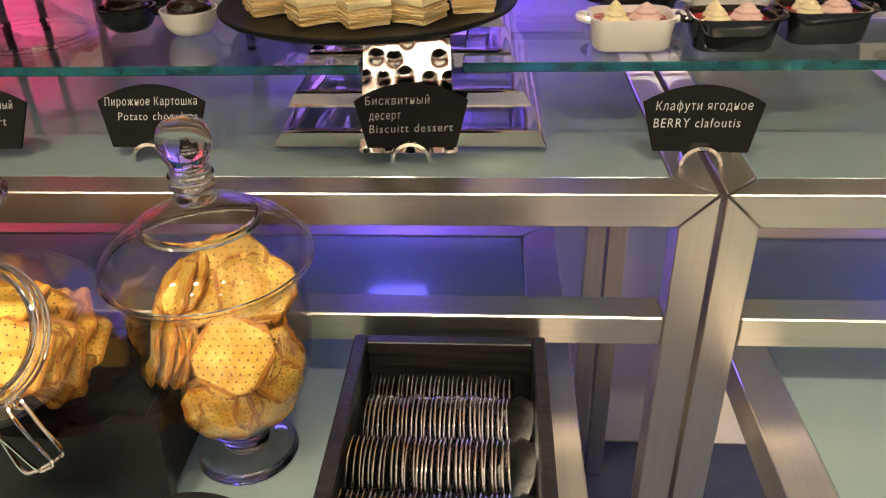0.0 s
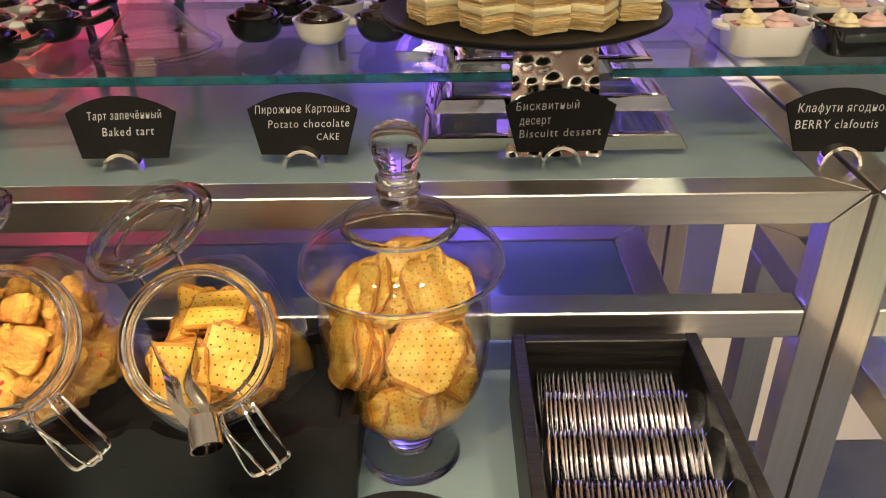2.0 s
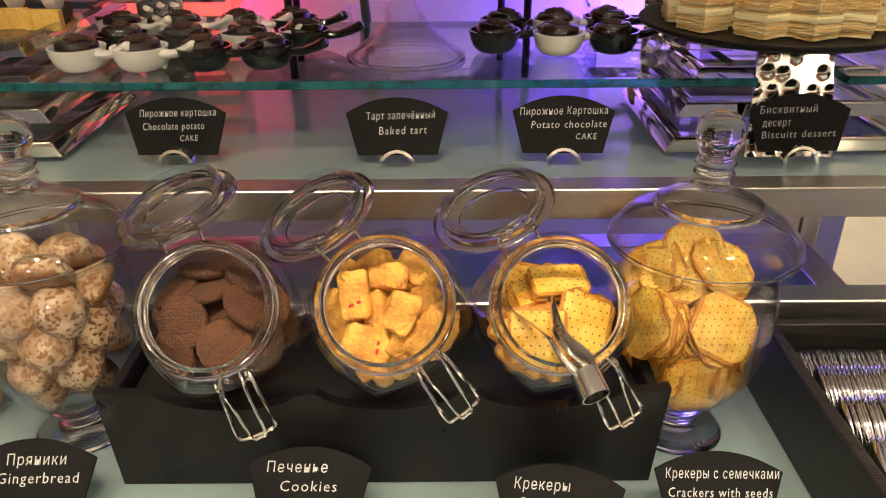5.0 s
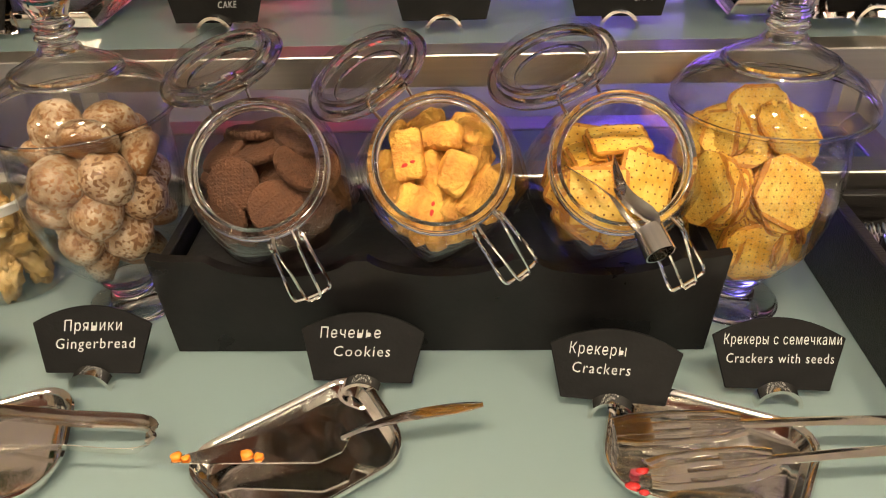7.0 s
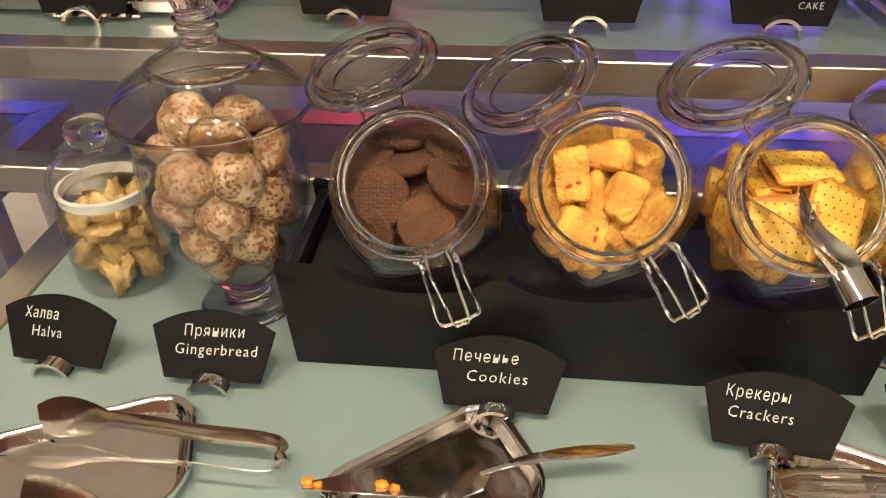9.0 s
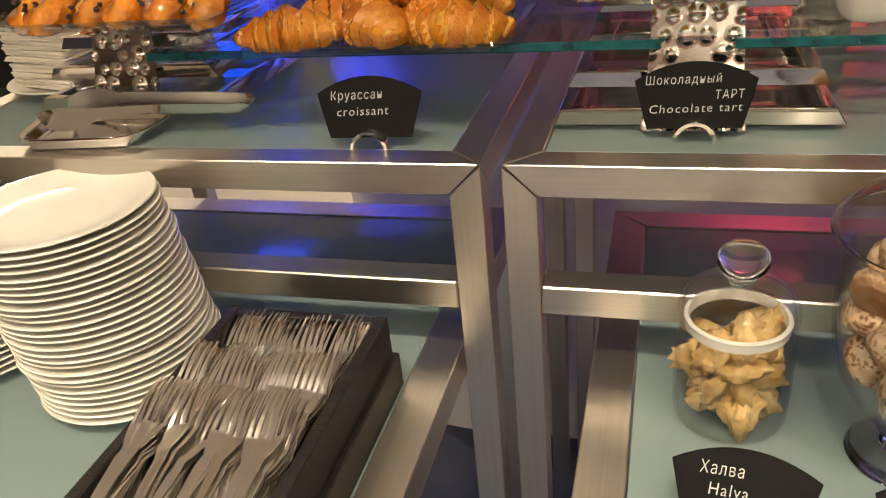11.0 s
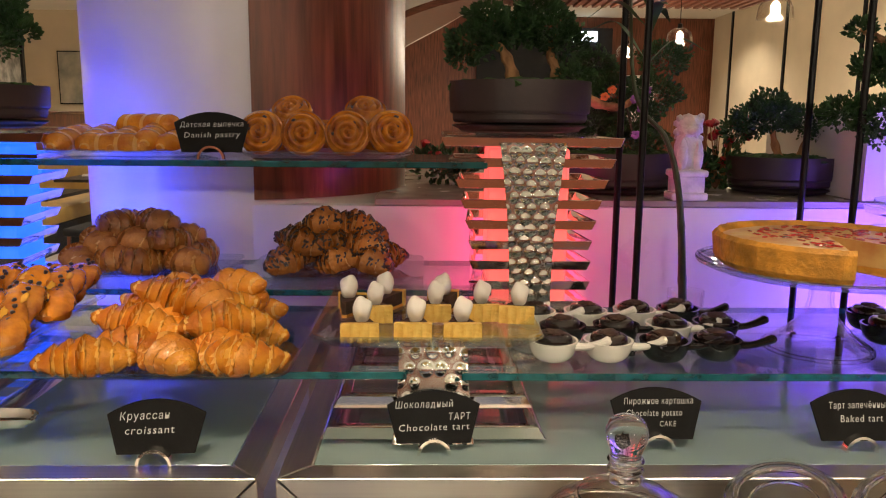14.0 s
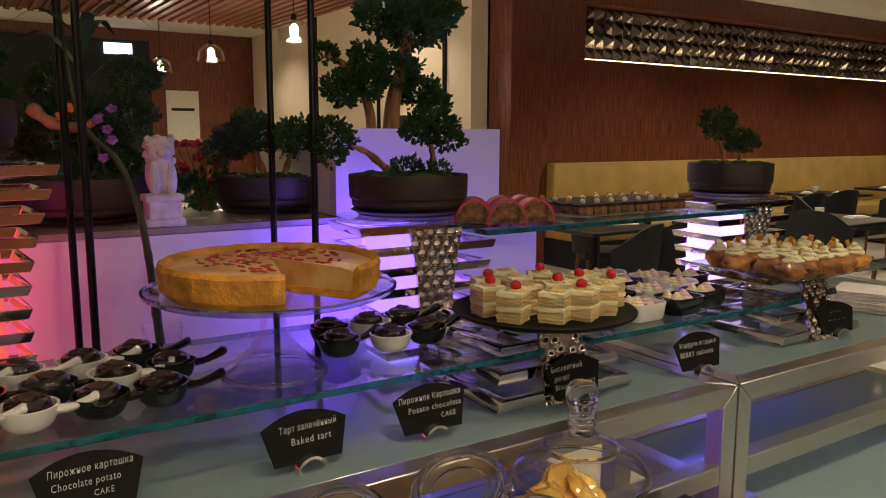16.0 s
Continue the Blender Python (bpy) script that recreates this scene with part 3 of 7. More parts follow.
CREAMF = mat("whipped_cream", (0.88, 0.78, 0.47), 0.5, 0, 0.06, 40, 0.15, 120, sub=0.15)
MERINGUE = mat("meringue", (0.84, 0.78, 0.70), 0.6, 0, 0.06, 30, 0.1, 90)
CHERRY = mat("cherry", (0.52, 0.01, 0.012), 0.12, 0, 0.3, 30, coat=0.7)
BERRY = mat("berry_sauce", (0.48, 0.03, 0.03), 0.2, 0, 0.5, 50, 0.3, 90, coat=0.6)
CRUST = mat("tart_crust", (0.66, 0.29, 0.035), 0.55, 0, 0.3, 40, 0.35, 160)
TARTSHELL = mat("pale_tart_shell", (0.82, 0.56, 0.15), 0.5, 0, 0.3, 50, 0.35, 160, color2=(0.70, 0.38, 0.06))
TARTTOP = mat("tart_filling", (0.78, 0.50, 0.18), 0.35, 0, 0.4, 20, 0.2, 80, color2=(0.60, 0.22, 0.07))
PINK = mat("pink_icing", (0.62, 0.07, 0.12), 0.35, 0, 0.15, 30, 0.1, 80)
NUTTY = mat("nut_filling", (0.24, 0.11, 0.05), 0.7, 0, 0.6, 70, 0.4, 150)
ORANGE = mat("orange_peel", (0.75, 0.22, 0.01), 0.4, 0, 0.2, 50)
NAPKIN = mat("white_paper_napkin", (0.80, 0.75, 0.66), 0.85, 0, 0.05, 20, 0.1, 150)
GUM = mat("frosted_seal", (0.74, 0.74, 0.70), 0.5, 0, 0.05, 20)

RNG = random.Random(4)


# ---- chalk cards ----
def letters(lines, size, zs, xs, widths):
    """Flat chalk writing in the xz plane, facing -y; each line is drawn in to its width."""
    bm = bmesh.new()
    for text, z, x, s, w in zip(lines, zs, xs, size, widths):
        cu = bpy.data.curves.new("writing", "FONT")
        cu.body, cu.size, cu.align_x, cu.extrude, cu.resolution_u = text, s, "CENTER", 0.00015, 2
        cu.space_character, cu.offset, cu.shear = 1.15, -0.00010, 0.12
        ob = new("writing", cu)
        me = bpy.data.meshes.new_from_object(ob)
        us = [v.co.x for v in me.vertices]
        if w and us:
            me.transform(Matrix.Diagonal((w / (max(us) - min(us)), 1, 1, 1)))
        me.transform(pose(x, 0, z, 90, -1.2))
        bm.from_mesh(me)
        bpy.data.objects.remove(ob)
        bpy.data.meshes.remove(me)
        bpy.data.curves.remove(cu)
    return bm


CARD = None
HOOP = None


def card(x, y, z, lines, label, yaw=0.0, lean=16, size=None, xs=None, widths=None):
    """A fan-shaped slate card in a steel hoop."""
    global CARD, HOOP
    t = thing("name_card", label, "sign", pose(x, y, z, 0, 0, yaw), "chalk name cards")
    if CARD is None:
        out = [(-0.046, 0.0), (0.046, 0.0), (0.0585, 0.048)]
        for k in range(1, 12):
            u = 1 - 2 * k / 12
            out.append((0.0585 * u, 0.048 + 0.0175 * (1 - u * u)))
        out.append((-0.0585, 0.048))
        bm = slab(out, -0.0015, 0.0015)
        bmesh.ops.bevel(bm, geom=bm.edges[:], offset=0.0006, segments=1, affect="EDGES")
        bm.transform(pose(0, 0, 0, 90))
        CARD = mesh_of("board", bm, SLATE)
        arc = [(0.021 * math.cos(radians(a)), 0, 0.001 + 0.021 * math.sin(radians(a))) for a in range(0, 181, 12)]
        bm = bmesh.new()
        rings = []
        for px, _, pz in arc:
            k = 0.0175 / 0.021
            rings.append([(px, -0.006, pz), (px, 0.006, pz), (px * k, 0.006, pz * k), (px * k, -0.006, pz * k)])
        loft(rings, bm)
        HOOP = mesh_of("hoop", bm, CHROME)
    m = pose(0, 0.008, 0.011, -lean)
    part("board", CARD, None, t, m=m)
    n = len(lines)
    size = size or [0.0135 if n < 3 else 0.0120] * n
    zs = {1: [0.030], 2: [0.041, 0.024], 3: [0.044, 0.029, 0.016]}[n]
    part("writing", letters(lines, size, zs, xs or [0] * n, widths or [0] * n), CHALK, t, "white chalk handwriting", m=m @ pose(0, -0.0019, 0), smooth=False)
    part("hoop", HOOP, None, t, "polished steel hoop", m=pose(0, 0, 0))
    return t


K = "black chalk card reading %s, in a steel hoop"
card(-1.418, 0.684, TOP, ["Круассан", "croissant"], K % "croissant", 3, xs=[-0.014, -0.008], widths=[0.058, 0.058])
card(-1.085, 0.714, TOP, ["Шоколадный", "ТАРТ", "Chocolate tart"], K % "chocolate tart", 2, xs=[-0.012, 0.032, 0], widths=[0.072, 0.027, 0.088])
card(-0.802, 0.727, TOP, ["Пирожное картошка", "Chocolate potato", "CAKE"], K % "chocolate potato cake", -1, size=[0.0115, 0.0120, 0.0100], xs=[0.003, -0.003, 0.014], widths=[0.088, 0.071, 0.021])
card(-0.547, 0.721, TOP, ["Тарт запечённый", "Baked tart"], K % "baked tart", 0, size=[0.0120, 0.0130], xs=[0.004, 0.006], widths=[0.078, 0.055])
card(-0.357, 0.724, TOP, ["Пирожное Картошка", "Potato chocolate", "CAKE"], K % "potato chocolate cake", -2, size=[0.0120, 0.0120, 0.0100], xs=[0, 0.006, 0.026], widths=[0.100, 0.086, 0.024])
card(-0.085, 0.724, TOP, ["Бисквитный", "десерт", "Biscuitt dessert"], K % "biscuit dessert", 1, xs=[-0.014, -0.027, -0.001], widths=[0.066, 0.033, 0.086])
card(0.203, 0.714, TOP, ["Клафути ягодное", "BERRY clafoutis"], K % "berry clafoutis", -3, size=[0.0125, 0.0130], xs=[0, -0.006], widths=[0.092, 0.083])
card(-1.435, 1.045, 1.372, ["Датская выпечка", "Danish pastry"], K % "danish pastry", 6, size=[0.0120, 0.0125], widths=[0.098, 0.086])
card(0.661, 0.728, TOP, ["-  -  -", "-  -  -  -"], "black chalk card with unreadable writing in a steel hoop", -6)
card(-1.040, 0.428, LOW, ["Халва", "Halva"], K % "halva", -6, 32, size=[0.0150, 0.0150], xs=[-0.018, -0.012], widths=[0.035, 0.031])
card(-0.884, 0.418, LOW, ["Пряники", "Gingerbread"], K % "gingerbread", -1, 32, size=[0.0150, 0.0145], xs=[0.001, 0.003], widths=[0.057, 0.078])
card(-0.623, 0.405, LOW, ["Печенье", "Cookies"], K % "cookies", -3, 32, size=[0.0145, 0.0140], xs=[-0.012, -0.001], widths=[0.057, 0.053])
card(-0.396, 0.379, LOW, ["Крекеры", "Crackers"], K % "crackers", -8, 32, size=[0.0145, 0.0140], xs=[-0.016, -0.012], widths=[0.050, 0.051])
card(-0.245, 0.394, LOW, ["Крекеры с семечками", "Crackers with seeds"], K % "crackers with seeds", -3, 32, size=[0.0130, 0.0125], xs=[0.003, 0.001], widths=[0.103, 0.094])


# ---- jars ----
def shell(profile, thick):
    """A thin-walled turned body: the profile and its inner copy."""
    inner = [(max(r - thick, 0.0), z + (thick if i == 0 else 0)) for i, (r, z) in enumerate(profile)]
    return profile + inner[::-1]


def squarish(bm, amount, z0, z1):
    """Pulls a round body towards a rounded square between two heights."""
    for v in bm.verts:
        k = max(0, min(1, (z1 - v.co.z) / 0.02)) * max(0, min(1, (v.co.z - z0 + 0.02) / 0.02))
        a = math.atan2(v.co.y, v.co.x)
        f = 1 + amount * k * (1 - abs(math.cos(2 * a)) ) - amount * 0.35 * k
        v.co.x *= f
        v.co.y *= f
    return bm


def wire(pts, r=0.0016, n=5):
    return sweep(smooth_line(pts, n), r, 6)


def swing_jar(m, label):
    j = thing("storage_jar", label, "jar", m, "tilted swing-top jars")
    prof = [(0.0, 0.0), (0.050, 0.0), (0.062, 0.006), (0.069, 0.018), (0.070, 0.095), (0.067, 0.113), (0.057, 0.125), (0.053, 0.130)]
    body = shell(smooth2(prof), 0.003)
    part("body", squarish(lathe(body, 48), 0.16, 0.0, 0.112), JAR, j, "clear glass body")
    part("mouth_ring", lathe([(0.0525, 0.130), (0.0575, 0.131), (0.0590, 0.136), (0.0575, 0.142), (0.0540, 0.144), (0.0505, 0.141), (0.0495, 0.135), (0.050, 0.131)], 48, close=True), SOLID_GLASS, j, "thick glass mouth ring")
    part("wire_band", sweep([(0.0590 * math.cos(a), 0.0590 * math.sin(a), 0.129) for a in [2 * math.pi * k / 40 for k in range(40)]], 0.0014, 6, closed=True), CHROME, j)
    # lid, hinged on +y and thrown open
    h = Vector((0, 0.063, 0.146))
    op = Matrix.Translation(h) @ pose(0, 0, 0, -222) @ Matrix.Diagonal((0.94, 0.94, 0.94, 1)) @ Matrix.Translation(-h)
    lid = part("lid", lathe([(0.0, 0.156), (0.030, 0.157), (0.046, 0.155), (0.057, 0.151), (0.060, 0.147), (0.058, 0.144), (0.052, 0.143), (0.049, 0.139), (0.046, 0.138), (0.0455, 0.143), (0.042, 0.149), (0.030, 0.152), (0.0, 0.152)], 48), JAR, j, "clear glass lid thrown open", m=op)
    part("lid_ring", lathe([(0.052, 0.1435), (0.0605, 0.1445), (0.0615, 0.148), (0.058, 0.152), (0.052, 0.1525), (0.050, 0.148)], 48, close=True), SOLID_GLASS, lid)
    part("collar", lathe([(0.0450, 0.1300), (0.0485, 0.1300), (0.0500, 0.1340), (0.0505, 0.1430), (0.0465, 0.1430), (0.0455, 0.1340)], 48, close=True), JAR, lid)
    part("inner_ring", lathe([(0.0455, 0.138), (0.0490, 0.138), (0.0495, 0.142), (0.0450, 0.142)], 48, close=True), SOLID_GLASS, lid)
    part("emboss_ring", lathe([(0.033, 0.1505), (0.036, 0.1500), (0.0355, 0.1530), (0.0335, 0.1530)], 40, close=True), SOLID_GLASS, lid)
    for sx in (-1, 1):
        part("hinge_wire", wire([(sx * 0.016, 0.058, 0.129), (sx * 0.017, 0.069, 0.133), (sx * 0.017, 0.073, 0.146), (sx * 0.013, 0.072, 0.160), (sx * 0.006, 0.069, 0.166)]), CHROME, j)
    part("hinge_bar", wire([(-0.017, 0.070, 0.134), (0, 0.072, 0.134), (0.017, 0.070, 0.134)]), CHROME, j)
    # clip hanging from the front
    part("clip", wire([(-0.011, -0.058, 0.129), (-0.014, -0.066, 0.130), (-0.0150, -0.084, 0.124), (-0.0165, -0.107, 0.113), (-0.010, -0.1115, 0.110), (0.010, -0.1115, 0.110), (0.0165, -0.107, 0.113), (0.0150, -0.084, 0.124), (0.014, -0.066, 0.130), (0.011, -0.058, 0.129)], 0.0016, 4), CHROME, j, "steel wire clip")
    part("clip_lever", wire([(-0.008, -0.060, 0.140), (-0.009, -0.072, 0.142), (-0.0075, -0.090, 0.130), (-0.006, -0.1125, 0.1125), (0.0, -0.1145, 0.1105), (0.006, -0.1125, 0.1125), (0.0075, -0.090, 0.130), (0.009, -0.072, 0.142), (0.008, -0.060, 0.140)], 0.0013, 4), CHROME, j)
    for sx in (-1, 1):
        part("clip_loop", sweep([(sx * 0.0125 + 0.0005 * sx, -0.0655 + 0.0042 * math.cos(a), 0.1345 + 0.0055 * math.sin(a)) for a in [2 * math.pi * k / 14 for k in range(14)]], 0.0013, 6, closed=True), CHROME, j)
    return j


def smooth2(profile, n=4):
    pts = smooth_line([(r, 0, z) for r, z in profile], n)
    return [(max(p.x, 0.0), p.z) for p in pts]


ELEV = 40
jar_m, jar_up = [], []
for x, y, z, turn in ((-0.695, 0.438, 1.014, 23), (-0.545, 0.438, 1.018, 37), (-0.397, 0.442, 1.014, 30)):
    axis = Vector((0, -math.cos(radians(ELEV)), math.sin(radians(ELEV))))
    up = Matrix.Translation(Vector((x, y, z)) - axis * 0.140) @ pose(0, 0, 0, 90 - ELEV)
    jar_up.append(up)
    jar_m.append(up @ pose(0, 0, 0, 0, 0, turn))
swing_jar(jar_m[0], "open swing-top glass jar of chocolate cookies, tilted")
swing_jar(jar_m[1], "open swing-top glass jar of shortbread cookies, tilted")
swing_jar(jar_m[2], "open swing-top glass jar of square crackers, tilted")


def disc_cookie(r, t, seed):
    bm = lathe(smooth2([(0, 0), (r * 0.8, 0.0002), (r, t * 0.45), (r * 0.85, t * 0.9), (0, t)], 3), 24)
    for v in bm.verts:
        v.co += v.co.normalized() * 0.0008 * noise.noise(v.co * 120 + Vector((seed, 0, 0)))
    return bm


def finger_cookie(w, h, t, seed):
    bm = boxed(-w / 2, w / 2, -h / 2, h / 2, -t / 2, t / 2)
    bmesh.ops.subdivide_edges(bm, edges=bm.edges[:], cuts=6, use_grid_fill=True)
    for v in bm.verts:
        u = Vector((v.co.x / w * 2, v.co.y / h * 2, v.co.z / t * 2))
        r = max(0.0, math.sqrt(sum(max(0, abs(c) - 0.62) ** 2 for c in u)) - 0.30)
        v.co -= Vector((u.x * w, u.y * h, u.z * t)) * r * 0.30
        v.co += Vector((0.0030, 0.0030, 0.0018)) * noise.noise(v.co * 55 + Vector((seed, 3, 0))) + Vector((0.0012, 0.0012, 0.0009)) * noise.noise(v.co * 190 + Vector((0, seed, 5)))
    return bm


def cracker_z(x, y, seed, wave):
    return 0.0040 * wave * noise.noise(Vector((x * 34, y * 34, seed))) + 0.0010 * noise.noise(Vector((x * 95, y * 95, seed + 4))) + 0.0005 * wave * math.sin(y * 420 + 8 * noise.noise(Vector((x * 30, y * 30, seed))))


def cracker(w, seed, cut=0.16, wave=1.0):
    """A thin wavy cracker; cut: how far its corners are taken off."""
    bm = bmesh.new()
    n = 18
    top, bot = [], []
    for i in range(n + 1):
        ta, ba = [], []
        for k in range(n + 1):
            u, v = i / n * 2 - 1, k / n * 2 - 1
            over = max(0.0, abs(u) + abs(v) - (2 - 2 * cut))
            f = 1 - 0.46 * over
            x, y = u * f * w / 2, v * f * w / 2
            e = max(abs(u), abs(v), (abs(u) + abs(v)) / (2 - cut))
            z = cracker_z(x, y, seed, wave)
            h = 0.0019 * (1 - 0.55 * max(0, e - 0.85) / 0.15)
            ta.append(bm.verts.new((x, y, z + h)))
            ba.append(bm.verts.new((x, y, z - h)))
        top.append(ta)
        bot.append(ba)
    for i in range(n):
        for k in range(n):
            bm.faces.new((top[i][k], top[i + 1][k], top[i + 1][k + 1], top[i][k + 1]))
            bm.faces.new((bot[i][k], bot[i][k + 1], bot[i + 1][k + 1], bot[i + 1][k]))
    bm.faces.ensure_lookup_table()
    for f in range(len(bm.faces)):
        i, k = f // 2 // n, f // 2 % n
        if i in (0, n - 1) or k in (0, n - 1) or abs(i - n / 2 + 0.5) + abs(k - n / 2 + 0.5) > n * (1 - cut * 0.72):
            bm.faces[f].material_index = 1
    for i in range(n):
        for a, b in (((i, 0), (i + 1, 0)), ((i + 1, n), (i, n)), ((0, i + 1), (0, i)), ((n, i), (n, i + 1))):
            bm.faces.new((top[b[0]][b[1]], top[a[0]][a[1]], bot[a[0]][a[1]], bot[b[0]][b[1]])).material_index = 1
    bmesh.ops.recalc_face_normals(bm, faces=bm.faces)
    return bm


HOLE = mat("cracker_pinhole", (0.20, 0.08, 0.02), 0.8)


def pinholes(w, seed, wave=1.0, rows=3):
    """Small dark pricks on both faces."""
    bm = bmesh.new()
    for i in range(-rows, rows + 1):
        for k in range(-rows, rows + 1):
            x, y = (i + 0.5 * (k % 2) - 0.25) * w * 0.42 / rows, k * w * 0.42 / rows
            if abs(x) + abs(y) > w * 0.78:
                continue
            z = cracker_z(x, y, seed, wave)
            for s in (1, -1):
                bm.faces.new([bm.verts.new((x + 0.0009 * math.cos(a), y + 0.0009 * math.sin(a), z + s * 0.0026)) for a in [q * math.pi / 3 for q in range(6)]])
    return bm


def settle(m, reach, room, tries=60):
    """Moves a piece towards the vessel's axis until all its outer points lie in the room; None if it never fits."""
    for k in range(tries):
        worst, side = 0.0, Vector()
        for p in reach:
            q = m @ p
            over = room(q)
            if over > worst:
                worst, side = over, q
        if worst <= 0.0004:
            return m
        flat = Vector((side.x, side.y, 0))
        step = (-flat.normalized() if flat.length > 1e-4 else Vector()) * min(worst, 0.004)
        m = Matrix.Translation(step) @ m
    return None


def put(protos, base, spots, reach, room, kind, shapes, label, category, group, bits=""):
    """Settles pieces at the spots in a vessel of pose base; the shapes take turns."""
    for k, spot in enumerate(spots):
        m = settle(spot, reach, room)
        if m is None:
            continue
        sh = shapes[k % len(shapes)]
        if sh[0].name in protos:
            copy_thing(protos[sh[0].name], base @ m)
            continue
        t = new(kind, sh[0])
        for me, name, text in sh[1:]:
            part(name, me, None, t, text)
        t.matrix_basis = base @ m
        protos[sh[0].name] = tagged(t, label, category, group)


def jar_room(p):
    """How far a point stands out of the tilted jar's room, in the jar's own axes."""
    if p.z < 0.006:
        return 0.006 - p.z
    a = math.atan2(p.y, p.x)
    wall = 0.0650 * (1 + 0.13 * (1 - abs(math.cos(2 * (a - radians(29))))) - 0.05)
    if p.z > 0.105:
        wall = min(wall, 0.0650 - (p.z - 0.105) * 0.62)
    return max(math.hypot(p.x, p.y) - wall, p.z - 0.134)


def ring_points(r, t=0.0):
    return [Vector((r * math.cos(a), r * math.sin(a), z)) for a in [k * math.pi / 4 for k in range(8)] for z in ((-t, t) if t else (0,))]


def scatter(n, seed, z0, z1, rmax, tilt, low=0.08):
    """Loose poses in a vessel, lowest first; low: how high they reach on the upper side."""
    rng = random.Random(seed)
    out = []
    while len(out) < n:
        a, r, z = rng.uniform(0, 2 * math.pi), rmax * math.sqrt(rng.random()), rng.uniform(z0, z1)
        if r * math.sin(a) > low - z * 0.75:
            continue
        out.append(pose(r * math.cos(a), r * math.sin(a), z, rng.uniform(-tilt, tilt), rng.uniform(-tilt, tilt), rng.uniform(0, 360)))
    return out


# chocolate cookies: a few lie face outwards behind the mouth, the rest loosely behind
choc = [(mesh_of("chocolate_cookie", disc_cookie(0.0235, 0.0105, s), CHOCCOOKIE),) for s in range(3)]
front = [(-0.022, -0.010, 0.116, 8, -12, 0), (0.012, -0.030, 0.116, 10, 14, 40), (0.027, 0.002, 0.112, -12, 52, 20), (-0.006, 0.018, 0.106, -48, -8, 0), (0.006, -0.002, 0.100, -30, 18, 60), (-0.034, 0.018, 0.100, -36, -40, 0),
         (0.026, 0.030, 0.096, -40, 30, 0), (-0.014, 0.036, 0.096, -66, 6, 0), (-0.030, -0.034, 0.104, 26, -34, 0), (0.036, -0.026, 0.098, 14, 48, 0), (0.004, 0.044, 0.082, -60, 0, 0)]
put({}, jar_up[0], [pose(*f) for f in front] + scatter(62, 1, 0.018, 0.088, 0.052, 75, 0.095), ring_points(0.0232), jar_room, "chocolate_cookie", choc,
    "round dark chocolate cookie in a glass jar", "cookie", "chocolate cookies in the jar")


def candied(w, h, t, seed):
    rng = random.Random(seed)
    bm = bmesh.new()
    for k in range(2):
        blob(rng.uniform(0.002, 0.005), rng.uniform(0.0015, 0.003), 0.0014, 0.5, 2, k + seed, 1, bm, (rng.uniform(-0.3, 0.3) * w, rng.uniform(-0.4, 0.4) * h, t * 0.46))
    return bm


CANDIED = mat("candied_red_fruit", (0.62, 0.035, 0.02), 0.3, 0, 0.3, 60, coat=0.4)
short = []
for s in range(4):
    w, h, t = ((0.027, 0.046, 0.0150), (0.024, 0.042, 0.0150), (0.028, 0.038, 0.0160), (0.024, 0.048, 0.0140))[s]
    me = mesh_of("shortbread_cookie", finger_cookie(w, h, t, s), SHORT, sharp=60)
    short.append((me,) if s else (me, (mesh_of("candied_fruit", candied(w, h, t, s), CANDIED), "candied_fruit", "red candied fruit")))
front = [(-0.027, 0.010, 0.118, 6, -14, 8), (0.000, 0.026, 0.112, -34, 4, 80), (0.013, -0.006, 0.120, 8, 10, -22), (-0.009, -0.008, 0.108, 0, -30, 10), (-0.018, -0.034, 0.112, 18, 0, 68), (0.031, 0.012, 0.106, -6, 44, -12), (0.025, 0.030, 0.104, -30, 20, 40),
         (0.034, -0.020, 0.108, 10, 36, -30), (-0.034, -0.018, 0.100, 10, -40, 0), (-0.012, 0.040, 0.096, -50, 0, 95), (0.016, -0.040, 0.100, 30, 10, 60), (-0.004, 0.008, 0.098, 0, 0, 30)]
put({}, jar_up[1], [pose(*f) for f in front] + scatter(78, 2, 0.016, 0.090, 0.052, 70, 0.095), [Vector((x, y, z)) for x in (-0.012, 0.012) for y in (-0.021, 0.021) for z in (-0.006, 0.006)], jar_room, "shortbread_cookie", short,
    "golden oblong shortbread cookie in a glass jar", "cookie", "shortbread cookies in the jar")

# square crackers: a level pile at the rear, two leaning ones that face outwards
crk = [(mesh_of("cracker", cracker(0.051, s, 0.10, 0.7), [CRACKER, CRACKER_EDGE]), (mesh_of("pinhole", pinholes(0.051, s, 0.7, 3), HOLE, False), "pinholes", "")) for s in range(3)]
rng = random.Random(8)
spots = []
for k in range(8):
    spots.append(pose(-0.010 + rng.uniform(-0.004, 0.004) + 0.016 * (k > 5), 0.000 + 0.0040 * k, 0.064 + 0.0050 * k, -50 + rng.uniform(-4, 4), rng.uniform(-4, 4), rng.uniform(-14, 14)))
for k in range(8):
    spots.append(pose(-0.020 + rng.uniform(-0.003, 0.003), -0.026 + 0.001 * k, 0.117 - 0.0056 * k, 12 + rng.uniform(-5, 5), -8 + rng.uniform(-4, 4), 6 + rng.uniform(-10, 10)))
for k in range(7):
    spots.append(pose(0.026 + rng.uniform(-0.003, 0.003), -0.014 + 0.0015 * k, 0.114 - 0.0060 * k, 2 + rng.uniform(-6, 6), 24 + rng.uniform(-6, 6), -12 + rng.uniform(-12, 12)))
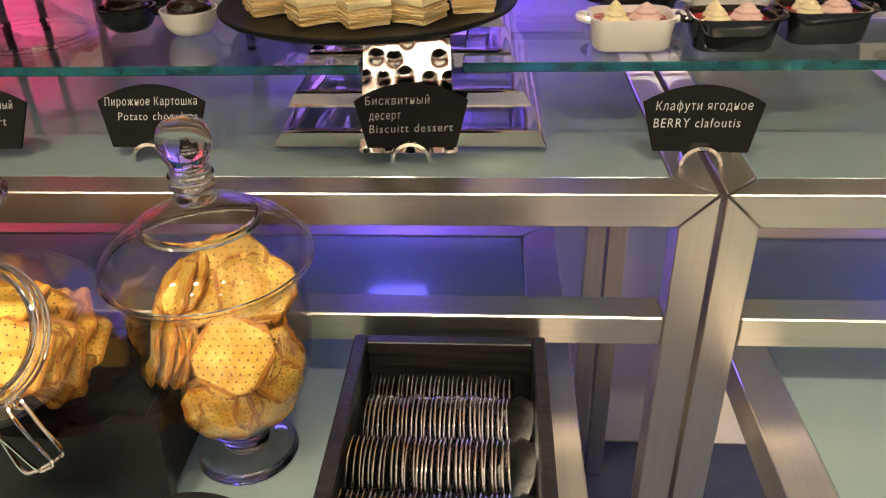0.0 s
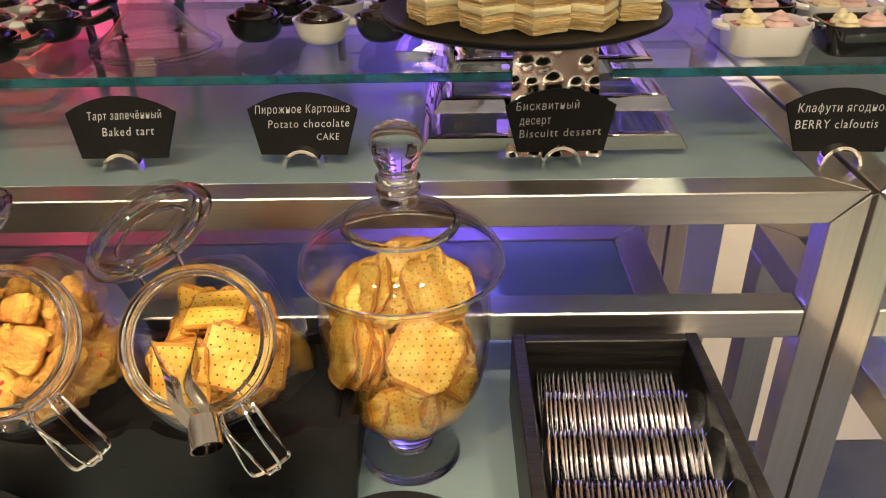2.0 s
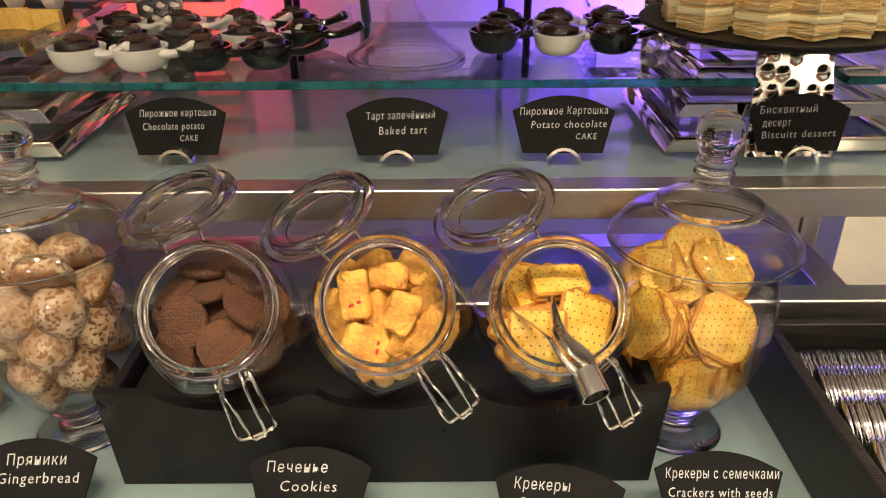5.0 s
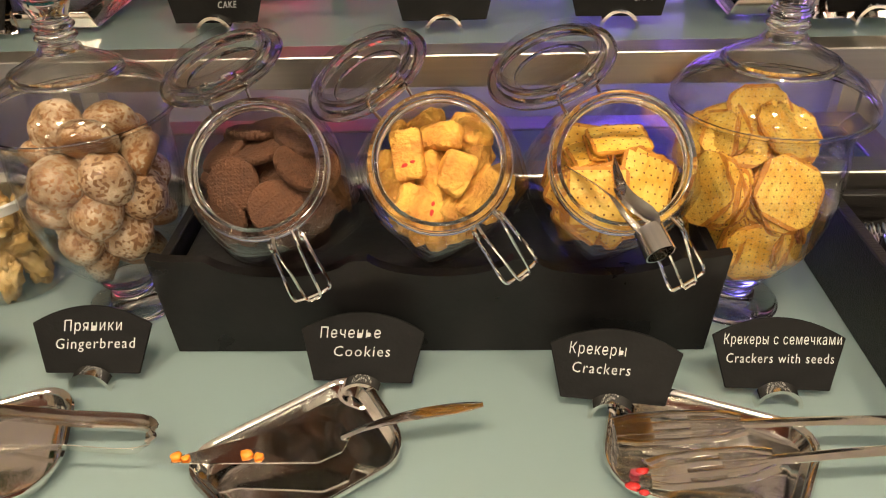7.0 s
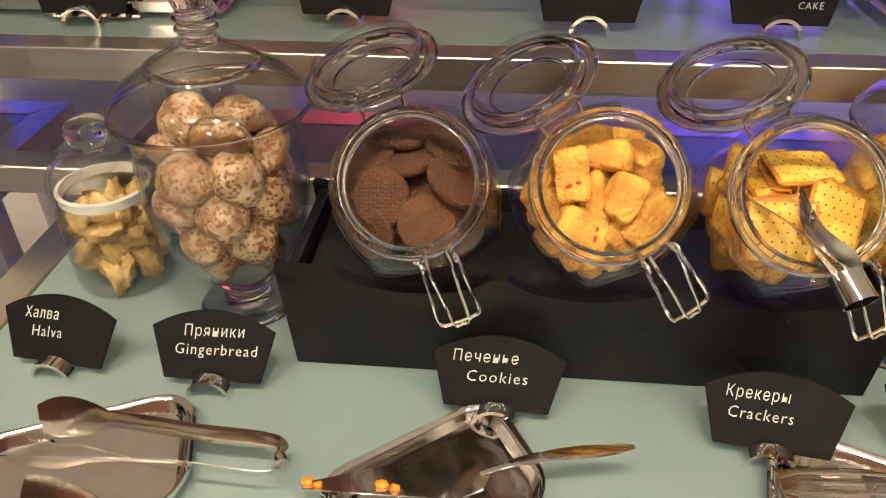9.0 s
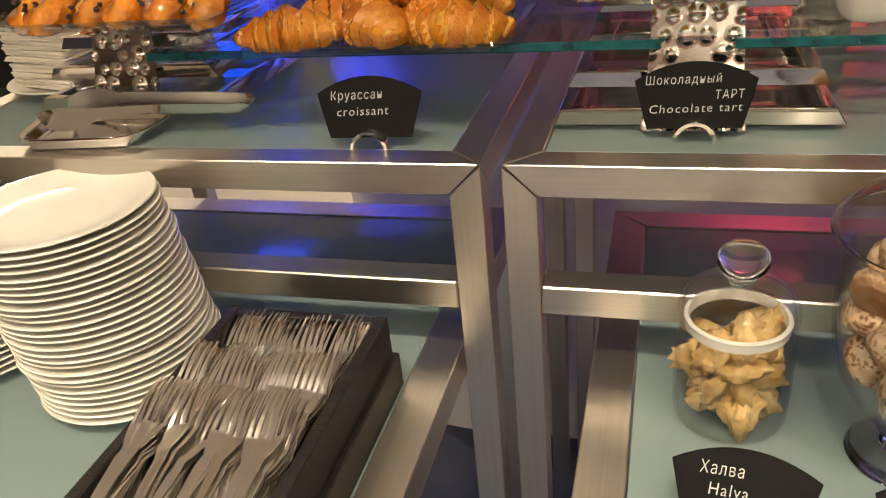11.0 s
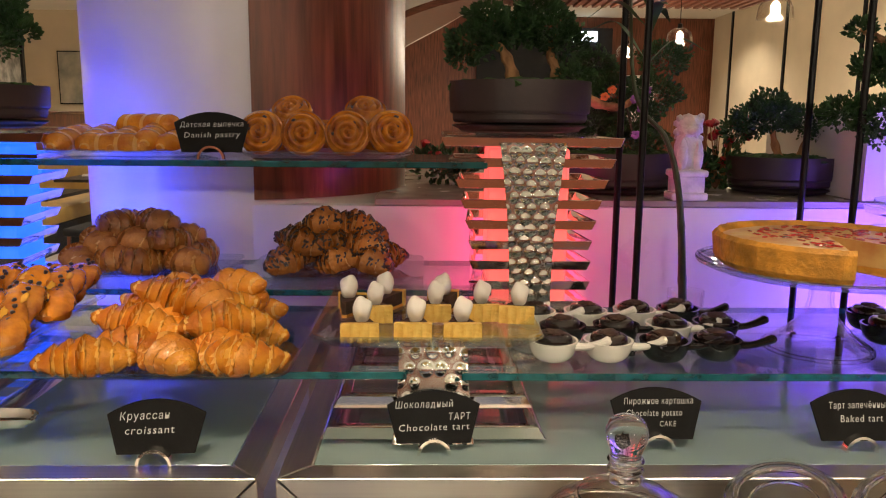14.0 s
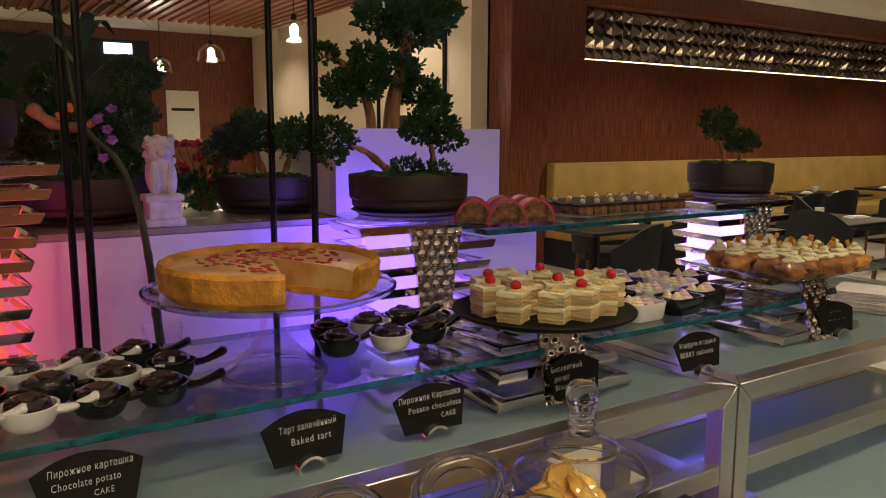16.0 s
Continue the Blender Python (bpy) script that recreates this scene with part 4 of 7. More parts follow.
put({}, jar_up[2], spots + scatter(34, 7, 0.014, 0.066, 0.034, 35, 0.075), ring_points(0.0265), jar_room, "cracker", crk,
    "pale square cracker with pinholes in a glass jar", "cracker", "square crackers in the jar")

# black cradle that holds the three jars
bm = bmesh.new()
x0, x1 = -0.824, -0.283
top = []
N = 60
for k in range(N + 1):
    x = x0 + (x1 - x0) * k / N
    dip = max([0] + [0.018 * max(0, 1 - ((x - jx) / 0.066) ** 2) ** 0.6 for jx in (-0.70, -0.548, -0.397)])
    edge = 0.004 * max(0, 1 - min(x - x0, x1 - x) / 0.02)
    top.append((x, LOW + 0.110 - dip + edge))
out = [(x0 + 0.009, LOW + 0.001), (x1 - 0.009, LOW + 0.001)] + top[::-1]
tr = thing("jar_cradle", "black lacquered wooden cradle under three tilted jars", "tray")
front = slab([(x, z) for x, z in out], -0.006, 0.006)
part("front_panel", front, BLACK, tr, m=Matrix.Translation((0, 0.474, 0)) @ pose(0, 0, 0, 90))
back = slab([(x, z) for x, z in out], -0.006, 0.006)
part("back_panel", back, BLACK, tr, m=Matrix.Translation((0, 0.622, 0)) @ pose(0, 0, 0, 90))
for sx in (x0 + 0.008, x1 - 0.018):
    part("side_panel", boxed(sx, sx + 0.010, 0.4805, 0.6155, LOW + 0.022, LOW + 0.108, 0.001), BLACK, tr)
part("bottom", boxed(x0 + 0.024, x1 - 0.024, 0.4805, 0.6155, LOW + 0.001, LOW + 0.018, 0.001), BLACK, tr)
part("seat_board", boxed(x0 + 0.020, x1 - 0.020, 0.4805, 0.6155, LOW + 0.078, LOW + 0.090, 0.003), BLACK, tr)


def apothecary(x, y, label):
    j = thing("apothecary_jar", label, "jar", pose(x, y, LOW), "footed glass jars")
    bowl = smooth2([(0.0, 0.043), (0.030, 0.044), (0.050, 0.060), (0.069, 0.092), (0.078, 0.135), (0.079, 0.175), (0.077, 0.200), (0.082, 0.215), (0.090, 0.226)], 5)
    part("bowl", lathe(shell(bowl, 0.0025), 56), JAR, j, "clear glass bowl")
    part("bowl_rim", lathe([(0.088, 0.2255), (0.0912, 0.2265), (0.0905, 0.2295), (0.0875, 0.229)], 56, close=True), SOLID_GLASS, j)
    part("foot", lathe(smooth2([(0.0, 0.001), (0.046, 0.001), (0.048, 0.004), (0.044, 0.009), (0.026, 0.017), (0.021, 0.024), (0.026, 0.030), (0.030, 0.036), (0.024, 0.042), (0.0, 0.0425)], 4), 48), SOLID_GLASS, j, "thick glass foot")
    cap = smooth2([(0.0905, 0.2295), (0.0885, 0.236), (0.077, 0.249), (0.061, 0.259), (0.050, 0.2635), (0.048, 0.268), (0.036, 0.275), (0.023, 0.282), (0.017, 0.290)], 5)
    lid = part("lid", lathe([*cap, *[(r - 0.0025, z - 0.0015) for r, z in cap][::-1]], 56, close=True), JAR, j, "domed glass lid")
    part("lid_step", lathe([(0.047, 0.2645), (0.0515, 0.2635), (0.0505, 0.2675), (0.0465, 0.2690)], 48, close=True), SOLID_GLASS, lid)
    part("knob", lathe(smooth2([(0.0, 0.281), (0.016, 0.283), (0.0145, 0.292), (0.019, 0.297), (0.0155, 0.302), (0.019, 0.307), (0.0155, 0.313), (0.0205, 0.327), (0.0215, 0.339), (0.0155, 0.351), (0.0, 0.355)], 4), 32), SOLID_GLASS, lid, "solid glass knob")
    return j


apothecary(-0.245, 0.552, "footed glass jar of seeded crackers with a domed lid")
apothecary(-0.890, 0.556, "footed glass jar of glazed gingerbread with a domed lid")


def bowl_room(p):
    """How far a point stands out of the footed jar's bowl."""
    z = p.z
    wall = 0.028 + (0.048 * min(1, (z - 0.047) / 0.062) ** 0.70 if z > 0.047 else 0)
    return max(math.hypot(p.x, p.y) - wall - 0.002, 0.047 - z, z - 0.224)


def faced(x, y, z, az, el, spin):
    """A pose whose face looks to azimuth az and elevation el, in degrees."""
    return pose(x, y, z, 0, 0, az) @ pose(0, 0, 0, 0, 90 - el, 0) @ pose(0, 0, 0, 0, 0, spin)


seedc = [(mesh_of("seed_cracker", cracker(0.066, 20 + s, 0.27, 1.25), [CRACKER, CRACKER_EDGE]), (mesh_of("pinhole", pinholes(0.066, 20 + s, 1.25, 4), HOLE, False), "pinholes", "")) for s in range(4)]
rng = random.Random(12)
spots = []
# sheaves: centre, azimuth and elevation of the faces, how many, and the step from one to the next
for cx_, cy_, cz_, az, el, n, spin in [(0.014, -0.026, 0.150, -78, 38, 7, 10), (-0.036, -0.018, 0.148, -150, 22, 6, 30), (0.000, -0.030, 0.090, -92, 2, 4, 0), (-0.028, -0.016, 0.098, -135, 12, 4, 50), (0.034, -0.006, 0.120, -20, 14, 6, 20), (0.030, -0.020, 0.095, -45, 0, 3, 35),
                                    (0.0, 0.030, 0.140, 90, 20, 7, 15), (-0.030, 0.024, 0.130, 140, 15, 6, 0), (0.030, 0.026, 0.130, 40, 15, 6, 40), (-0.012, 0.006, 0.186, -110, 58, 5, 5), (0.022, 0.010, 0.190, -60, 50, 4, 25), (0.002, 0.020, 0.196, -85, 36, 3, 45), (-0.030, 0.012, 0.184, -150, 48, 3, 15), (0.0, 0.0, 0.080, 0, 80, 3, 0)]:
    d = Vector((math.cos(radians(az)) * math.cos(radians(el)), math.sin(radians(az)) * math.cos(radians(el)), math.sin(radians(el))))
    for k in range(n):
        c = Vector((cx_ * 1.45, cy_ * 1.45, cz_)) - d * 0.0056 * k
        spots.append(faced(c.x + rng.uniform(-0.004, 0.004), c.y, c.z + rng.uniform(-0.005, 0.005), az + rng.uniform(-7, 7), el + rng.uniform(-5, 5), spin + rng.uniform(-45, 45)))
put({}, pose(-0.245, 0.552, LOW), spots, ring_points(0.0315), bowl_room, "seed_cracker", seedc, "golden seeded cracker in a footed glass jar", "cracker", "seeded crackers in the jar")
GLAZE = mat("sugar_glaze", (0.74, 0.58, 0.40), 0.38, 0, 0.1, 60, 0.3, 200, color2=(0.44, 0.25, 0.12), per_object=0.2)


def bun(seed):
    bm = blob(0.0270, 0.0260, 0.0205, 0.10, 1.6, seed, 4)
    for v in bm.verts:
        if v.co.z < -0.010:
            v.co.z = -0.010 + (v.co.z + 0.010) * 0.25
    return bm


def bun_glaze(seed):
    bm = bmesh.new()
    src = bun(seed)
    keep = [f for f in src.faces if noise.noise(f.calc_center_median() * 300 + Vector((seed, 1, 2))) > -0.16 and f.calc_center_median().z > -0.004]
    for f in keep:
        vs = [bm.verts.new(v.co * 1.012 + Vector((0, 0, 0.0002))) for v in f.verts]
        bm.faces.new(vs)
    src.free()
    bmesh.ops.remove_doubles(bm, verts=bm.verts, dist=0.00005)
    return bm


bunsh = [(mesh_of("gingerbread", bun(s), GINGER), mesh_of("glaze", bun_glaze(s), GLAZE), "glaze") for s in range(4)]
rng = random.Random(3)
protos = []
k = 0
for lay, (z, n, r) in enumerate([(0.072, 3, 0.020), (0.102, 5, 0.038), (0.138, 6, 0.046), (0.174, 6, 0.046), (0.205, 3, 0.026), (0.138, 1, 0.0), (0.174, 1, 0.0)]):
    for i in range(n):
        a = 2 * math.pi * (i + 0.37 * lay) / n
        m = pose(-0.890, 0.556, LOW) @ pose(r * math.cos(a), r * math.sin(a), z + rng.uniform(-0.004, 0.004), rng.uniform(-60, 60), rng.uniform(-60, 60), rng.uniform(0, 360))
        s = bunsh[k % 4]
        if len(protos) < 4:
            t = new("gingerbread", s[0])
            part("glaze", s[1], None, t, "cracked white sugar glaze")
            t.matrix_basis = m
            protos.append(tagged(t, "round gingerbread bun with cracked sugar glaze", "gingerbread", "gingerbread buns in the jar"))
        else:
            copy_thing(protos[k % 4], m)
        k += 1

# small jar of halva
hj = thing("halva_jar", "small glass jar of crumbled halva with a ball knob", "jar", pose(-1.040, 0.594, LOW))
part("body", lathe(shell(smooth2([(0.0, 0.001), (0.044, 0.001), (0.052, 0.008), (0.054, 0.03), (0.054, 0.085), (0.051, 0.098), (0.046, 0.106)], 4), 0.0025), 48), JAR, hj)
part("seal", lathe([(0.043, 0.106), (0.047, 0.106), (0.048, 0.116), (0.044, 0.117)], 48, close=True), GUM, hj, "frosted plastic seal")
hl = part("lid", lathe(smooth2([(0.053, 0.117), (0.054, 0.124), (0.050, 0.138), (0.038, 0.147), (0.018, 0.151), (0.0, 0.152)], 4) + smooth2([(0.0, 0.149), (0.018, 0.148), (0.036, 0.144), (0.047, 0.136), (0.051, 0.117)], 4), 48), JAR, hj, "domed glass lid")
part("knob", lathe(smooth2([(0.0, 0.151), (0.011, 0.152), (0.010, 0.158), (0.020, 0.166), (0.023, 0.177), (0.017, 0.188), (0.0, 0.192)], 4), 32), SOLID_GLASS, hl, "glass ball knob")
rng = random.Random(6)
proto = []
for k in range(46):
    a, r, z = rng.uniform(0, 6.28), 0.036 * math.sqrt(rng.random()), 0.018 + 0.080 * (k / 46)
    m = pose(-1.040 + r * math.cos(a), 0.594 + r * math.sin(a), LOW + z, rng.uniform(0, 360), rng.uniform(0, 360), 0)
    if len(proto) < 3:
        proto.append(solo("halva_chunk", blob(0.023, 0.015, 0.010, 0.55, 2.6, k, 3), HALVA, "rough crumbled chunk of halva in a jar", "halva", m, "halva chunks in the jar"))
    else:
        copy_thing(proto[k % 3], m)


# ---- cutlery ----
def spoon_mesh():
    """Bowl in the yz plane, hollow side to +x, handle along -y."""
    secs = []
    for k in range(25):
        u = k / 24
        if u < 0.42:
            q = u / 0.42
            w = 0.0195 * math.sin(math.pi * (0.06 + 0.90 * q)) ** 0.55
            d = -0.0075 * math.sin(math.pi * q) ** 0.8
        else:
            q = (u - 0.42) / 0.58
            w = 0.0036 + 0.0055 * q ** 1.5
            d = 0.004 * math.sin(math.pi * q)
        y = -0.155 * u
        secs.append([(d * (1 - c * c) + 0.0013 * s, y, c * w) for c, s in ((-1, 0.42), (-0.6, 0.55), (0, 0.6), (0.6, 0.55), (1, 0.42), (1, -0.42), (0.6, -0.55), (0, -0.6), (-0.6, -0.55), (-1, -0.42))])
    return mesh_of("spoon", loft(secs), SPOONS, sharp=80)


def fork_mesh():
    """In the xy plane, tines to +y."""
    bm = bmesh.new()
    secs = []
    for k in range(16):
        u = k / 15
        y = -0.10 + 0.135 * u
        w = 0.0065 - 0.003 * math.sin(math.pi * min(1, u * 1.15)) if u < 0.8 else 0.0036 + 0.0085 * ((u - 0.8) / 0.2) ** 0.7
        z = 0.006 * math.sin(math.pi * u)
        secs.append([(-w, y, z - 0.0008), (w, y, z - 0.0008), (w, y, z + 0.0008), (-w, y, z + 0.0008)])
    loft(secs, bm)
    for i in range(4):
        x = (i - 1.5) * 0.0066
        loft([[(x - 0.0016 * (1 - 0.45 * q), 0.034 + 0.048 * q, 0.006 * math.sin(q * 2.4) * 0.8 - 0.0008), (x + 0.0016 * (1 - 0.45 * q), 0.034 + 0.048 * q, 0.006 * math.sin(q * 2.4) * 0.8 - 0.0008),
               (x + 0.0016 * (1 - 0.45 * q), 0.034 + 0.048 * q, 0.006 * math.sin(q * 2.4) * 0.8 + 0.0008), (x - 0.0016 * (1 - 0.45 * q), 0.034 + 0.048 * q, 0.006 * math.sin(q * 2.4) * 0.8 + 0.0008)] for q in (0, 0.25, 0.5, 0.75, 1)], bm)
    return mesh_of("fork", bm, CUTLERY)


def cutlery_box(x0, x1, y0, y1, z0, z1, label, m=None, w=0.013):
    b = thing("cutlery_box", label, "box", m)
    part("bottom", boxed(x0 + w, x1 - w, y0 + w, y1 - w, z0 + 0.001, z0 + 0.012), DARKOAK, b)
    part("side_board", boxed(x0, x0 + w, y0, y1, z0, z1, 0.0015), DARKOAK, b, m=None)
    part("side_board", boxed(x1 - w, x1, y0, y1, z0, z1, 0.0015), DARKOAK, b)
    part("end_board", boxed(x0 + w + 0.0004, x1 - w - 0.0004, y1 - w, y1 - 0.0006, z0, z1 - 0.0008, 0.001), DARKOAK, b)
    part("end_board", boxed(x0 + w + 0.0004, x1 - w - 0.0004, y0 + 0.0006, y0 + w, z0, z1 - 0.0008, 0.001), DARKOAK, b)
    return b


cutlery_box(-0.140, 0.052, 0.335, 0.622, LOW, LOW + 0.094, "dark oak cutlery box filled with nested steel spoons")
sm = spoon_mesh()
proto = None
rng = random.Random(2)
for row, (y, z, xa, xb, n) in enumerate([(0.590, LOW + 0.070, -0.116, 0.018, 31), (0.540, LOW + 0.085, -0.112, 0.020, 32), (0.480, LOW + 0.092, -0.116, 0.020, 32), (0.420, LOW + 0.093, -0.116, 0.020, 31)]):
    for i in range(n):
        x = xa + (xb - xa) * i / (n - 1) + rng.uniform(-0.0007, 0.0007)
        m = pose(x, y + rng.uniform(-0.0015, 0.0015), z + rng.uniform(-0.001, 0.001), 38 + rng.uniform(-1.5, 1.5), -9 + rng.uniform(-2.5, 2.5), -5 + rng.uniform(-2, 2))
        if i == n - 1 and row:
            m = pose(x + 0.010, y - 0.002, z + 0.002, 40, -30, -48)
        if proto is None:
            proto = tagged(new("spoon", sm), "polished steel teaspoon nested in a dark box", "spoon", "spoons in the box")
            proto.matrix_basis = m
        else:
            copy_thing(proto, m)

cutlery_box(-1.572, -1.386, 0.215, 0.586, LOW + 0.044, LOW + 0.092, "dark oak cutlery box filled with steel forks")
cutlery_box(-1.570, -1.380, 0.213, 0.590, LOW, LOW + 0.043, "dark wooden box under the fork box")
fm = fork_mesh()
proto = None
for row, (y, z, pitch) in enumerate([(0.488, LOW + 0.068, 13), (0.412, LOW + 0.082, 13), (0.338, LOW + 0.094, 12)]):
    for i in range(40):
        col, dep = i % 4, i // 4
        x = -1.536 + 0.0385 * col + rng.uniform(-0.011, 0.011)
        m = pose(x, y + 0.001 * dep + rng.uniform(-0.003, 0.003), z - 0.010 + 0.0017 * dep + rng.uniform(-0.001, 0.001), pitch + rng.uniform(-3, 3), rng.uniform(-12, 12), rng.uniform(-4, 4))
        if proto is None:
            proto = tagged(new("fork", fm), "polished steel fork in a dark box", "fork", "forks in the box")
            proto.matrix_basis = m
        else:
            copy_thing(proto, m)

# ---- stacks of plates ----
pm = mesh_of("plate", lathe([(0.0, 0.0025), (0.058, 0.0025), (0.060, 0.0), (0.064, 0.0), (0.066, 0.003), (0.085, 0.0075), (0.106, 0.0135), (0.1075, 0.0150), (0.1065, 0.0165), (0.104, 0.0162), (0.085, 0.0105), (0.070, 0.0068), (0.060, 0.0056), (0.03, 0.0052), (0.0, 0.0052)], 64), PORCELAIN)
proto = None
for x, y, n, grp in ((-1.702, 0.562, 27, "plates in the taller stack"), (-1.945, 0.585, 29, "plates in the second stack"), (0.93, 0.60, 20, "plates beside the desserts")):
    for i in range(n):
        m = pose(x + rng.uniform(-0.0022, 0.0022) - (0.0014 * i if x < -1.7 else 0), y + rng.uniform(-0.0022, 0.0022), LOW + 0.001 + 0.0080 * i, 0, 0, rng.uniform(0, 360))
        if proto is None:
            proto = tagged(new("plate", pm), "cream white porcelain dessert plate in a stack", "plate", grp)
            proto.matrix_basis = m
        else:
            tagged(copy_thing(proto, m), group=grp)


# ---- steel trays, tongs and servers ----
def steel_tray(x, y, z, w, d, yaw, label, taper=0.8):
    def ring(s, z1, r):
        return [(px * s * (1 - (1 - taper) * (0.5 - py * s / d)), py * s, z1) for px, py in rounded(w, d, r, 6)]
    t = thing("steel_tray", label, "tray", pose(x, y, z, 0, 0, yaw), "small polished steel trays")
    part("basin", loft([ring(0.80, 0.001, d * 0.2), ring(0.86, 0.0015, d * 0.22), ring(0.915, 0.012, d * 0.26), ring(0.91, 0.0135, d * 0.26), ring(0.84, 0.004, d * 0.22), ring(0.78, 0.0032, d * 0.2)]), CHROME, t)
    part("rim", loft([ring(0.92, 0.0125, d * 0.26), ring(0.98, 0.0145, d * 0.30), ring(1.0, 0.0130, d * 0.32), ring(1.005, 0.0150, d * 0.32), ring(0.985, 0.0172, d * 0.30), ring(0.95, 0.0166, d * 0.28), ring(0.912, 0.0145, d * 0.26), ring(0.92, 0.0125, d * 0.26)], cap=False), CHROME, t, "rounded steel rim")
    return t


def strip(pts, widths, t=0.0012, up=(0, 0, 1), bm=None):
    """A flat metal strip along a line; widths across."""
    pts = [Vector(p) for p in pts]
    secs = []
    for i, p in enumerate(pts):
        d = (pts[min(i + 1, len(pts) - 1)] - pts[max(i - 1, 0)]).normalized()
        s = d.cross(Vector(up)).normalized()
        u = s.cross(d).normalized()
        w = widths[i] / 2
        secs.append([p - s * w - u * t * 0.3, p - u * t, p + s * w - u * t * 0.3, p + s * w + u * t * 0.3, p + u * t, p - s * w + u * t * 0.3])
    return loft(secs, bm)


def tongs(a, b, z, spread, label, slots=False, arch=0.02):
    """Spring tongs that lie flat: bend at a, tips at b."""
    a, b = Vector((*a, 0)), Vector((*b, 0))
    d = b - a
    length = d.length
    t = thing("tongs", label, "tongs", Matrix.Translation((a.x, a.y, z)) @ pose(0, 0, 0, 0, 0, math.degrees(math.atan2(d.y, d.x))))
    for s in (1, -1):
        line = smooth_line([(0.0, 0.004 * s, 0.012), (0.012, 0.016 * s, 0.013), (length * 0.35, spread * 0.36 * s, 0.016), (length * 0.66, spread * 0.48 * s, 0.016), (length * 0.86, spread * 0.55 * s, 0.010), (length, spread * 0.5 * s, 0.006)], 5)
        n = len(line)
        wd = [0.015 if k < n * 0.62 else 0.015 + 0.022 * math.sin((k / n - 0.62) / 0.38 * math.pi) ** 0.7 for k in range(n)]
        part("arm", strip(line, wd, 0.0013, (0, -0.9 * s, 0.40)), TONGS, t)
    part("bend", wire([(0.002, 0.006, 0.0125), (-0.003, 0.0, 0.0125), (0.002, -0.006, 0.0125)], 0.0028, 4), CHROME, t)
    return t


steel_tray(-0.955, 0.315, LOW, 0.20, 0.125, 25, "polished steel tray with tongs resting on it")
steel_tray(-0.662, 0.325, LOW, 0.185, 0.118, 38, "polished steel tray with a cake server on it")
steel_tray(-0.328, 0.325, LOW, 0.185, 0.125, -22, "polished steel tray with slotted tongs and crumbs")
tongs((-0.790, 0.328), (-1.01, 0.335), LOW + 0.016, 0.045, "polished steel spring tongs lying on a tray")
st = thing("tongs", "steel slotted serving tongs lying on a tray", "tongs", pose(-0.095, 0.326, LOW + 0.018))
for y0_, y1_, x1_ in ((0.012, 0.016, -0.305), (-0.012, -0.030, -0.285)):
    def along(u, v=0.0, lift=0.0):
        return (x1_ * u, y0_ + (y1_ - y0_) * u + v, 0.016 - 0.012 * max(0, u - 0.55) / 0.45 + lift)
    part("arm", strip(smooth_line([(0.004, 0.0, 0.014), along(0.06), along(0.35, 0, 0.002), along(0.62), along(0.68)], 5), [0.012 - 0.003 * q / 20 for q in range(21)], 0.0014), TONGS, st)
    blade = bmesh.new()
    for q in range(4):
        v = (q - 1.5) * 0.0105
        strip([along(0.66, v * 0.45), along(0.72, v * 0.85), along(0.84, v), along(0.95, v * 0.92), along(1.0, v * 0.6)], [0.010, 0.0074, 0.0070, 0.0076, 0.010], 0.0010, (0, 0, 1), blade)
    strip([along(0.90, 0.0), along(0.93, 0.0), along(0.97, 0.0), along(1.0, 0.0)], [0.030, 0.036, 0.032, 0.018], 0.0009, (0, 0, 1), blade)
    strip([along(0.65, 0.0), along(0.70, 0.0), along(0.76, 0.0), along(0.80, 0.0)], [0.012, 0.024, 0.034, 0.037], 0.0009, (0, 0, 1), blade)
    part("slotted_blade", blade, TONGS, st, "slotted blade")
part("bend", wire([(0.0, 0.012, 0.014), (0.010, 0.0, 0.014), (0.0, -0.012, 0.014)], 0.0030, 4), CHROME, st)
sv = thing("cake_server", "steel cake server with crumbs on its blade", "server", pose(-0.769, 0.312, LOW + 0.0185, 0, 0, 10))
part("blade", slab([(0.0, 0.002), (0.0, -0.004), (0.12, -0.024), (0.140, -0.016), (0.148, 0.0), (0.140, 0.016), (0.12, 0.024)], 0, 0.0012), CHROME, sv)
part("handle", strip(smooth_line([(0.140, 0, 0.001), (0.165, 0, 0.010), (0.20, 0, 0.016), (0.262, 0, 0.018)], 5), [0.006, 0.006, 0.006, 0.006, 0.006, 0.007, 0.008, 0.009, 0.010, 0.011, 0.012, 0.013, 0.0135, 0.013, 0.011, 0.006], 0.0015), CHROME, sv)
for k, (u, v, s) in enumerate([(0.004, 0.002, 0.005), (0.012, -0.002, 0.004), (0.062, -0.006, 0.0055), (0.072, -0.010, 0.004)]):
    solo("crumb", blob(s, s * 0.8, s * 0.5, 0.6, 2, k, 2), ORANGE, "orange cake crumb on a steel server", "crumb", sv.matrix_basis @ pose(u, v, 0.003))
for k, (u, v, s) in enumerate([(-0.385, 0.300, 0.005), (-0.395, 0.285, 0.006), (-0.388, 0.279, 0.004), (-0.378, 0.330, 0.005)]):
    solo("crumb", blob(s, s * 0.7, s * 0.4, 0.7, 2, k + 9, 2), BERRY if k < 3 else PINK, "pink berry crumb stuck on a steel tray", "crumb", pose(u, v, LOW + 0.021))
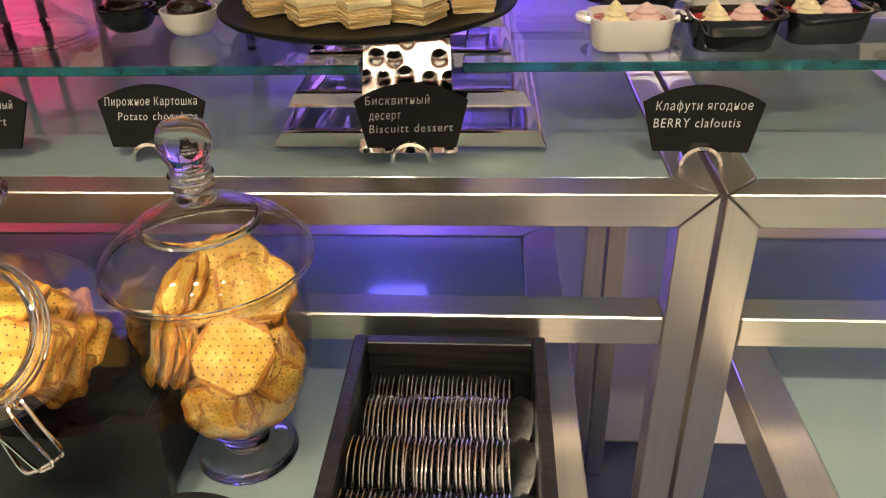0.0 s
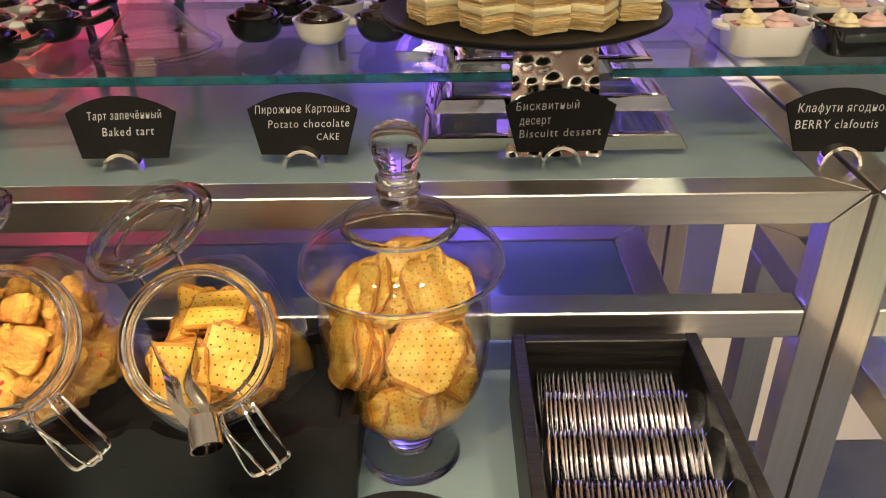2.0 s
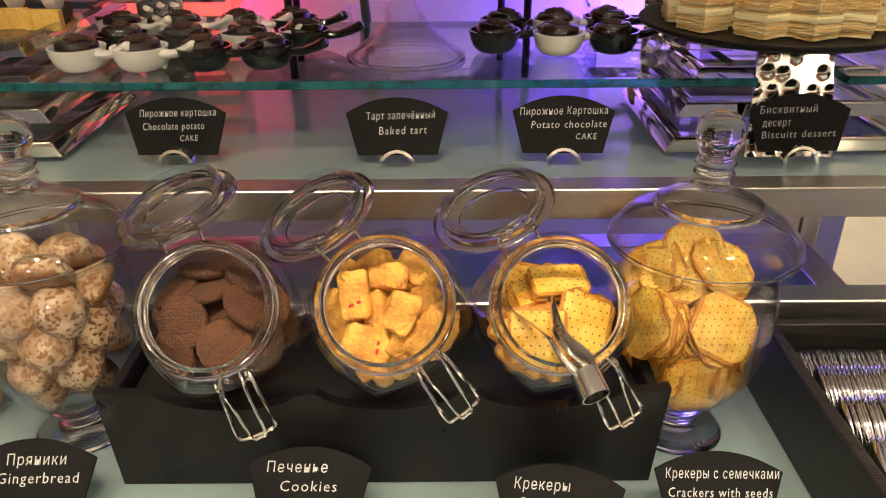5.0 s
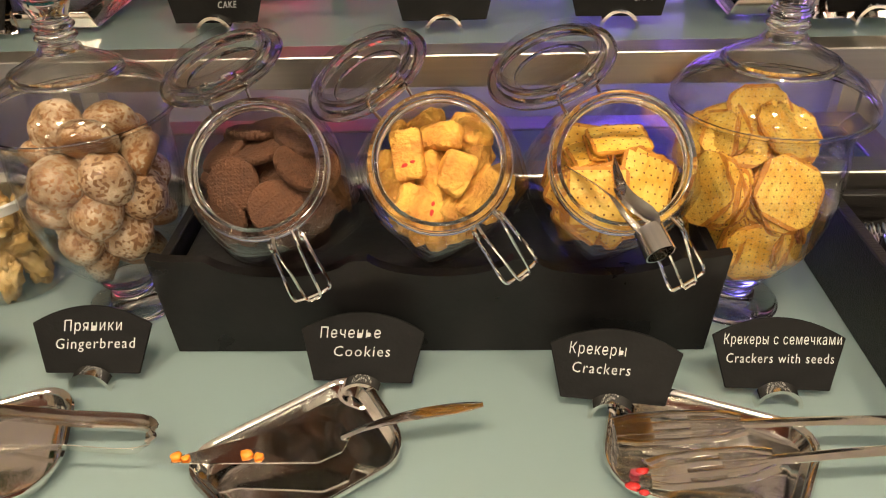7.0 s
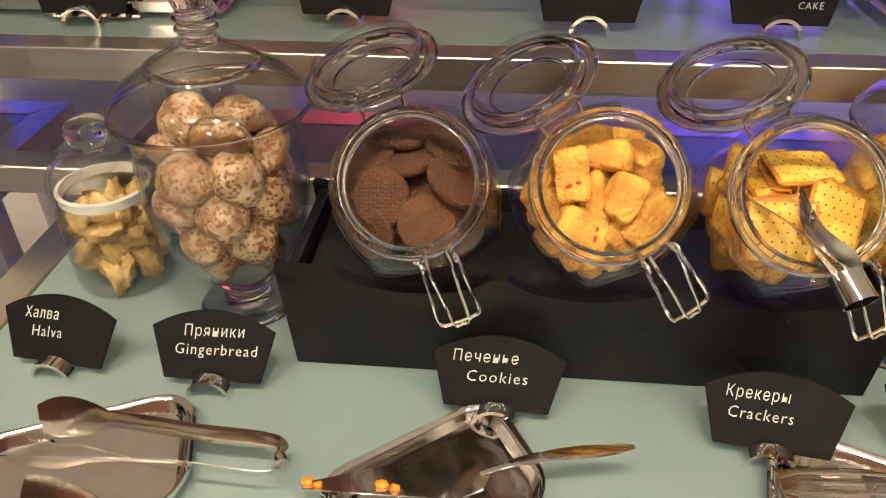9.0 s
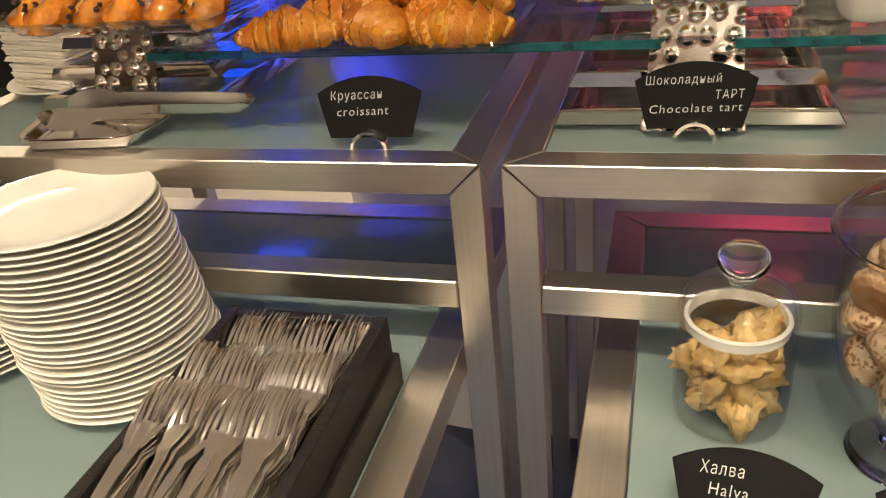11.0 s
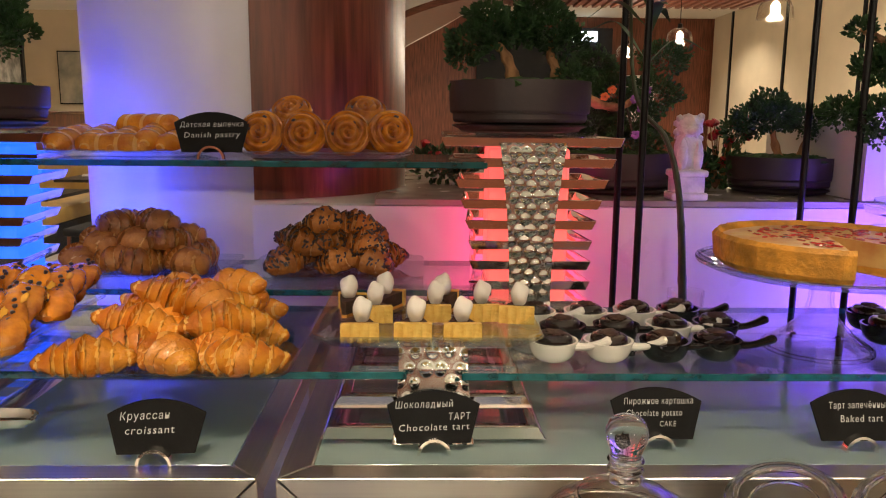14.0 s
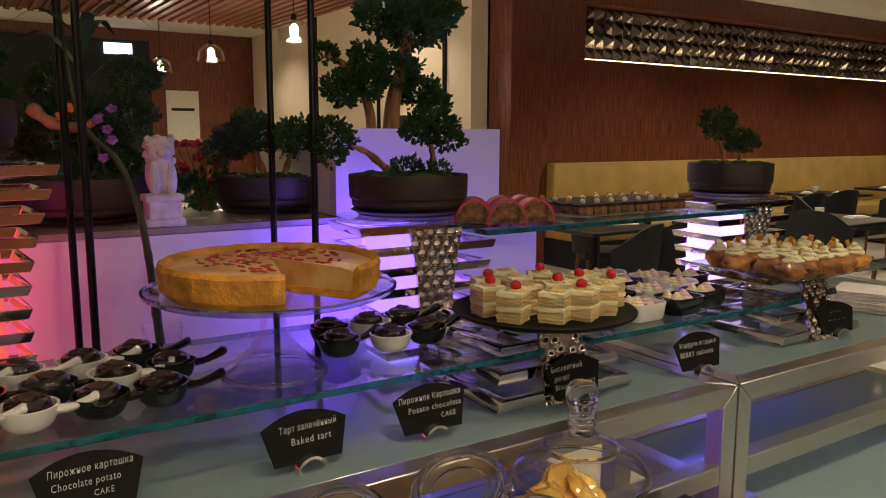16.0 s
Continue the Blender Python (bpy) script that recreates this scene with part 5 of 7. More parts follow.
# tongs hanging in the cracker jar
jt = thing("jar_tongs", "small steel tongs standing in the cracker jar", "tongs", jar_up[2])
for ex, ey, ez in ((-0.040, 0.000, 0.112), (-0.007, 0.016, 0.108)):
    line = smooth_line([(0.016, -0.068, 0.160), (0.016 + (ex - 0.016) * 0.25 + (0.006 if ex > -0.02 else -0.004), -0.050, 0.160), (0.012 * (ex > -0.02) - 0.014, -0.028, 0.146), (ex, ey, ez)], 5)
    part("arm", strip(line, [0.010 + 0.003 * math.sin(math.pi * q / 15) for q in range(16)], 0.0011, (0.75 if ex < -0.02 else -0.75, 0.2, 0.62)), TONGS, jt)
part("band", lathe([(0.0105, -0.013), (0.0118, -0.013), (0.0122, 0.010), (0.0108, 0.010)], 24, close=True), CHROME, jt, m=pose(0.018, -0.070, 0.160, 70, 0, 20))
# upper table, beside the croissants
steel_tray(-1.795, 0.722, TOP, 0.20, 0.11, 6, "polished steel tray with large tongs on the table top")
tongs((-1.595, 0.755), (-1.86, 0.735), TOP + 0.016, 0.055, "large steel serving tongs lying across a tray")
np_ = None
for i in range(26):
    bm = boxed(-0.068, 0.068, -0.068, 0.068, 0, 0.0031, 0.0009)
    m = pose(-1.985 + rng.uniform(-0.003, 0.003), 0.945 + rng.uniform(-0.003, 0.003), TOP + 0.010 + 0.0034 * i, rng.uniform(-0.8, 0.8), rng.uniform(-0.8, 0.8), -12 + rng.uniform(-4, 4))
    if np_ is None:
        np_ = solo("napkin", bm, NAPKIN, "folded white paper napkin in a stack", "napkin", m, "napkins in the stack")
    else:
        bm.free()
        copy_thing(np_, m)
np2 = tagged(copy_thing(proto, pose(-1.985, 0.945, TOP + 0.0005)), "white porcelain plate under a stack of napkins", "plate", "plates under napkins")
for i in range(14):
    copy_thing(np_, pose(1.0 + rng.uniform(-0.003, 0.003), 0.86 + rng.uniform(-0.003, 0.003), TOP + 0.001 + 0.0034 * i, 0, 0, 20 + rng.uniform(-4, 4)))["group"] = "napkins on the far table"


# ---- pastries ----
def glass_plate(x0, x1, y0, y1, z, label, lip=0.012, yaw=0.0):
    """A square clear glass dish with raised edges; z: what it stands on."""
    cx_, cy_, w, d = (x0 + x1) / 2, (y0 + y1) / 2, x1 - x0, y1 - y0
    def ring(s, z1):
        return [(px - math.copysign(s, px), py - math.copysign(s, py), z1) for px, py in rounded(w, d, 0.02, 4)]
    secs = [ring(0.026, 0.001), ring(0.020, 0.0015), ring(0.002, lip - 0.001), ring(0.0, lip), ring(0.002, lip + 0.003), ring(0.022, 0.006), ring(0.030, 0.0055)]
    bm = loft(secs)
    for f in bm.faces:
        f.material_index = 1 if abs(f.normal.z) < 0.25 else 0
    return solo("glass_plate", bm, [SHEET, GLASS_EDGE], label, "plate", pose(cx_, cy_, z, 0, 0, yaw), "square glass serving plates")


def crescent(length, r, bend, ridges, seed, taper=1.45):
    """A croissant body along x, on its belly."""
    secs = []
    n = 64
    for k in range(n + 1):
        u = k / n * 2 - 1
        a = u * bend
        cxp, cyp = (math.sin(a) / bend * length / 2 if bend else u * length / 2), -(1 - math.cos(a)) / max(bend, 1e-3) * length / 2
        base = max(0.0, 1 - abs(u) ** taper) ** 0.78
        ring = []
        for j in range(18):
            th = 2 * math.pi * j / 18
            slant = abs(u) + 0.10 * math.cos(th + seed)
            saw = (slant * ridges / 2) % 1.0
            rr = r * (0.12 + 0.88 * base) * (1.13 - 0.34 * saw ** 1.6)
            wob = 1 + 0.08 * noise.noise(Vector((u * 4, math.cos(th), math.sin(th) + seed)))
            y, z = rr * 1.08 * math.cos(th) * wob, rr * 0.92 * math.sin(th) * wob
            if z < -r * 0.55:
                z = -r * 0.55 + (z + r * 0.55) * 0.3
            ring.append((cxp + y * math.sin(a), cyp + y * math.cos(a), z))
        secs.append(ring)
    bm = loft(secs)
    bm.faces.ensure_lookup_table()
    for f in range(n * 18):
        u, th = (f // 18 + 0.5) / n * 2 - 1, 2 * math.pi * (f % 18 + 0.5) / 18
        saw = ((abs(u) + 0.10 * math.cos(th + seed)) * ridges / 2) % 1.0
        if saw > 0.80 + 0.22 * noise.noise(Vector((u * 6, math.cos(th) * 2, seed))):
            bm.faces[f].material_index = 1
    return bm


def seeds_on(me, n, size, seed, zmin=-0.002):
    """Small dark strands lying on a body."""
    rng = random.Random(seed)
    bm = bmesh.new()
    polys = [p for p in me.polygons if p.normal.z > 0.0 and p.center.z > zmin]
    for k in range(n):
        p = rng.choice(polys)
        q = p.normal.to_track_quat("Z", "Y").to_matrix().to_4x4()
        m = Matrix.Translation(p.center + p.normal * size * 0.1) @ q @ pose(0, 0, 0, 0, 0, rng.uniform(0, 360)) @ Matrix.Diagonal((size * rng.uniform(1.2, 2.2), size * 0.7, size * 0.5, 1))
        bmesh.ops.create_cube(bm, size=1, matrix=m)
    return bm


def pile(proto_list, spots):
    """Puts copies of the prototypes at the poses; the first ones move there themselves."""
    used = set()
    for k, m in enumerate(spots):
        p = proto_list[k % len(proto_list)]
        if p.name not in used:
            used.add(p.name)
            p.matrix_basis = m
        else:
            copy_thing(p, m)


def heap(x0, x1, y0, y1, z, layers, seed, step, spin=25, lift=0.028, tilt=12):
    """Poses for a heap on a plate: rows that shrink upwards."""
    rng = random.Random(seed)
    out = []
    for lay, (nx, ny) in enumerate(layers):
        ix, iy = (x1 - x0) * (0.10 + 0.10 * lay), (y1 - y0) * (0.10 + 0.11 * lay)
        for i in range(nx):
            for j in range(ny):
                x = x0 + ix + (x1 - x0 - 2 * ix) * ((i + 0.5) / nx)
                y = y0 + iy + (y1 - y0 - 2 * iy) * ((j + 0.5) / ny)
                out.append(pose(x + rng.uniform(-1, 1) * step, y + rng.uniform(-1, 1) * step, z + lift * lay + rng.uniform(0, 0.004), rng.uniform(-tilt, tilt), rng.uniform(-tilt, tilt), rng.uniform(-spin, spin)))
    return out


# croissants
glass_plate(-1.566, -1.262, 0.70, 1.045, SH, "square clear glass plate piled with croissants")
cp = [solo("croissant", crescent(0.124, 0.0290, 0.50, 7, s), [CROISS, CROISS_PALE], "golden flaky butter croissant on a glass plate", "croissant", group="croissants in the pile") for s in range(4)]
pile(cp, heap(-1.555, -1.275, 0.715, 1.02, SH + 0.024, [(2, 4), (2, 4), (2, 2)], 5, 0.014, 34, 0.023, 18)
     + [pose(-1.512, 0.735, SH + 0.024, 0, 0, 12), pose(-1.418, 0.748, SH + 0.024, 0, 0, -38), pose(-1.325, 0.735, SH + 0.024, 0, 0, 172)])

# raisin twists
RT = 1.168
glass_plate(-1.845, -1.560, 0.650, 0.935, RT, "square clear glass plate of glazed raisin twists")


def twist(seed):
    secs = []
    for k in range(41):
        u = k / 40
        y = (u - 0.5) * 0.125
        w = 0.0265 * (1 - 0.20 * math.exp(-((u - 0.5) / 0.14) ** 2)) * max(0.25, 1 - abs(2 * u - 1) ** 9)
        tw = radians(70 * math.tanh((u - 0.5) * 5))
        ring = []
        for j in range(36):
            th = 2 * math.pi * j / 36
            fold = 1 - 0.26 * max(0, math.cos(2 * (th - tw))) ** 4 - 0.07 * abs(math.sin(4.5 * (th - 1.3 * tw) + seed)) + 0.05 * noise.noise(Vector((u * 16, th * 2, seed + 9)))
            ring.append((w * math.cos(th) * fold * (1 + 0.07 * noise.noise(Vector((u * 6, th, seed)))), y, w * 0.72 * math.sin(th) * fold))
        secs.append(ring)
    return loft(secs)


tp = []
RAISIN = mesh_of("raisin", blob(0.0028, 0.0034, 0.0026, 0.4, 2, 3, 2), CHOC)
for s in range(3):
    bm = twist(s)
    t = solo("raisin_twist", bm, GLAZED, "shiny glazed twist pastry with raisins", "pastry", group="raisin twists on the plate")
    for k in range(13):
        y = (k / 12 - 0.5) * 0.098
        part("raisin", RAISIN, None, t, m=pose(0.011 * math.tanh(y * 45) + RNG.uniform(-0.010, 0.010), y + RNG.uniform(-0.006, 0.006), 0.0155 + RNG.uniform(-0.0008, 0.0012), 0, 0, 40 * k))
    bmc = bmesh.new()
    for k in range(3):
        blob(0.005, 0.011, 0.003, 0.6, 2, k + s, 2, bmc, (RNG.uniform(-0.012, 0.012), (k - 1) * 0.030 + RNG.uniform(-0.01, 0.01), 0.0150))
    part("custard", bmc, CUSTARD, t, "yellow custard filling")
    tp.append(t)
rng = random.Random(9)
spots = []
for i in range(6):
    spots.append(pose(-1.818 + 0.045 * i, 0.730 + rng.uniform(-0.01, 0.01), RT + 0.028, 24 + rng.uniform(-6, 6), rng.uniform(-12, 12), rng.uniform(-14, 10)))
for i in range(6):
    spots.append(pose(-1.808 + 0.046 * i, 0.815 + rng.uniform(-0.01, 0.01), RT + 0.040, 22 + rng.uniform(-6, 6), rng.uniform(-12, 12), rng.uniform(-14, 14)))
for i in range(5):
    spots.append(pose(-1.79 + 0.05 * i, 0.885, RT + 0.036, 10 + rng.uniform(-6, 6), rng.uniform(-12, 12), rng.uniform(-14, 14)))
pile(tp, spots)

# danish braids and snail rolls on the high shelf
glass_plate(-1.722, -1.468, 1.085, 1.245, 1.372, "clear glass plate of oblong danish pastries", 0.008)


def braid(seed):
    secs = []
    for k in range(37):
        u = k / 36
        y = (u - 0.5) * 0.125
        e = max(0.25, 1 - abs(2 * u - 1) ** 8)
        rid = 1 + 0.12 * abs(math.sin(u * math.pi * 4.0))
        secs.append([(0.024 * math.cos(t) * e * (1 + 0.05 * noise.noise(Vector((u * 5, t, seed)))), y, 0.019 * max(-0.45, math.sin(t)) * rid * e) for t in [2 * math.pi * j / 16 for j in range(16)]])
    bm = loft(secs)
    bm.faces.ensure_lookup_table()
    for f in range(36 * 16):
        if abs(math.sin((f // 16 + 0.5) / 36 * math.pi * 4.0)) < 0.42:
            bm.faces[f].material_index = 1
    return bm


dp = [solo("danish_pastry", braid(s), [CROISS, CROISS_PALE], "oblong golden danish puff pastry on a glass plate", "pastry", group="danish pastries on the plate") for s in range(2)]
pile(dp, [pose(-1.70 + 0.047 * i, 1.15, 1.372 + 0.026 + (0.006 if i == 3 else 0), 10, (8 if i == 3 else 0) + rng.uniform(-5, 5), rng.uniform(-6, 6) + (-22 if i == 4 else 0)) for i in range(5)]
     + [pose(-1.60, 1.112, 1.372 + 0.018, 0, 0, 88), pose(-1.58, 1.19, 1.372 + 0.050, 0, 0, 75)])
glass_plate(-1.402, -1.118, 1.055, 1.235, 1.372, "clear glass plate of glazed cinnamon snail rolls", 0.010)


def snail(seed, r=0.0335, t=0.024):
    bm = bmesh.new()
    rings = []
    nr, ns = 16, 44
    prof = []
    for k in range(nr + 1):
        prof.append((r * k / nr, 1))
    for k in range(5):
        a = math.pi / 2 * (k + 1) / 5
        prof.append((r + 0.004 * math.sin(a * 2), math.cos(a) * 2 - 1 if k < 4 else -1))
    for rr, s in prof:
        ring = []
        for j in range(ns):
            th = 2 * math.pi * j / ns
            phase = (rr / r * 3.0 - th / (2 * math.pi) + seed * 0.2) % 1.0
            h = t / 2 * s
            if s == 1:
                h += 0.0085 * math.sin(math.pi * phase) ** 0.6 - 0.002 + 0.005 * (1 - (rr / r) ** 2)
                if rr / r > 0.93:
                    h -= 0.004
            wob = 1 + 0.05 * noise.noise(Vector((math.cos(th), math.sin(th), seed)))
            ring.append((rr * wob * math.cos(th), rr * wob * math.sin(th), h))
        rings.append(ring)
    rings[0] = [(x + 0.0005 * math.cos(2 * math.pi * j / ns), y + 0.0005 * math.sin(2 * math.pi * j / ns), z) for j, (x, y, z) in enumerate(rings[0])]
    return loft(rings, bm)


sp = []
for s in range(3):
    t = solo("snail_roll", snail(s), GLAZED, "glazed spiral raisin roll on a glass plate", "pastry", group="snail rolls on the plate")
    bmr = bmesh.new()
    for k in range(7):
        a, q = k * 2.3 + s, 0.006 + 0.0032 * k
        blob(0.0042, 0.0030, 0.0020, 0.3, 2, k, 2, bmr, (q * math.cos(a), q * math.sin(a), 0.0165))
    part("raisins", bmr, CHOC, t, "dark raisins")
    sp.append(t)
RZ = 1.372 + 0.040
pile(sp, [pose(-1.362, 1.085, RZ, 74, 0, -8), pose(-1.294, 1.082, RZ, 78, 0, 0), pose(-1.224, 1.082, RZ + 0.001, 80, 0, 6), pose(-1.155, 1.085, RZ + 0.002, 74, 0, 14),
          pose(-1.325, 1.15, RZ + 0.030, 38, 0, -12), pose(-1.200, 1.15, RZ + 0.032, 36, 0, 12), pose(-1.36, 1.18, RZ - 0.008, 20), pose(-1.27, 1.18, RZ - 0.004, 16), pose(-1.18, 1.19, RZ - 0.006, 20)])

# chocolate rolls and chocolate-strewn croissants on the middle shelf
MZ = 1.166
glass_plate(-1.765, -1.440, 1.075, 1.285, MZ, "clear glass plate piled with chocolate rolls", 0.010)
pc = []
for s in range(3):
    t = solo("chocolate_roll", crescent(0.084, 0.0265, 0.12, 5, 30 + s, 4.0), [BROWNCR, BROWN_PALE], "brown flaky chocolate roll in a pile", "pastry", group="chocolate rolls in the pile")
    part("chocolate_core", blob(0.038, 0.007, 0.006, 0.3, 2, s, 2, at=(0.0, -0.004, 0.004)), CHOC, t, "dark chocolate core")
    pc.append(t)
pile(pc, heap(-1.75, -1.455, 1.08, 1.27, MZ + 0.026, [(4, 3), (3, 2), (2, 1)], 15, 0.010, 60, 0.029, 14))
glass_plate(-1.408, -1.100, 1.065, 1.285, MZ, "clear glass plate piled with chocolate-strewn croissants", 0.010)
cc = []
for s in range(3):
    t = solo("chocolate_croissant", crescent(0.096, 0.0285, 0.45, 6, 50 + s), [BROWNCR, BROWN_PALE], "croissant strewn with dark chocolate flakes", "croissant", group="chocolate croissants in the pile")
    part("flakes", seeds_on(t.data, 95, 0.0042, s), CHOC, t, "dark chocolate flakes", smooth=False)
    cc.append(t)
pile(cc, heap(-1.395, -1.115, 1.075, 1.27, MZ + 0.026, [(3, 3), (3, 2), (2, 1)], 21, 0.009, 80, 0.030, 16))

# chocolate tart pieces with meringue, on the tall riser
TZ = 1.158
glass_plate(-1.240, -0.948, 0.722, 1.02, TZ, "square clear glass plate of chocolate tart pieces", 0.016)


def tart_piece():
    t = thing("tart_piece", "slice of chocolate tart with a white meringue", "tart", group="chocolate tart pieces")
    bm = bmesh.new()
    out = []
    for k in range(13):
        u = k / 12
        out.append((-0.024 + 0.048 * u, -0.003 * (1 - abs(math.sin(u * math.pi * 4)))))
    out += [(0.023, 0.007), (-0.023, 0.007)]
    part("crust", slab(out, 0.0, 0.024), TARTSHELL, t, "fluted golden crust")
    part("filling", slab([(-0.020, 0.0075), (0.020, 0.0075), (0.003, 0.056), (-0.003, 0.056)], 0.004, 0.022), CHOCCAKE, t, "dark chocolate filling")
    part("base", slab([(-0.021, 0.0075), (0.021, 0.0075), (0.004, 0.058), (-0.004, 0.058)], 0.0, 0.0038), CRUST, t)
    part("meringue", blob(0.0115, 0.014, 0.0165, 0.30, 1.1, 3, 3, at=(0.002, 0.022, 0.036)), MERINGUE, t, "white meringue")
    return t


t0 = tart_piece()
rng = random.Random(31)
tz = TZ + 0.006
pile([t0], [pose(-1.178, 0.745, tz, 0, 0, 2), pose(-1.112, 0.748, tz, 0, 0, -4), pose(-1.050, 0.748, tz, 0, 0, 3), pose(-1.165, 0.835, tz, 0, 0, 6), pose(-1.085, 0.842, tz, 0, 0, -3), pose(-1.018, 0.845, tz, 0, 0, 4), pose(-0.972, 0.835, tz, 0, 0, -10),
            pose(-1.15, 0.945, tz, 0, 0, 172), pose(-1.07, 0.94, tz, 0, 0, 184), pose(-1.20, 0.92, tz, 0, 0, 170)])


# small dishes with chocolate potato cakes
def dish(material, label):
    t = thing("tasting_dish", label, "dish", group="small handled dishes")
    b = smooth2([(0.0, 0.002), (0.015, 0.001), (0.023, 0.007), (0.027, 0.017), (0.029, 0.026)], 4)
    part("bowl", lathe(b + [(r - 0.0028, z + (0.0025 if z < 0.01 else 0)) for r, z in b[::-1]], 36), material, t)
    part("handle", sweep(smooth_line([(0.025, 0, 0.019), (0.040, 0, 0.020), (0.056, 0, 0.026), (0.066, 0, 0.031)], 4), [0.0085, 0.008, 0.0075, 0.0072, 0.007, 0.0072, 0.0075, 0.0078, 0.0082, 0.0086, 0.009, 0.0088, 0.005], 10, flat=0.65), material, t)
    return t


CHOCGLAZE = mat("chocolate_glaze", (0.016, 0.008, 0.006), 0.16, 0, 0.3, 30, coat=0.5)
dw = dish(PORCELAIN, "small white porcelain dish with a chocolate cake")
db = dish(BLACKGLAZE, "small black glazed dish with a chocolate cake")
ck = thing("potato_cake", "round chocolate potato cake with crumbs on top", "cake", group="chocolate potato cakes")
part("body", lathe(smooth2([(0.0, 0.0), (0.016, 0.0), (0.021, 0.008), (0.022, 0.018), (0.018, 0.027), (0.0, 0.029)], 3), 28), CHOCGLAZE, ck)
part("crumb_top", blob(0.011, 0.011, 0.0035, 0.5, 3.0, 1, 3, at=(0, 0, 0.0285)), CHOCCAKE, ck, "brown cake crumbs")
rng = random.Random(17)
GROW = Matrix.Diagonal((1.15, 1.15, 1.10, 1))
first = {"w": True, "b": True, "c": True}
for x, y, col, yaw in [(-0.926, 0.806, "w", 8), (-0.852, 0.806, "w", 10), (-0.776, 0.806, "b", 12), (-0.704, 0.812, "b", 14), (-0.900, 0.882, "b", 20), (-0.822, 0.886, "b", 16), (-0.745, 0.890, "w", 20), (-0.672, 0.900, "b", 24),
                       (-0.930, 0.962, "w", 12), (-0.850, 0.966, "w", 12), (-0.772, 0.975, "w", 16), (-0.700, 0.985, "b", 16), (-0.428, 0.888, "b", 18), (-0.348, 0.872, "w", 22), (-0.278, 0.880, "b", 22), (-0.410, 0.962, "b", 25), (-0.340, 0.962, "w", 20), (-0.268, 0.975, "b", 10)]:
    m = pose(x, y, SH + 0.0005, 0, 0, yaw - (24 if x < -0.6 else 10)) @ (GROW if first[col] else Matrix())
    src = dw if col == "w" else db
    if first[col]:
        first[col] = False
        src.matrix_basis = m
    else:
        copy_thing(src, m)
    m2 = pose(x, y, SH + 0.0075, rng.uniform(-5, 5), rng.uniform(-5, 5), rng.uniform(0, 360)) @ (GROW if first["c"] else Matrix())
    if first["c"]:
        first["c"] = False
        ck.matrix_basis = m2
    else:
        copy_thing(ck, m2)

# cake stand with a baked tart
cs = thing("cake_stand", "clear glass cake stand with a baked tart", "stand", pose(-0.540, 0.862, SH))
part("plate", lathe([(0.0, 0.112), (0.14, 0.112), (0.160, 0.116), (0.170, 0.122), (0.171, 0.126), (0.168, 0.127), (0.158, 0.121), (0.14, 0.118), (0.0, 0.118)], 64), SHEET, cs, "wide glass plate")
part("plate_rim", lathe([(0.168, 0.121), (0.172, 0.122), (0.1725, 0.126), (0.169, 0.127)], 64, close=True), SOLID_GLASS, cs)
b = smooth2([(0.074, 0.001), (0.070, 0.008), (0.050, 0.022), (0.028, 0.045), (0.018, 0.066), (0.017, 0.085), (0.022, 0.098), (0.030, 0.1115)], 5)
part("foot", lathe(b + [(max(r - 0.004, 0.001), z) for r, z in b[::-1]], 48, close=True), JAR, cs, "flared hollow glass foot")
part("foot_rim", lathe([(0.069, 0.0006), (0.0745, 0.0006), (0.0745, 0.005), (0.069, 0.005)], 48, close=True), SOLID_GLASS, cs)
tt = thing("baked_tart", "golden baked berry tart with one slice cut out", "tart", pose(-0.540, 0.862, SH + 0.119, 0, 0, -62))


def sector(profile, a0, a1, seg=56):
    secs = []
    for k in range(seg + 1):
        a = radians(a0 + (a1 - a0) * k / seg)
        secs.append([((r + 0.0022 * math.sin(a * 36) * f) * math.cos(a), (r + 0.0022 * math.sin(a * 36) * f) * math.sin(a), z) for r, z, f in profile])
    return loft(secs)


part("crust", sector([(0.002, 0.0, 0), (0.136, 0.0, 0), (0.146, 0.010, 1), (0.149, 0.040, 1), (0.145, 0.046, 1), (0.139, 0.040, 0), (0.134, 0.012, 0), (0.002, 0.008, 0)], 0, 318), CRUST, tt, "golden crust")
part("filling", sector([(0.002, 0.0085, 0), (0.1335, 0.0125, 0), (0.1385, 0.037, 0), (0.12, 0.041, 0), (0.06, 0.043, 0), (0.002, 0.043, 0)], 0.3, 317.7), TARTTOP, tt, "baked cream filling")
bm = bmesh.new()
rng = random.Random(5)
for k in range(120):
    a, r = radians(rng.uniform(5, 312)), 0.10 * math.sqrt(rng.random())
    blob(rng.uniform(0.003, 0.010), rng.uniform(0.002, 0.005), 0.0016, 0.4, 2, k, 1, bm, (r * math.cos(a), r * math.sin(a), 0.0432))
part("berry_streaks", bm, BERRY, tt, "dark red berry streaks")

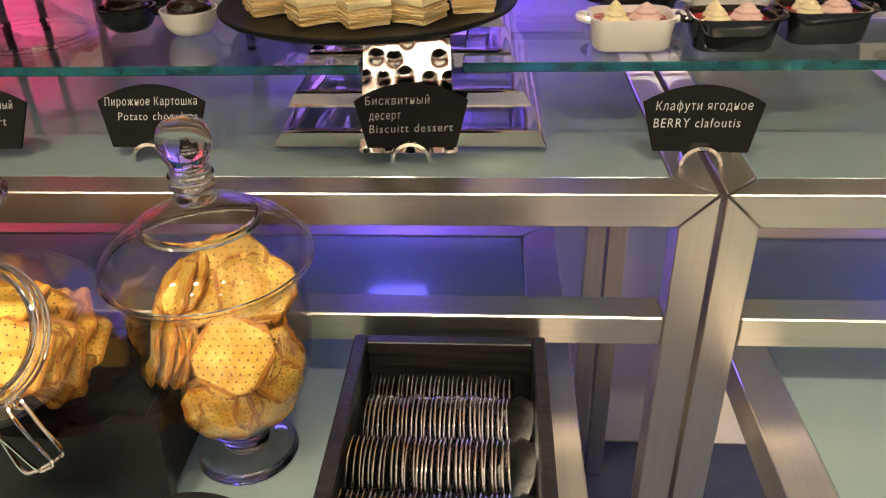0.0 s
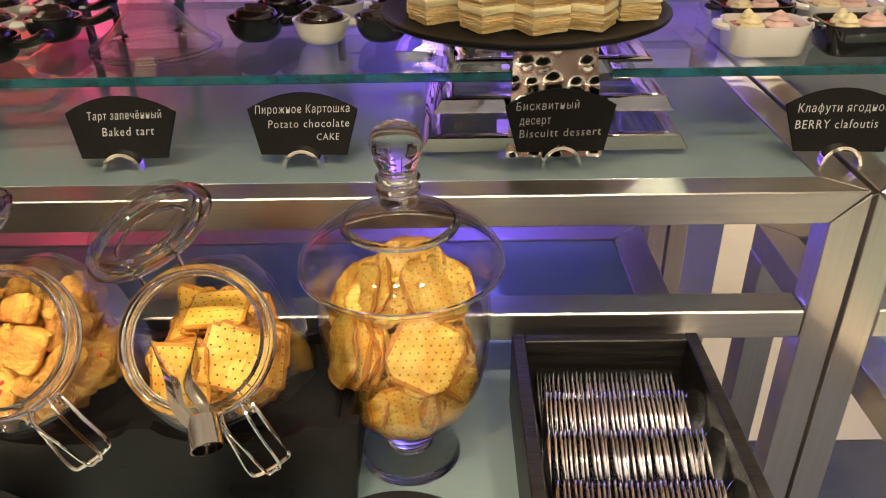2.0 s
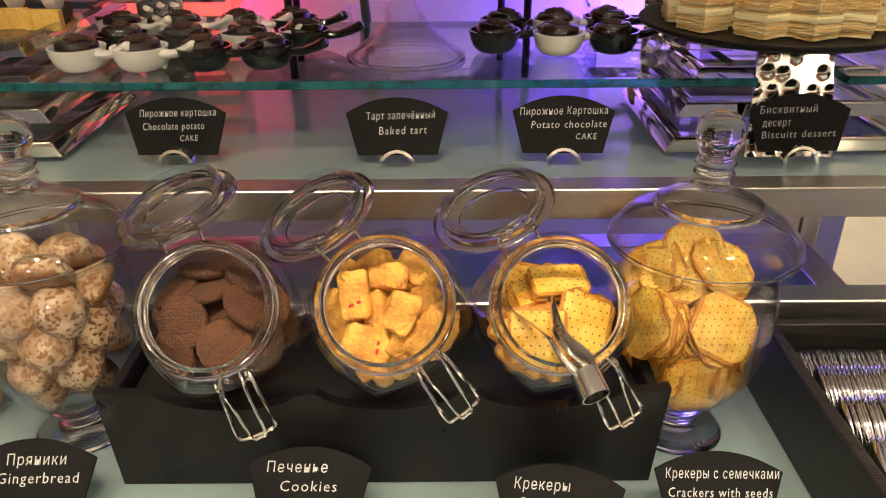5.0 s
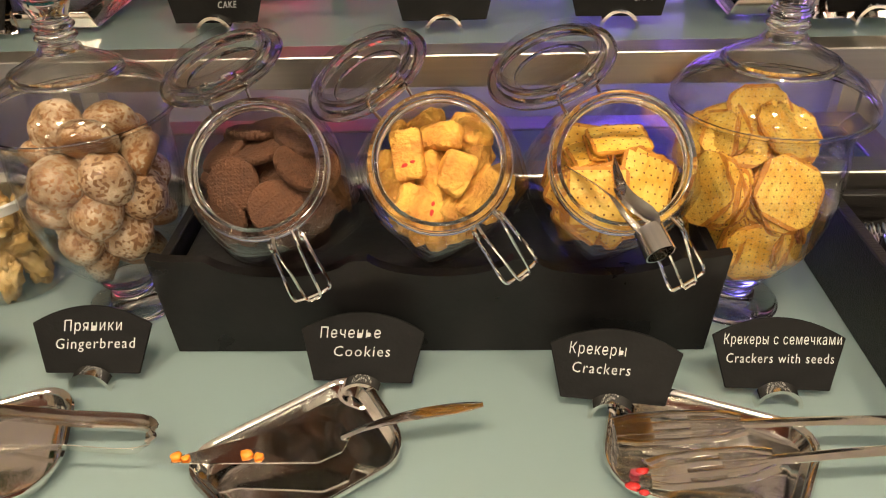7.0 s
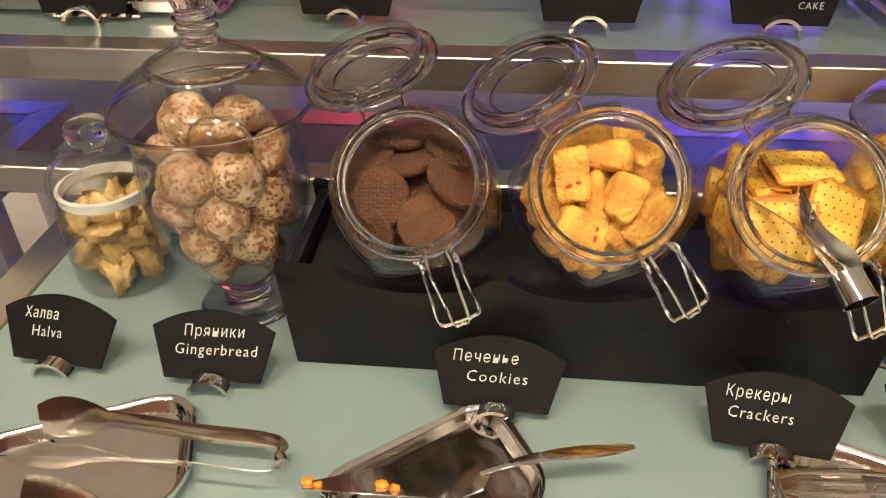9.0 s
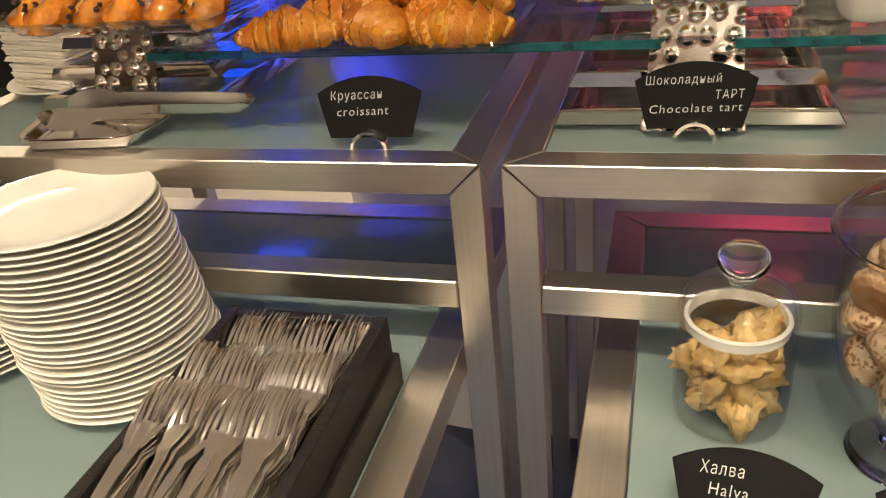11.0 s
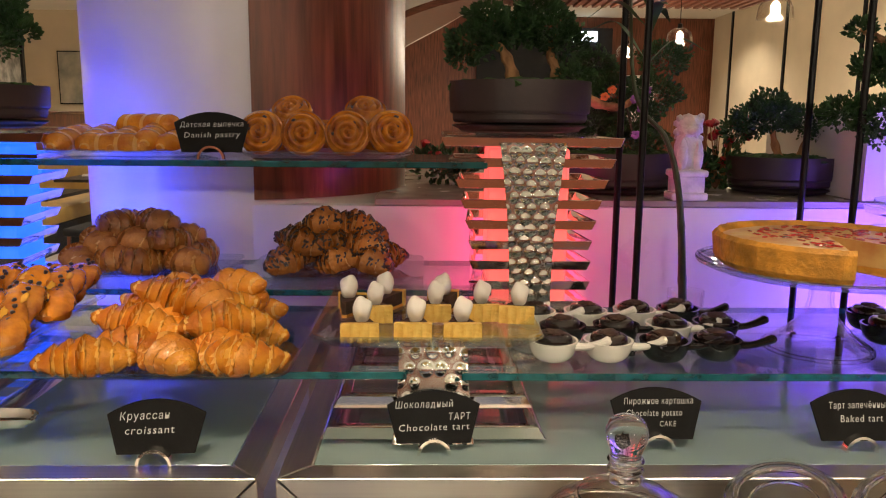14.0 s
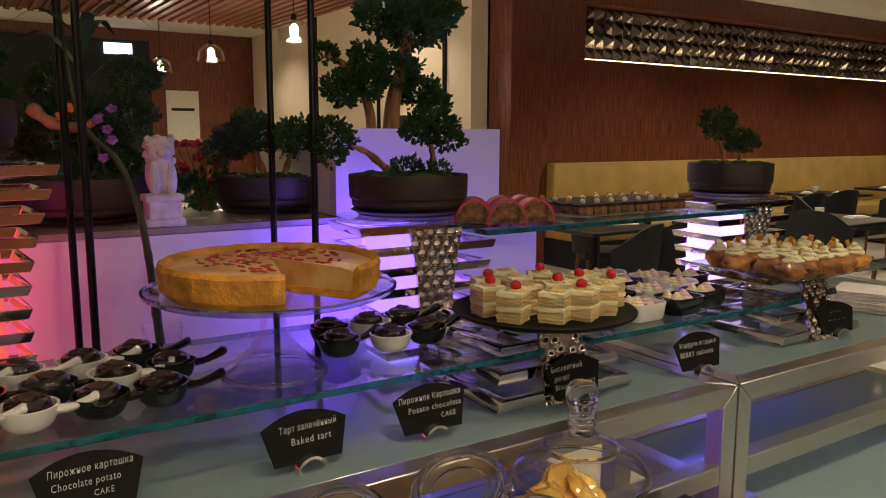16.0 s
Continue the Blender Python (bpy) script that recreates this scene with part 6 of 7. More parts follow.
# slate plate with biscuit squares
SZ = 1.172
sl = thing("slate_plate", "round black slate plate on a riser", "plate", pose(-0.125, 0.772, SZ))
part("disc", lathe(smooth2([(0.0, 0.0), (0.115, 0.0), (0.142, 0.006), (0.146, 0.010), (0.142, 0.0115), (0.115, 0.007), (0.0, 0.007)], 3), 64), SLATE, sl)
bs = thing("biscuit_square", "square of layered sponge and cream cake", "cake", group="biscuit dessert squares")
FLAKY = mat("flaky_cream_cake", (0.88, 0.74, 0.42), 0.65, 0, 0.2, 30, 0.8, 90, color2=(0.80, 0.50, 0.15), stretch=(1.2, 1.2, 9), per_object=0.08)
for k in range(8):
    w = 0.0188 + 0.0012 * (k % 2)
    bm = boxed(-w, w, -w, w, 0.0056 * k, 0.0056 * k + 0.0060)
    bmesh.ops.subdivide_edges(bm, edges=bm.edges[:], cuts=5, use_grid_fill=True)
    for v in bm.verts:
        v.co += Vector((1, 1, 0.35)) * 0.0016 * noise.noise(v.co * 260 + Vector((k * 3.1, 0, 0)))
    part("cream_layer" if k in (3, 7) else "flaky_layer", bm, CREAMF if k in (3, 7) else FLAKY, bs)
part("crumb_top", blob(0.013, 0.015, 0.004, 0.8, 3, 4, 3, at=(0.002, 0, 0.045)), FLAKY, bs, "cream and crumb topping")
cherry = None
spots, cher = [], []
rng = random.Random(23)
for x, y in [(-0.215, 0.735), (-0.165, 0.700), (-0.118, 0.690), (-0.070, 0.700), (-0.022, 0.735), (-0.222, 0.790), (-0.170, 0.765), (-0.118, 0.752), (-0.066, 0.768), (-0.020, 0.792), (-0.190, 0.842), (-0.136, 0.832), (-0.080, 0.838), (-0.120, 0.882)]:
    spots.append(pose(x, y, SZ + 0.0085, 0, 0, rng.uniform(-35, 35)))
pile([bs], spots)
for k in (0, 2, 4, 5, 7, 8, 10, 12):
    m = spots[k] @ pose(rng.uniform(-0.008, 0.008), rng.uniform(-0.008, 0.008), 0.053)
    if cherry is None:
        cherry = solo("cherry", blob(0.0085, 0.0085, 0.0078, 0.05, 1, 1, 3), CHERRY, "glossy red cocktail cherry on a cake", "cherry", m, "cherries on the squares")
    else:
        copy_thing(cherry, m)


# berry dishes
PINKCREAM = mat("pink_cream", (0.80, 0.56, 0.50), 0.5, 0, 0.08, 40)


def ramekin(material, label):
    t = thing("ramekin", label, "dish", group="berry dessert ramekins")
    secs = []
    for s, z in ((0.86, 0.001), (0.92, 0.004), (0.98, 0.026), (1.0, 0.030), (1.0, 0.033), (0.93, 0.033), (0.89, 0.028), (0.82, 0.008)):
        secs.append([(x * s, y * s, z) for x, y in rounded(0.086, 0.066, 0.017, 4)])
    part("body", loft(secs), material, t)
    for s in (-1, 1):
        part("ear", sweep(smooth_line([(s * 0.040, -0.014, 0.029), (s * 0.050, -0.010, 0.030), (s * 0.053, 0, 0.030), (s * 0.050, 0.010, 0.030), (s * 0.040, 0.014, 0.029)], 4), 0.0038, 8), material, t)
    bm = slab(rounded(0.074, 0.055, 0.015, 4), 0.009, 0.0265)
    part("filling", bm, BERRY, t, "red berry filling")
    for k, (x, y, r) in enumerate([(0.016, 0.004, 0.015), (-0.016, -0.008, 0.012), (-0.014, 0.015, 0.010)]):
        bm = lathe(smooth2([(0.0, 0.026), (r, 0.026), (r * 1.05, 0.029), (r * 0.78, 0.032), (r * 0.80, 0.034), (r * 0.5, 0.037), (r * 0.45, 0.039), (0.0, 0.043)], 2), 20)
        for v in bm.verts:
            a = math.atan2(v.co.y, v.co.x)
            f = 1 + 0.10 * math.sin(a * 6 + v.co.z * 260)
            v.co.x, v.co.y = v.co.x * f + x, v.co.y * f + y
        part("cream_rosette", bm, PINKCREAM if k == 0 else CREAMF, t, "piped pale cream")
    return t


rw, rb = ramekin(PORCELAIN, "white ramekin of berry dessert with piped cream"), ramekin(BLACKGLAZE, "black ramekin of berry dessert with piped cream")
firsts = {"w": True, "b": True}
for x, y, col, yaw in [(0.138, 0.812, "w", 0), (0.238, 0.808, "b", 0), (0.336, 0.832, "b", 4), (0.155, 0.900, "b", 3), (0.255, 0.895, "w", 0), (0.350, 0.912, "w", 0), (0.165, 0.985, "w", 0), (0.265, 0.985, "b", 0), (0.362, 0.995, "w", 2), (0.445, 0.960, "b", 3), (0.20, 1.06, "w", 2), (0.30, 1.065, "w", 0)]:
    m = pose(x, y, SH + 0.0005, 0, 0, yaw)
    src = rw if col == "w" else rb
    if firsts[col]:
        firsts[col] = False
        src.matrix_basis = m
    else:
        copy_thing(src, m)

# cakes on the right
glass_plate(0.455, 0.80, 0.70, 0.97, 1.165, "clear glass plate of cream-topped nut cakes", 0.012)
nc = thing("cream_cake", "brown nut cake with whipped cream and orange peel", "cake", group="cream cakes on the plate")
part("body", blob(0.030, 0.026, 0.022, 0.5, 2.4, 2, 3, at=(0, 0, 0.016)), PASTRY, nc)
bm = bmesh.new()
for q in range(3):
    blob(0.021 * (1 - 0.27 * q), 0.020 * (1 - 0.27 * q), 0.007, 0.35, 3, q, 2, bm, (0.004, 0, 0.036 + 0.007 * q))
part("cream", bm, CREAMF, nc, "whipped cream")
part("peel", boxed(-0.006, 0.006, -0.0015, 0.0015, 0.050, 0.064, 0.001), CUSTARD, nc, "orange peel strip", m=pose(0, 0, 0, 12, 14, 20))
pile([nc], [pose(0.49 + 0.058 * i + 0.02 * (j % 2), 0.745 + 0.062 * j, 1.172, 0, 0, 40 * i + 70 * j) for i in range(5) for j in range(4) if not (i == 4 and j == 3)])
ro = thing("roulade_slice", "slice of nut roulade coated in pink icing", "cake", group="pink roulade slices")
arc = [(0.034 * math.cos(radians(a)), 0.004 + 0.040 * math.sin(radians(a))) for a in range(0, 181, 12)]
part("icing", slab([(0.038, 0.0)] + [(x * 1.12, z * 1.1) for x, z in arc] + [(-0.038, 0.0)] + [(-0.0335, 0.0)] + arc[::-1] + [(0.0335, 0.0)], -0.016, 0.016), PINK, ro, "pink icing", m=pose(0, 0, 0, 90))
part("filling", slab([(x * 0.97, z * 0.98 + 0.001) for x, z in arc], -0.017, 0.017), NUTTY, ro, "nut filling", m=pose(0, 0, 0, 90))
pile([ro], [pose(-0.085, 1.03, 1.287, 0, 0, -20), pose(-0.028, 1.00, 1.287, 0, 0, -24), pose(0.035, 0.995, 1.287, 0, 0, -18), pose(-0.05, 1.075, 1.287, 0, 0, -30), pose(0.01, 1.065, 1.287, 0, 0, -22), pose(0.06, 1.06, 1.287, 0, 0, -20)])
glass_plate(0.14, 0.52, 0.985, 1.20, 1.285, "clear glass plate of chocolate petits fours", 0.008)
pf = thing("petit_four", "small layered chocolate square with a sugar ball", "cake", group="chocolate petits fours")
part("sponge", boxed(-0.018, 0.018, -0.018, 0.018, 0, 0.016, 0.0015), NUTTY, pf)
part("glaze", boxed(-0.0182, 0.0182, -0.0182, 0.0182, 0.0165, 0.022, 0.0015), CHOC, pf, "dark chocolate glaze")
part("ball", blob(0.006, 0.006, 0.0055, 0.1, 1, 1, 2, at=(0.003, -0.002, 0.027)), MERINGUE, pf, "white sugar ball")
pf2 = copy_thing(pf, pose(0, 0, 0))
for o in pf2.children:
    if o.name.startswith("ball"):
        o.data = o.data.copy()
        o.data.materials[0] = CUSTARD
pile([pf, pf2], [pose(0.175 + 0.040 * i, 1.015 + 0.042 * j, 1.293, 0, 0, (i * 3 + j * 5) % 7 - 3) for i in range(8) for j in range(4)])


# ---- plants ----
def crown(clumps, n, size, seed):
    """Many small sprigs gathered in uneven clumps."""
    rng = random.Random(seed)
    bm = bmesh.new()
    for cx_, cy_, cz_, r in clumps:
        for k in range(int(n * (r / 0.05) ** 2)):
            d = Vector((rng.gauss(0, 1), rng.gauss(0, 1), rng.gauss(0, 0.75))).normalized()
            rad = r * (0.45 + 0.6 * rng.random() ** 0.5) * (1 + 0.35 * noise.noise(d * 2.2 + Vector((cx_ * 40, cy_ * 40, seed))))
            p = Vector((cx_, cy_, cz_)) + Vector((d.x * rad, d.y * rad, d.z * rad * 0.72))
            out = (d + Vector((0, 0, 0.35)) + Vector((rng.uniform(-0.5, 0.5), rng.uniform(-0.5, 0.5), rng.uniform(-0.3, 0.5)))).normalized()
            side = out.cross(Vector((rng.uniform(-1, 1), rng.uniform(-1, 1), rng.uniform(-1, 1)))).normalized()
            s = size * rng.uniform(0.6, 1.3)
            up = side.cross(out)
            a = [bm.verts.new(p), bm.verts.new(p + out * s * 0.5 + side * s * 0.28), bm.verts.new(p + out * s), bm.verts.new(p + out * s * 0.5 - side * s * 0.28 + up * s * 0.12)]
            bm.faces.new(a)
            b2 = [bm.verts.new(p + out * s * 0.2), bm.verts.new(p + out * s * 0.55 + up * s * 0.26), bm.verts.new(p + out * s * 0.9), bm.verts.new(p + out * s * 0.55 - up * s * 0.26)]
            bm.faces.new(b2)
    return bm


def bonsai(x, y, z, w, h, limbs, clumps, label, pot_label="", n=760, size=0.0115, seed=1, yaw=0.0, d=None):
    """A shallow clay pot with moss, trunks and leaf clumps, all in one thing."""
    t = thing("bonsai", label, "plant", pose(x, y, z, 0, 0, yaw), "potted bonsai trees")
    d = d or w
    prof = smooth2([(0.0, 0.014), (0.40, 0.014), (0.47, 0.018), (0.475, 0.030), (0.495, 0.035), (0.50, h), (0.492, h + 0.002), (0.47, h), (0.46, h - 0.012), (0.0, h - 0.014)], 3)
    bm = lathe(prof, 56)
    bm.transform(Matrix.Diagonal((w, d, 1, 1)))
    part("pot", bm, POT, t, "dark aubergine clay pot")
    bm = lathe(smooth2([(0.0, 0.0), (0.38, 0.0), (0.43, 0.004), (0.455, 0.012), (0.0, 0.0135)], 3), 56)
    bm.transform(Matrix.Diagonal((w, d, 1, 1)))
    part("saucer", bm, POT, t, "dark clay saucer")
    bm = bmesh.new()
    rng = random.Random(seed)
    for k in range(26):
        a, r = rng.uniform(0, 6.28), 0.40 * math.sqrt(rng.random())
        blob(w * 0.10, d * 0.10, 0.012, 0.5, 3, k, 2, bm, (r * w * math.cos(a), r * d * math.sin(a), h - 0.004))
    part("moss", bm, MOSS, t, "green moss")
    for pts, r0 in limbs:
        line = smooth_line(pts, 5)
        m = len(line)
        part("trunk", sweep(line, [r0 * (1 - 0.65 * k / m) * (1 + 0.18 * math.sin(k * 1.7)) for k in range(m)], 10), BARK, t, "brown bent trunk")
    part("crown", crown(clumps, n, size, seed), LEAF, t, "dense dark green sprigs", smooth=False)
    return t


bonsai(-1.86, 1.16, 1.418, 0.232, 0.066, [([(0.0, 0, 0.05), (-0.018, 0, 0.085), (0.012, 0.01, 0.125), (0.022, 0, 0.165), (0.01, 0, 0.21)], 0.014), ([(0.0, 0, 0.08), (-0.02, 0, 0.10), (-0.035, 0, 0.12)], 0.006)],
       [(0.02, 0, 0.20, 0.050), (0.055, 0, 0.175, 0.040), (-0.015, 0.01, 0.235, 0.045), (-0.04, 0, 0.115, 0.030), (0.04, 0.01, 0.135, 0.026), (0.06, 0, 0.215, 0.036), (0.0, 0, 0.26, 0.045), (0.03, 0, 0.29, 0.04), (0.085, 0, 0.16, 0.026)],
       "bent bonsai in a dark pot on a blue-lit tower", seed=1)
bonsai(-0.935, 1.175, 1.418, 0.244, 0.080, [([(-0.01, 0, 0.06), (-0.015, 0, 0.10), (-0.03, 0, 0.135), (-0.05, 0, 0.15)], 0.014), ([(0.055, 0, 0.06), (0.062, 0, 0.10), (0.05, 0, 0.135), (0.055, 0, 0.165)], 0.012)],
       [(-0.085, 0, 0.150, 0.040), (-0.045, 0, 0.170, 0.042), (0.0, 0.01, 0.178, 0.040), (0.045, 0, 0.175, 0.046), (0.075, 0, 0.150, 0.036), (-0.10, 0, 0.125, 0.024), (0.03, 0, 0.205, 0.036), (0.09, -0.02, 0.095, 0.026), (-0.06, 0, 0.195, 0.030)],
       "two-trunked bonsai in a dark pot on a red-lit tower", seed=2)
bonsai(-0.170, 1.12, 1.305, 0.226, 0.072, [([(0.0, 0, 0.06), (-0.045, 0, 0.085), (-0.085, 0, 0.115), (-0.12, 0, 0.13)], 0.010), ([(0.045, 0, 0.06), (0.055, 0, 0.10), (0.05, 0, 0.13)], 0.010)],
       [(0.055, 0, 0.165, 0.045), (0.09, 0, 0.140, 0.028), (0.02, 0, 0.155, 0.030), (-0.02, -0.03, 0.085, 0.028), (0.04, -0.04, 0.08, 0.022), (-0.155, 0.02, 0.145, 0.045), (-0.20, 0.04, 0.150, 0.038), (-0.16, 0.0, 0.115, 0.026)],
       "spreading bonsai in a dark pot on a violet-lit tower", seed=3)
bonsai(0.745, 1.09, 1.305, 0.205, 0.078, [([(-0.02, 0, 0.07), (-0.035, 0, 0.11), (-0.055, 0, 0.15)], 0.008), ([(0.03, 0, 0.07), (0.035, 0, 0.10), (0.04, 0, 0.12)], 0.007)],
       [(-0.06, 0, 0.185, 0.036), (-0.03, 0, 0.175, 0.024), (-0.07, 0, 0.155, 0.022), (0.035, 0, 0.140, 0.032), (0.065, 0, 0.13, 0.024), (0.01, 0, 0.125, 0.020)],
       "small two-crowned bonsai in a dark pot on a tower", seed=4)
glass_round = lathe([(0.0, 0.0), (0.135, 0.0), (0.136, 0.004), (0.135, 0.008), (0.0, 0.008)], 56)
gr = solo("glass_disc", glass_round, SHEET, "round clear glass disc under a bonsai pot", "plate", pose(-0.17, 1.12, 1.2955), "glass discs under pots")
copy_thing(gr, pose(-1.86, 1.16, 1.4095))
copy_thing(gr, pose(-0.935, 1.175, 1.4095))
copy_thing(gr, pose(0.745, 1.09, 1.2955))
bonsai(-0.675, 1.60, 1.277, 0.30, 0.085, [([(0, 0, 0.06), (0.02, 0, 0.12), (-0.01, 0, 0.18)], 0.014), ([(-0.085, -0.06, 0.225), (-0.05, -0.09, 0.195), (0.0, -0.10, 0.190), (0.035, -0.09, 0.215)], 0.013)],
       [(-0.10, 0, 0.20, 0.05), (0.10, 0, 0.22, 0.055), (-0.04, 0.02, 0.28, 0.05), (0.12, 0.02, 0.30, 0.05), (0.03, -0.05, 0.12, 0.05), (-0.05, 0, 0.16, 0.06), (0.05, 0, 0.17, 0.06), (0.0, 0, 0.22, 0.06), (-0.08, 0, 0.12, 0.04), (0.09, 0, 0.12, 0.04)], "dark leafy plant in a wide clay pot on the counter", seed=5)
bonsai(-0.270, 1.60, 1.277, 0.245, 0.078, [([(0.0, 0, 0.06), (-0.02, 0, 0.11), (-0.03, 0, 0.15)], 0.012), ([(0.03, 0, 0.06), (0.05, 0, 0.11), (0.06, 0, 0.14)], 0.010)],
       [(-0.07, 0, 0.165, 0.050), (-0.02, 0, 0.175, 0.048), (0.05, 0, 0.165, 0.045), (0.09, 0, 0.14, 0.034), (-0.11, 0, 0.14, 0.034), (-0.04, 0, 0.205, 0.036)], "bonsai with a flat crown in a clay pot on the counter", seed=6)
# tree in the tall planter
pt = thing("planter_tree", "tall dark bonsai tree growing in the white planter", "tree", pose(0.03, 1.55, 1.44))
for pts, r0 in [([(0.0, 0, 0.0), (0.01, 0, 0.10), (0.04, 0, 0.20), (0.05, 0, 0.36)], 0.022), ([(-0.05, 0, 0.0), (-0.06, 0, 0.08), (-0.10, 0, 0.16), (-0.17, 0, 0.20)], 0.014)]:
    line = smooth_line(pts, 5)
    part("trunk", sweep(line, [r0 * (1 - 0.5 * k / len(line)) for k in range(len(line))], 10), BARK, pt)
part("crown", crown([(-0.08, 0, 0.14, 0.060), (-0.13, 0, 0.12, 0.045), (0.02, 0, 0.17, 0.055), (0.09, 0, 0.12, 0.050), (0.13, 0, 0.09, 0.036), (0.06, 0, 0.28, 0.075), (0.12, 0, 0.30, 0.055), (-0.02, 0, 0.30, 0.060), (0.05, 0, 0.38, 0.07), (-0.06, 0, 0.20, 0.04), (0.17, 0, 0.33, 0.035), (-0.17, 0, 0.20, 0.026)], 700, 0.015, 7), LEAF, pt, smooth=False)
bm = bmesh.new()
for k in range(30):
    blob(0.035, 0.035, 0.014, 0.5, 3, k, 2, bm, (0.02 + RNG.uniform(-0.17, 0.17), 1.60 + RNG.uniform(-0.16, 0.2), 1.452))
setting("planter_moss", bm, MOSS, "green moss filling the white planter", "moss")

# lion statue, bamboo in a glass and red flowers on the counter
bm = bmesh.new()
box(bm, -0.037, 0.037, -0.03, 0.03, 0.0, 0.016, 0.003)
box(bm, -0.031, 0.031, -0.025, 0.025, 0.014, 0.050, 0.003)
box(bm, -0.036, 0.036, -0.029, 0.029, 0.048, 0.062, 0.003)
blob(0.027, 0.024, 0.050, 0.15, 2, 1, 3, bm, (0, 0.004, 0.100))
blob(0.011, 0.012, 0.036, 0.1, 2, 2, 2, bm, (-0.016, -0.014, 0.090))
blob(0.011, 0.012, 0.036, 0.1, 2, 3, 2, bm, (0.016, -0.014, 0.090))
blob(0.026, 0.024, 0.026, 0.3, 4, 4, 3, bm, (0, -0.002, 0.148))
blob(0.014, 0.010, 0.010, 0.1, 2, 5, 2, bm, (0, -0.024, 0.142))
for k in range(14):
    a = k * 2.399
    blob(0.009, 0.009, 0.009, 0.1, 2, k, 1, bm, (0.024 * math.cos(a), 0.006 + 0.012 * math.sin(a), 0.125 + 0.0034 * k))
solo("lion_statue", bm, mat("white_stone", (0.72, 0.70, 0.68), 0.6, 0, 0.15, 40, 0.3, 160), "carved white stone guardian lion on a plinth", "statue", pose(-0.558, 1.402, 1.277))
BAMBOO = mat("bamboo_stem", (0.035, 0.05, 0.022), 0.4, 0, 0.4, 20, 0.1, 60)
bv = thing("bamboo_vase", "tall bamboo stem in a clear drinking glass", "vase", pose(-0.615, 1.20, TOP))
part("glass", lathe([(0.0, 0.001), (0.030, 0.001), (0.034, 0.10), (0.032, 0.10), (0.028, 0.006), (0.0, 0.006)], 32), JAR, bv, "clear drinking glass")
line = [(0.0, 0, 0.02), (-0.008, 0, 0.12), (-0.016, 0, 0.22), (-0.030, 0, 0.31), (-0.055, 0, 0.38), (-0.11, 0.01, 0.46), (-0.13, 0.01, 0.68)]
lp = smooth_line(line, 8)
part("stem", sweep(lp, [0.0085 * (1 - 0.7 * k / len(lp)) * (1.14 if k % 8 == 0 else 1) for k in range(len(lp))], 10), BAMBOO, bv, "jointed green stem")
for k in range(11):
    z0_ = 0.50 + 0.018 * k
    a = k * 2.4
    e = Vector((-0.10 + 0.11 * math.cos(a), 0.10 * math.sin(a), z0_ + 0.03 + 0.03 * math.sin(k)))
    s = Vector((-0.10, 0, z0_))
    mid = (s + e) / 2 + Vector((0, 0, 0.035))
    part("leaf", strip(smooth_line([s, mid, e], 5), [0.003, 0.008, 0.014, 0.018, 0.020, 0.020, 0.018, 0.014, 0.009, 0.005, 0.002], 0.0004), LEAF, bv)
RED = mat("red_petal", (0.42, 0.012, 0.018), 0.45, 0, 0.3, 40, 0.1, 60)
for x, y, s, hgt in [(-0.40, 1.66, 3, 0.17), (-1.02, 1.72, 4, 0.12)]:
    f = thing("red_flowers", "bunch of red blossoms and dark twigs on the counter", "flowers", pose(x, y, 1.277))
    bm = bmesh.new()
    bmt = bmesh.new()
    rng = random.Random(s)
    for k in range(26):
        e = Vector((rng.uniform(-0.09, 0.09), rng.uniform(-0.04, 0.04), rng.uniform(0.35, 1.0) * hgt))
        blob(0.011, 0.011, 0.009, 0.5, 3, k, 2, bm, tuple(e))
        sweep([(0, 0, 0.0), (e.x * 0.5, e.y * 0.5, e.z * 0.6), tuple(e)], 0.0016, 5, bmt)
    part("blossom", bm, RED, f, "red blossoms")
    part("twig", bmt, BARK, f)
    part("leaf", crown([(0, 0, 0.05, 0.06), (0.05, 0, 0.04, 0.05), (-0.06, 0, 0.05, 0.05)], 120, 0.022, s), LEAF, f, smooth=False)

ORCHID = mat("purple_petal", (0.30, 0.12, 0.42), 0.45, 0, 0.3, 40, 0.1, 60)
ORANGE_PETAL = mat("orange_petal", (0.70, 0.20, 0.05), 0.45, 0, 0.3, 40, 0.1, 60)
of = thing("orchid_spray", "thin stem with purple and orange blossoms", "flowers", pose(-0.655, 1.50, 1.277))
part("stem", sweep(smooth_line([(0, 0, 0), (0.012, 0, 0.08), (0.0, 0, 0.16), (-0.03, 0, 0.235)], 5), 0.0025, 6), BAMBOO, of)
for k, (x, z) in enumerate([(0.020, 0.185), (0.028, 0.165), (0.004, 0.205), (0.030, 0.225), (-0.045, 0.225), (-0.060, 0.210), (0.010, 0.130)]):
    bm = bmesh.new()
    for q in range(5):
        a = q * 2 * math.pi / 5 + k
        blob(0.006, 0.002, 0.0045, 0.2, 2, q, 1, bm, (x + 0.0055 * math.cos(a), -0.01 - 0.002 * (q % 2), z + 0.0055 * math.sin(a)))
    part("blossom", bm, ORANGE_PETAL if k in (4, 5) else ORCHID, of)

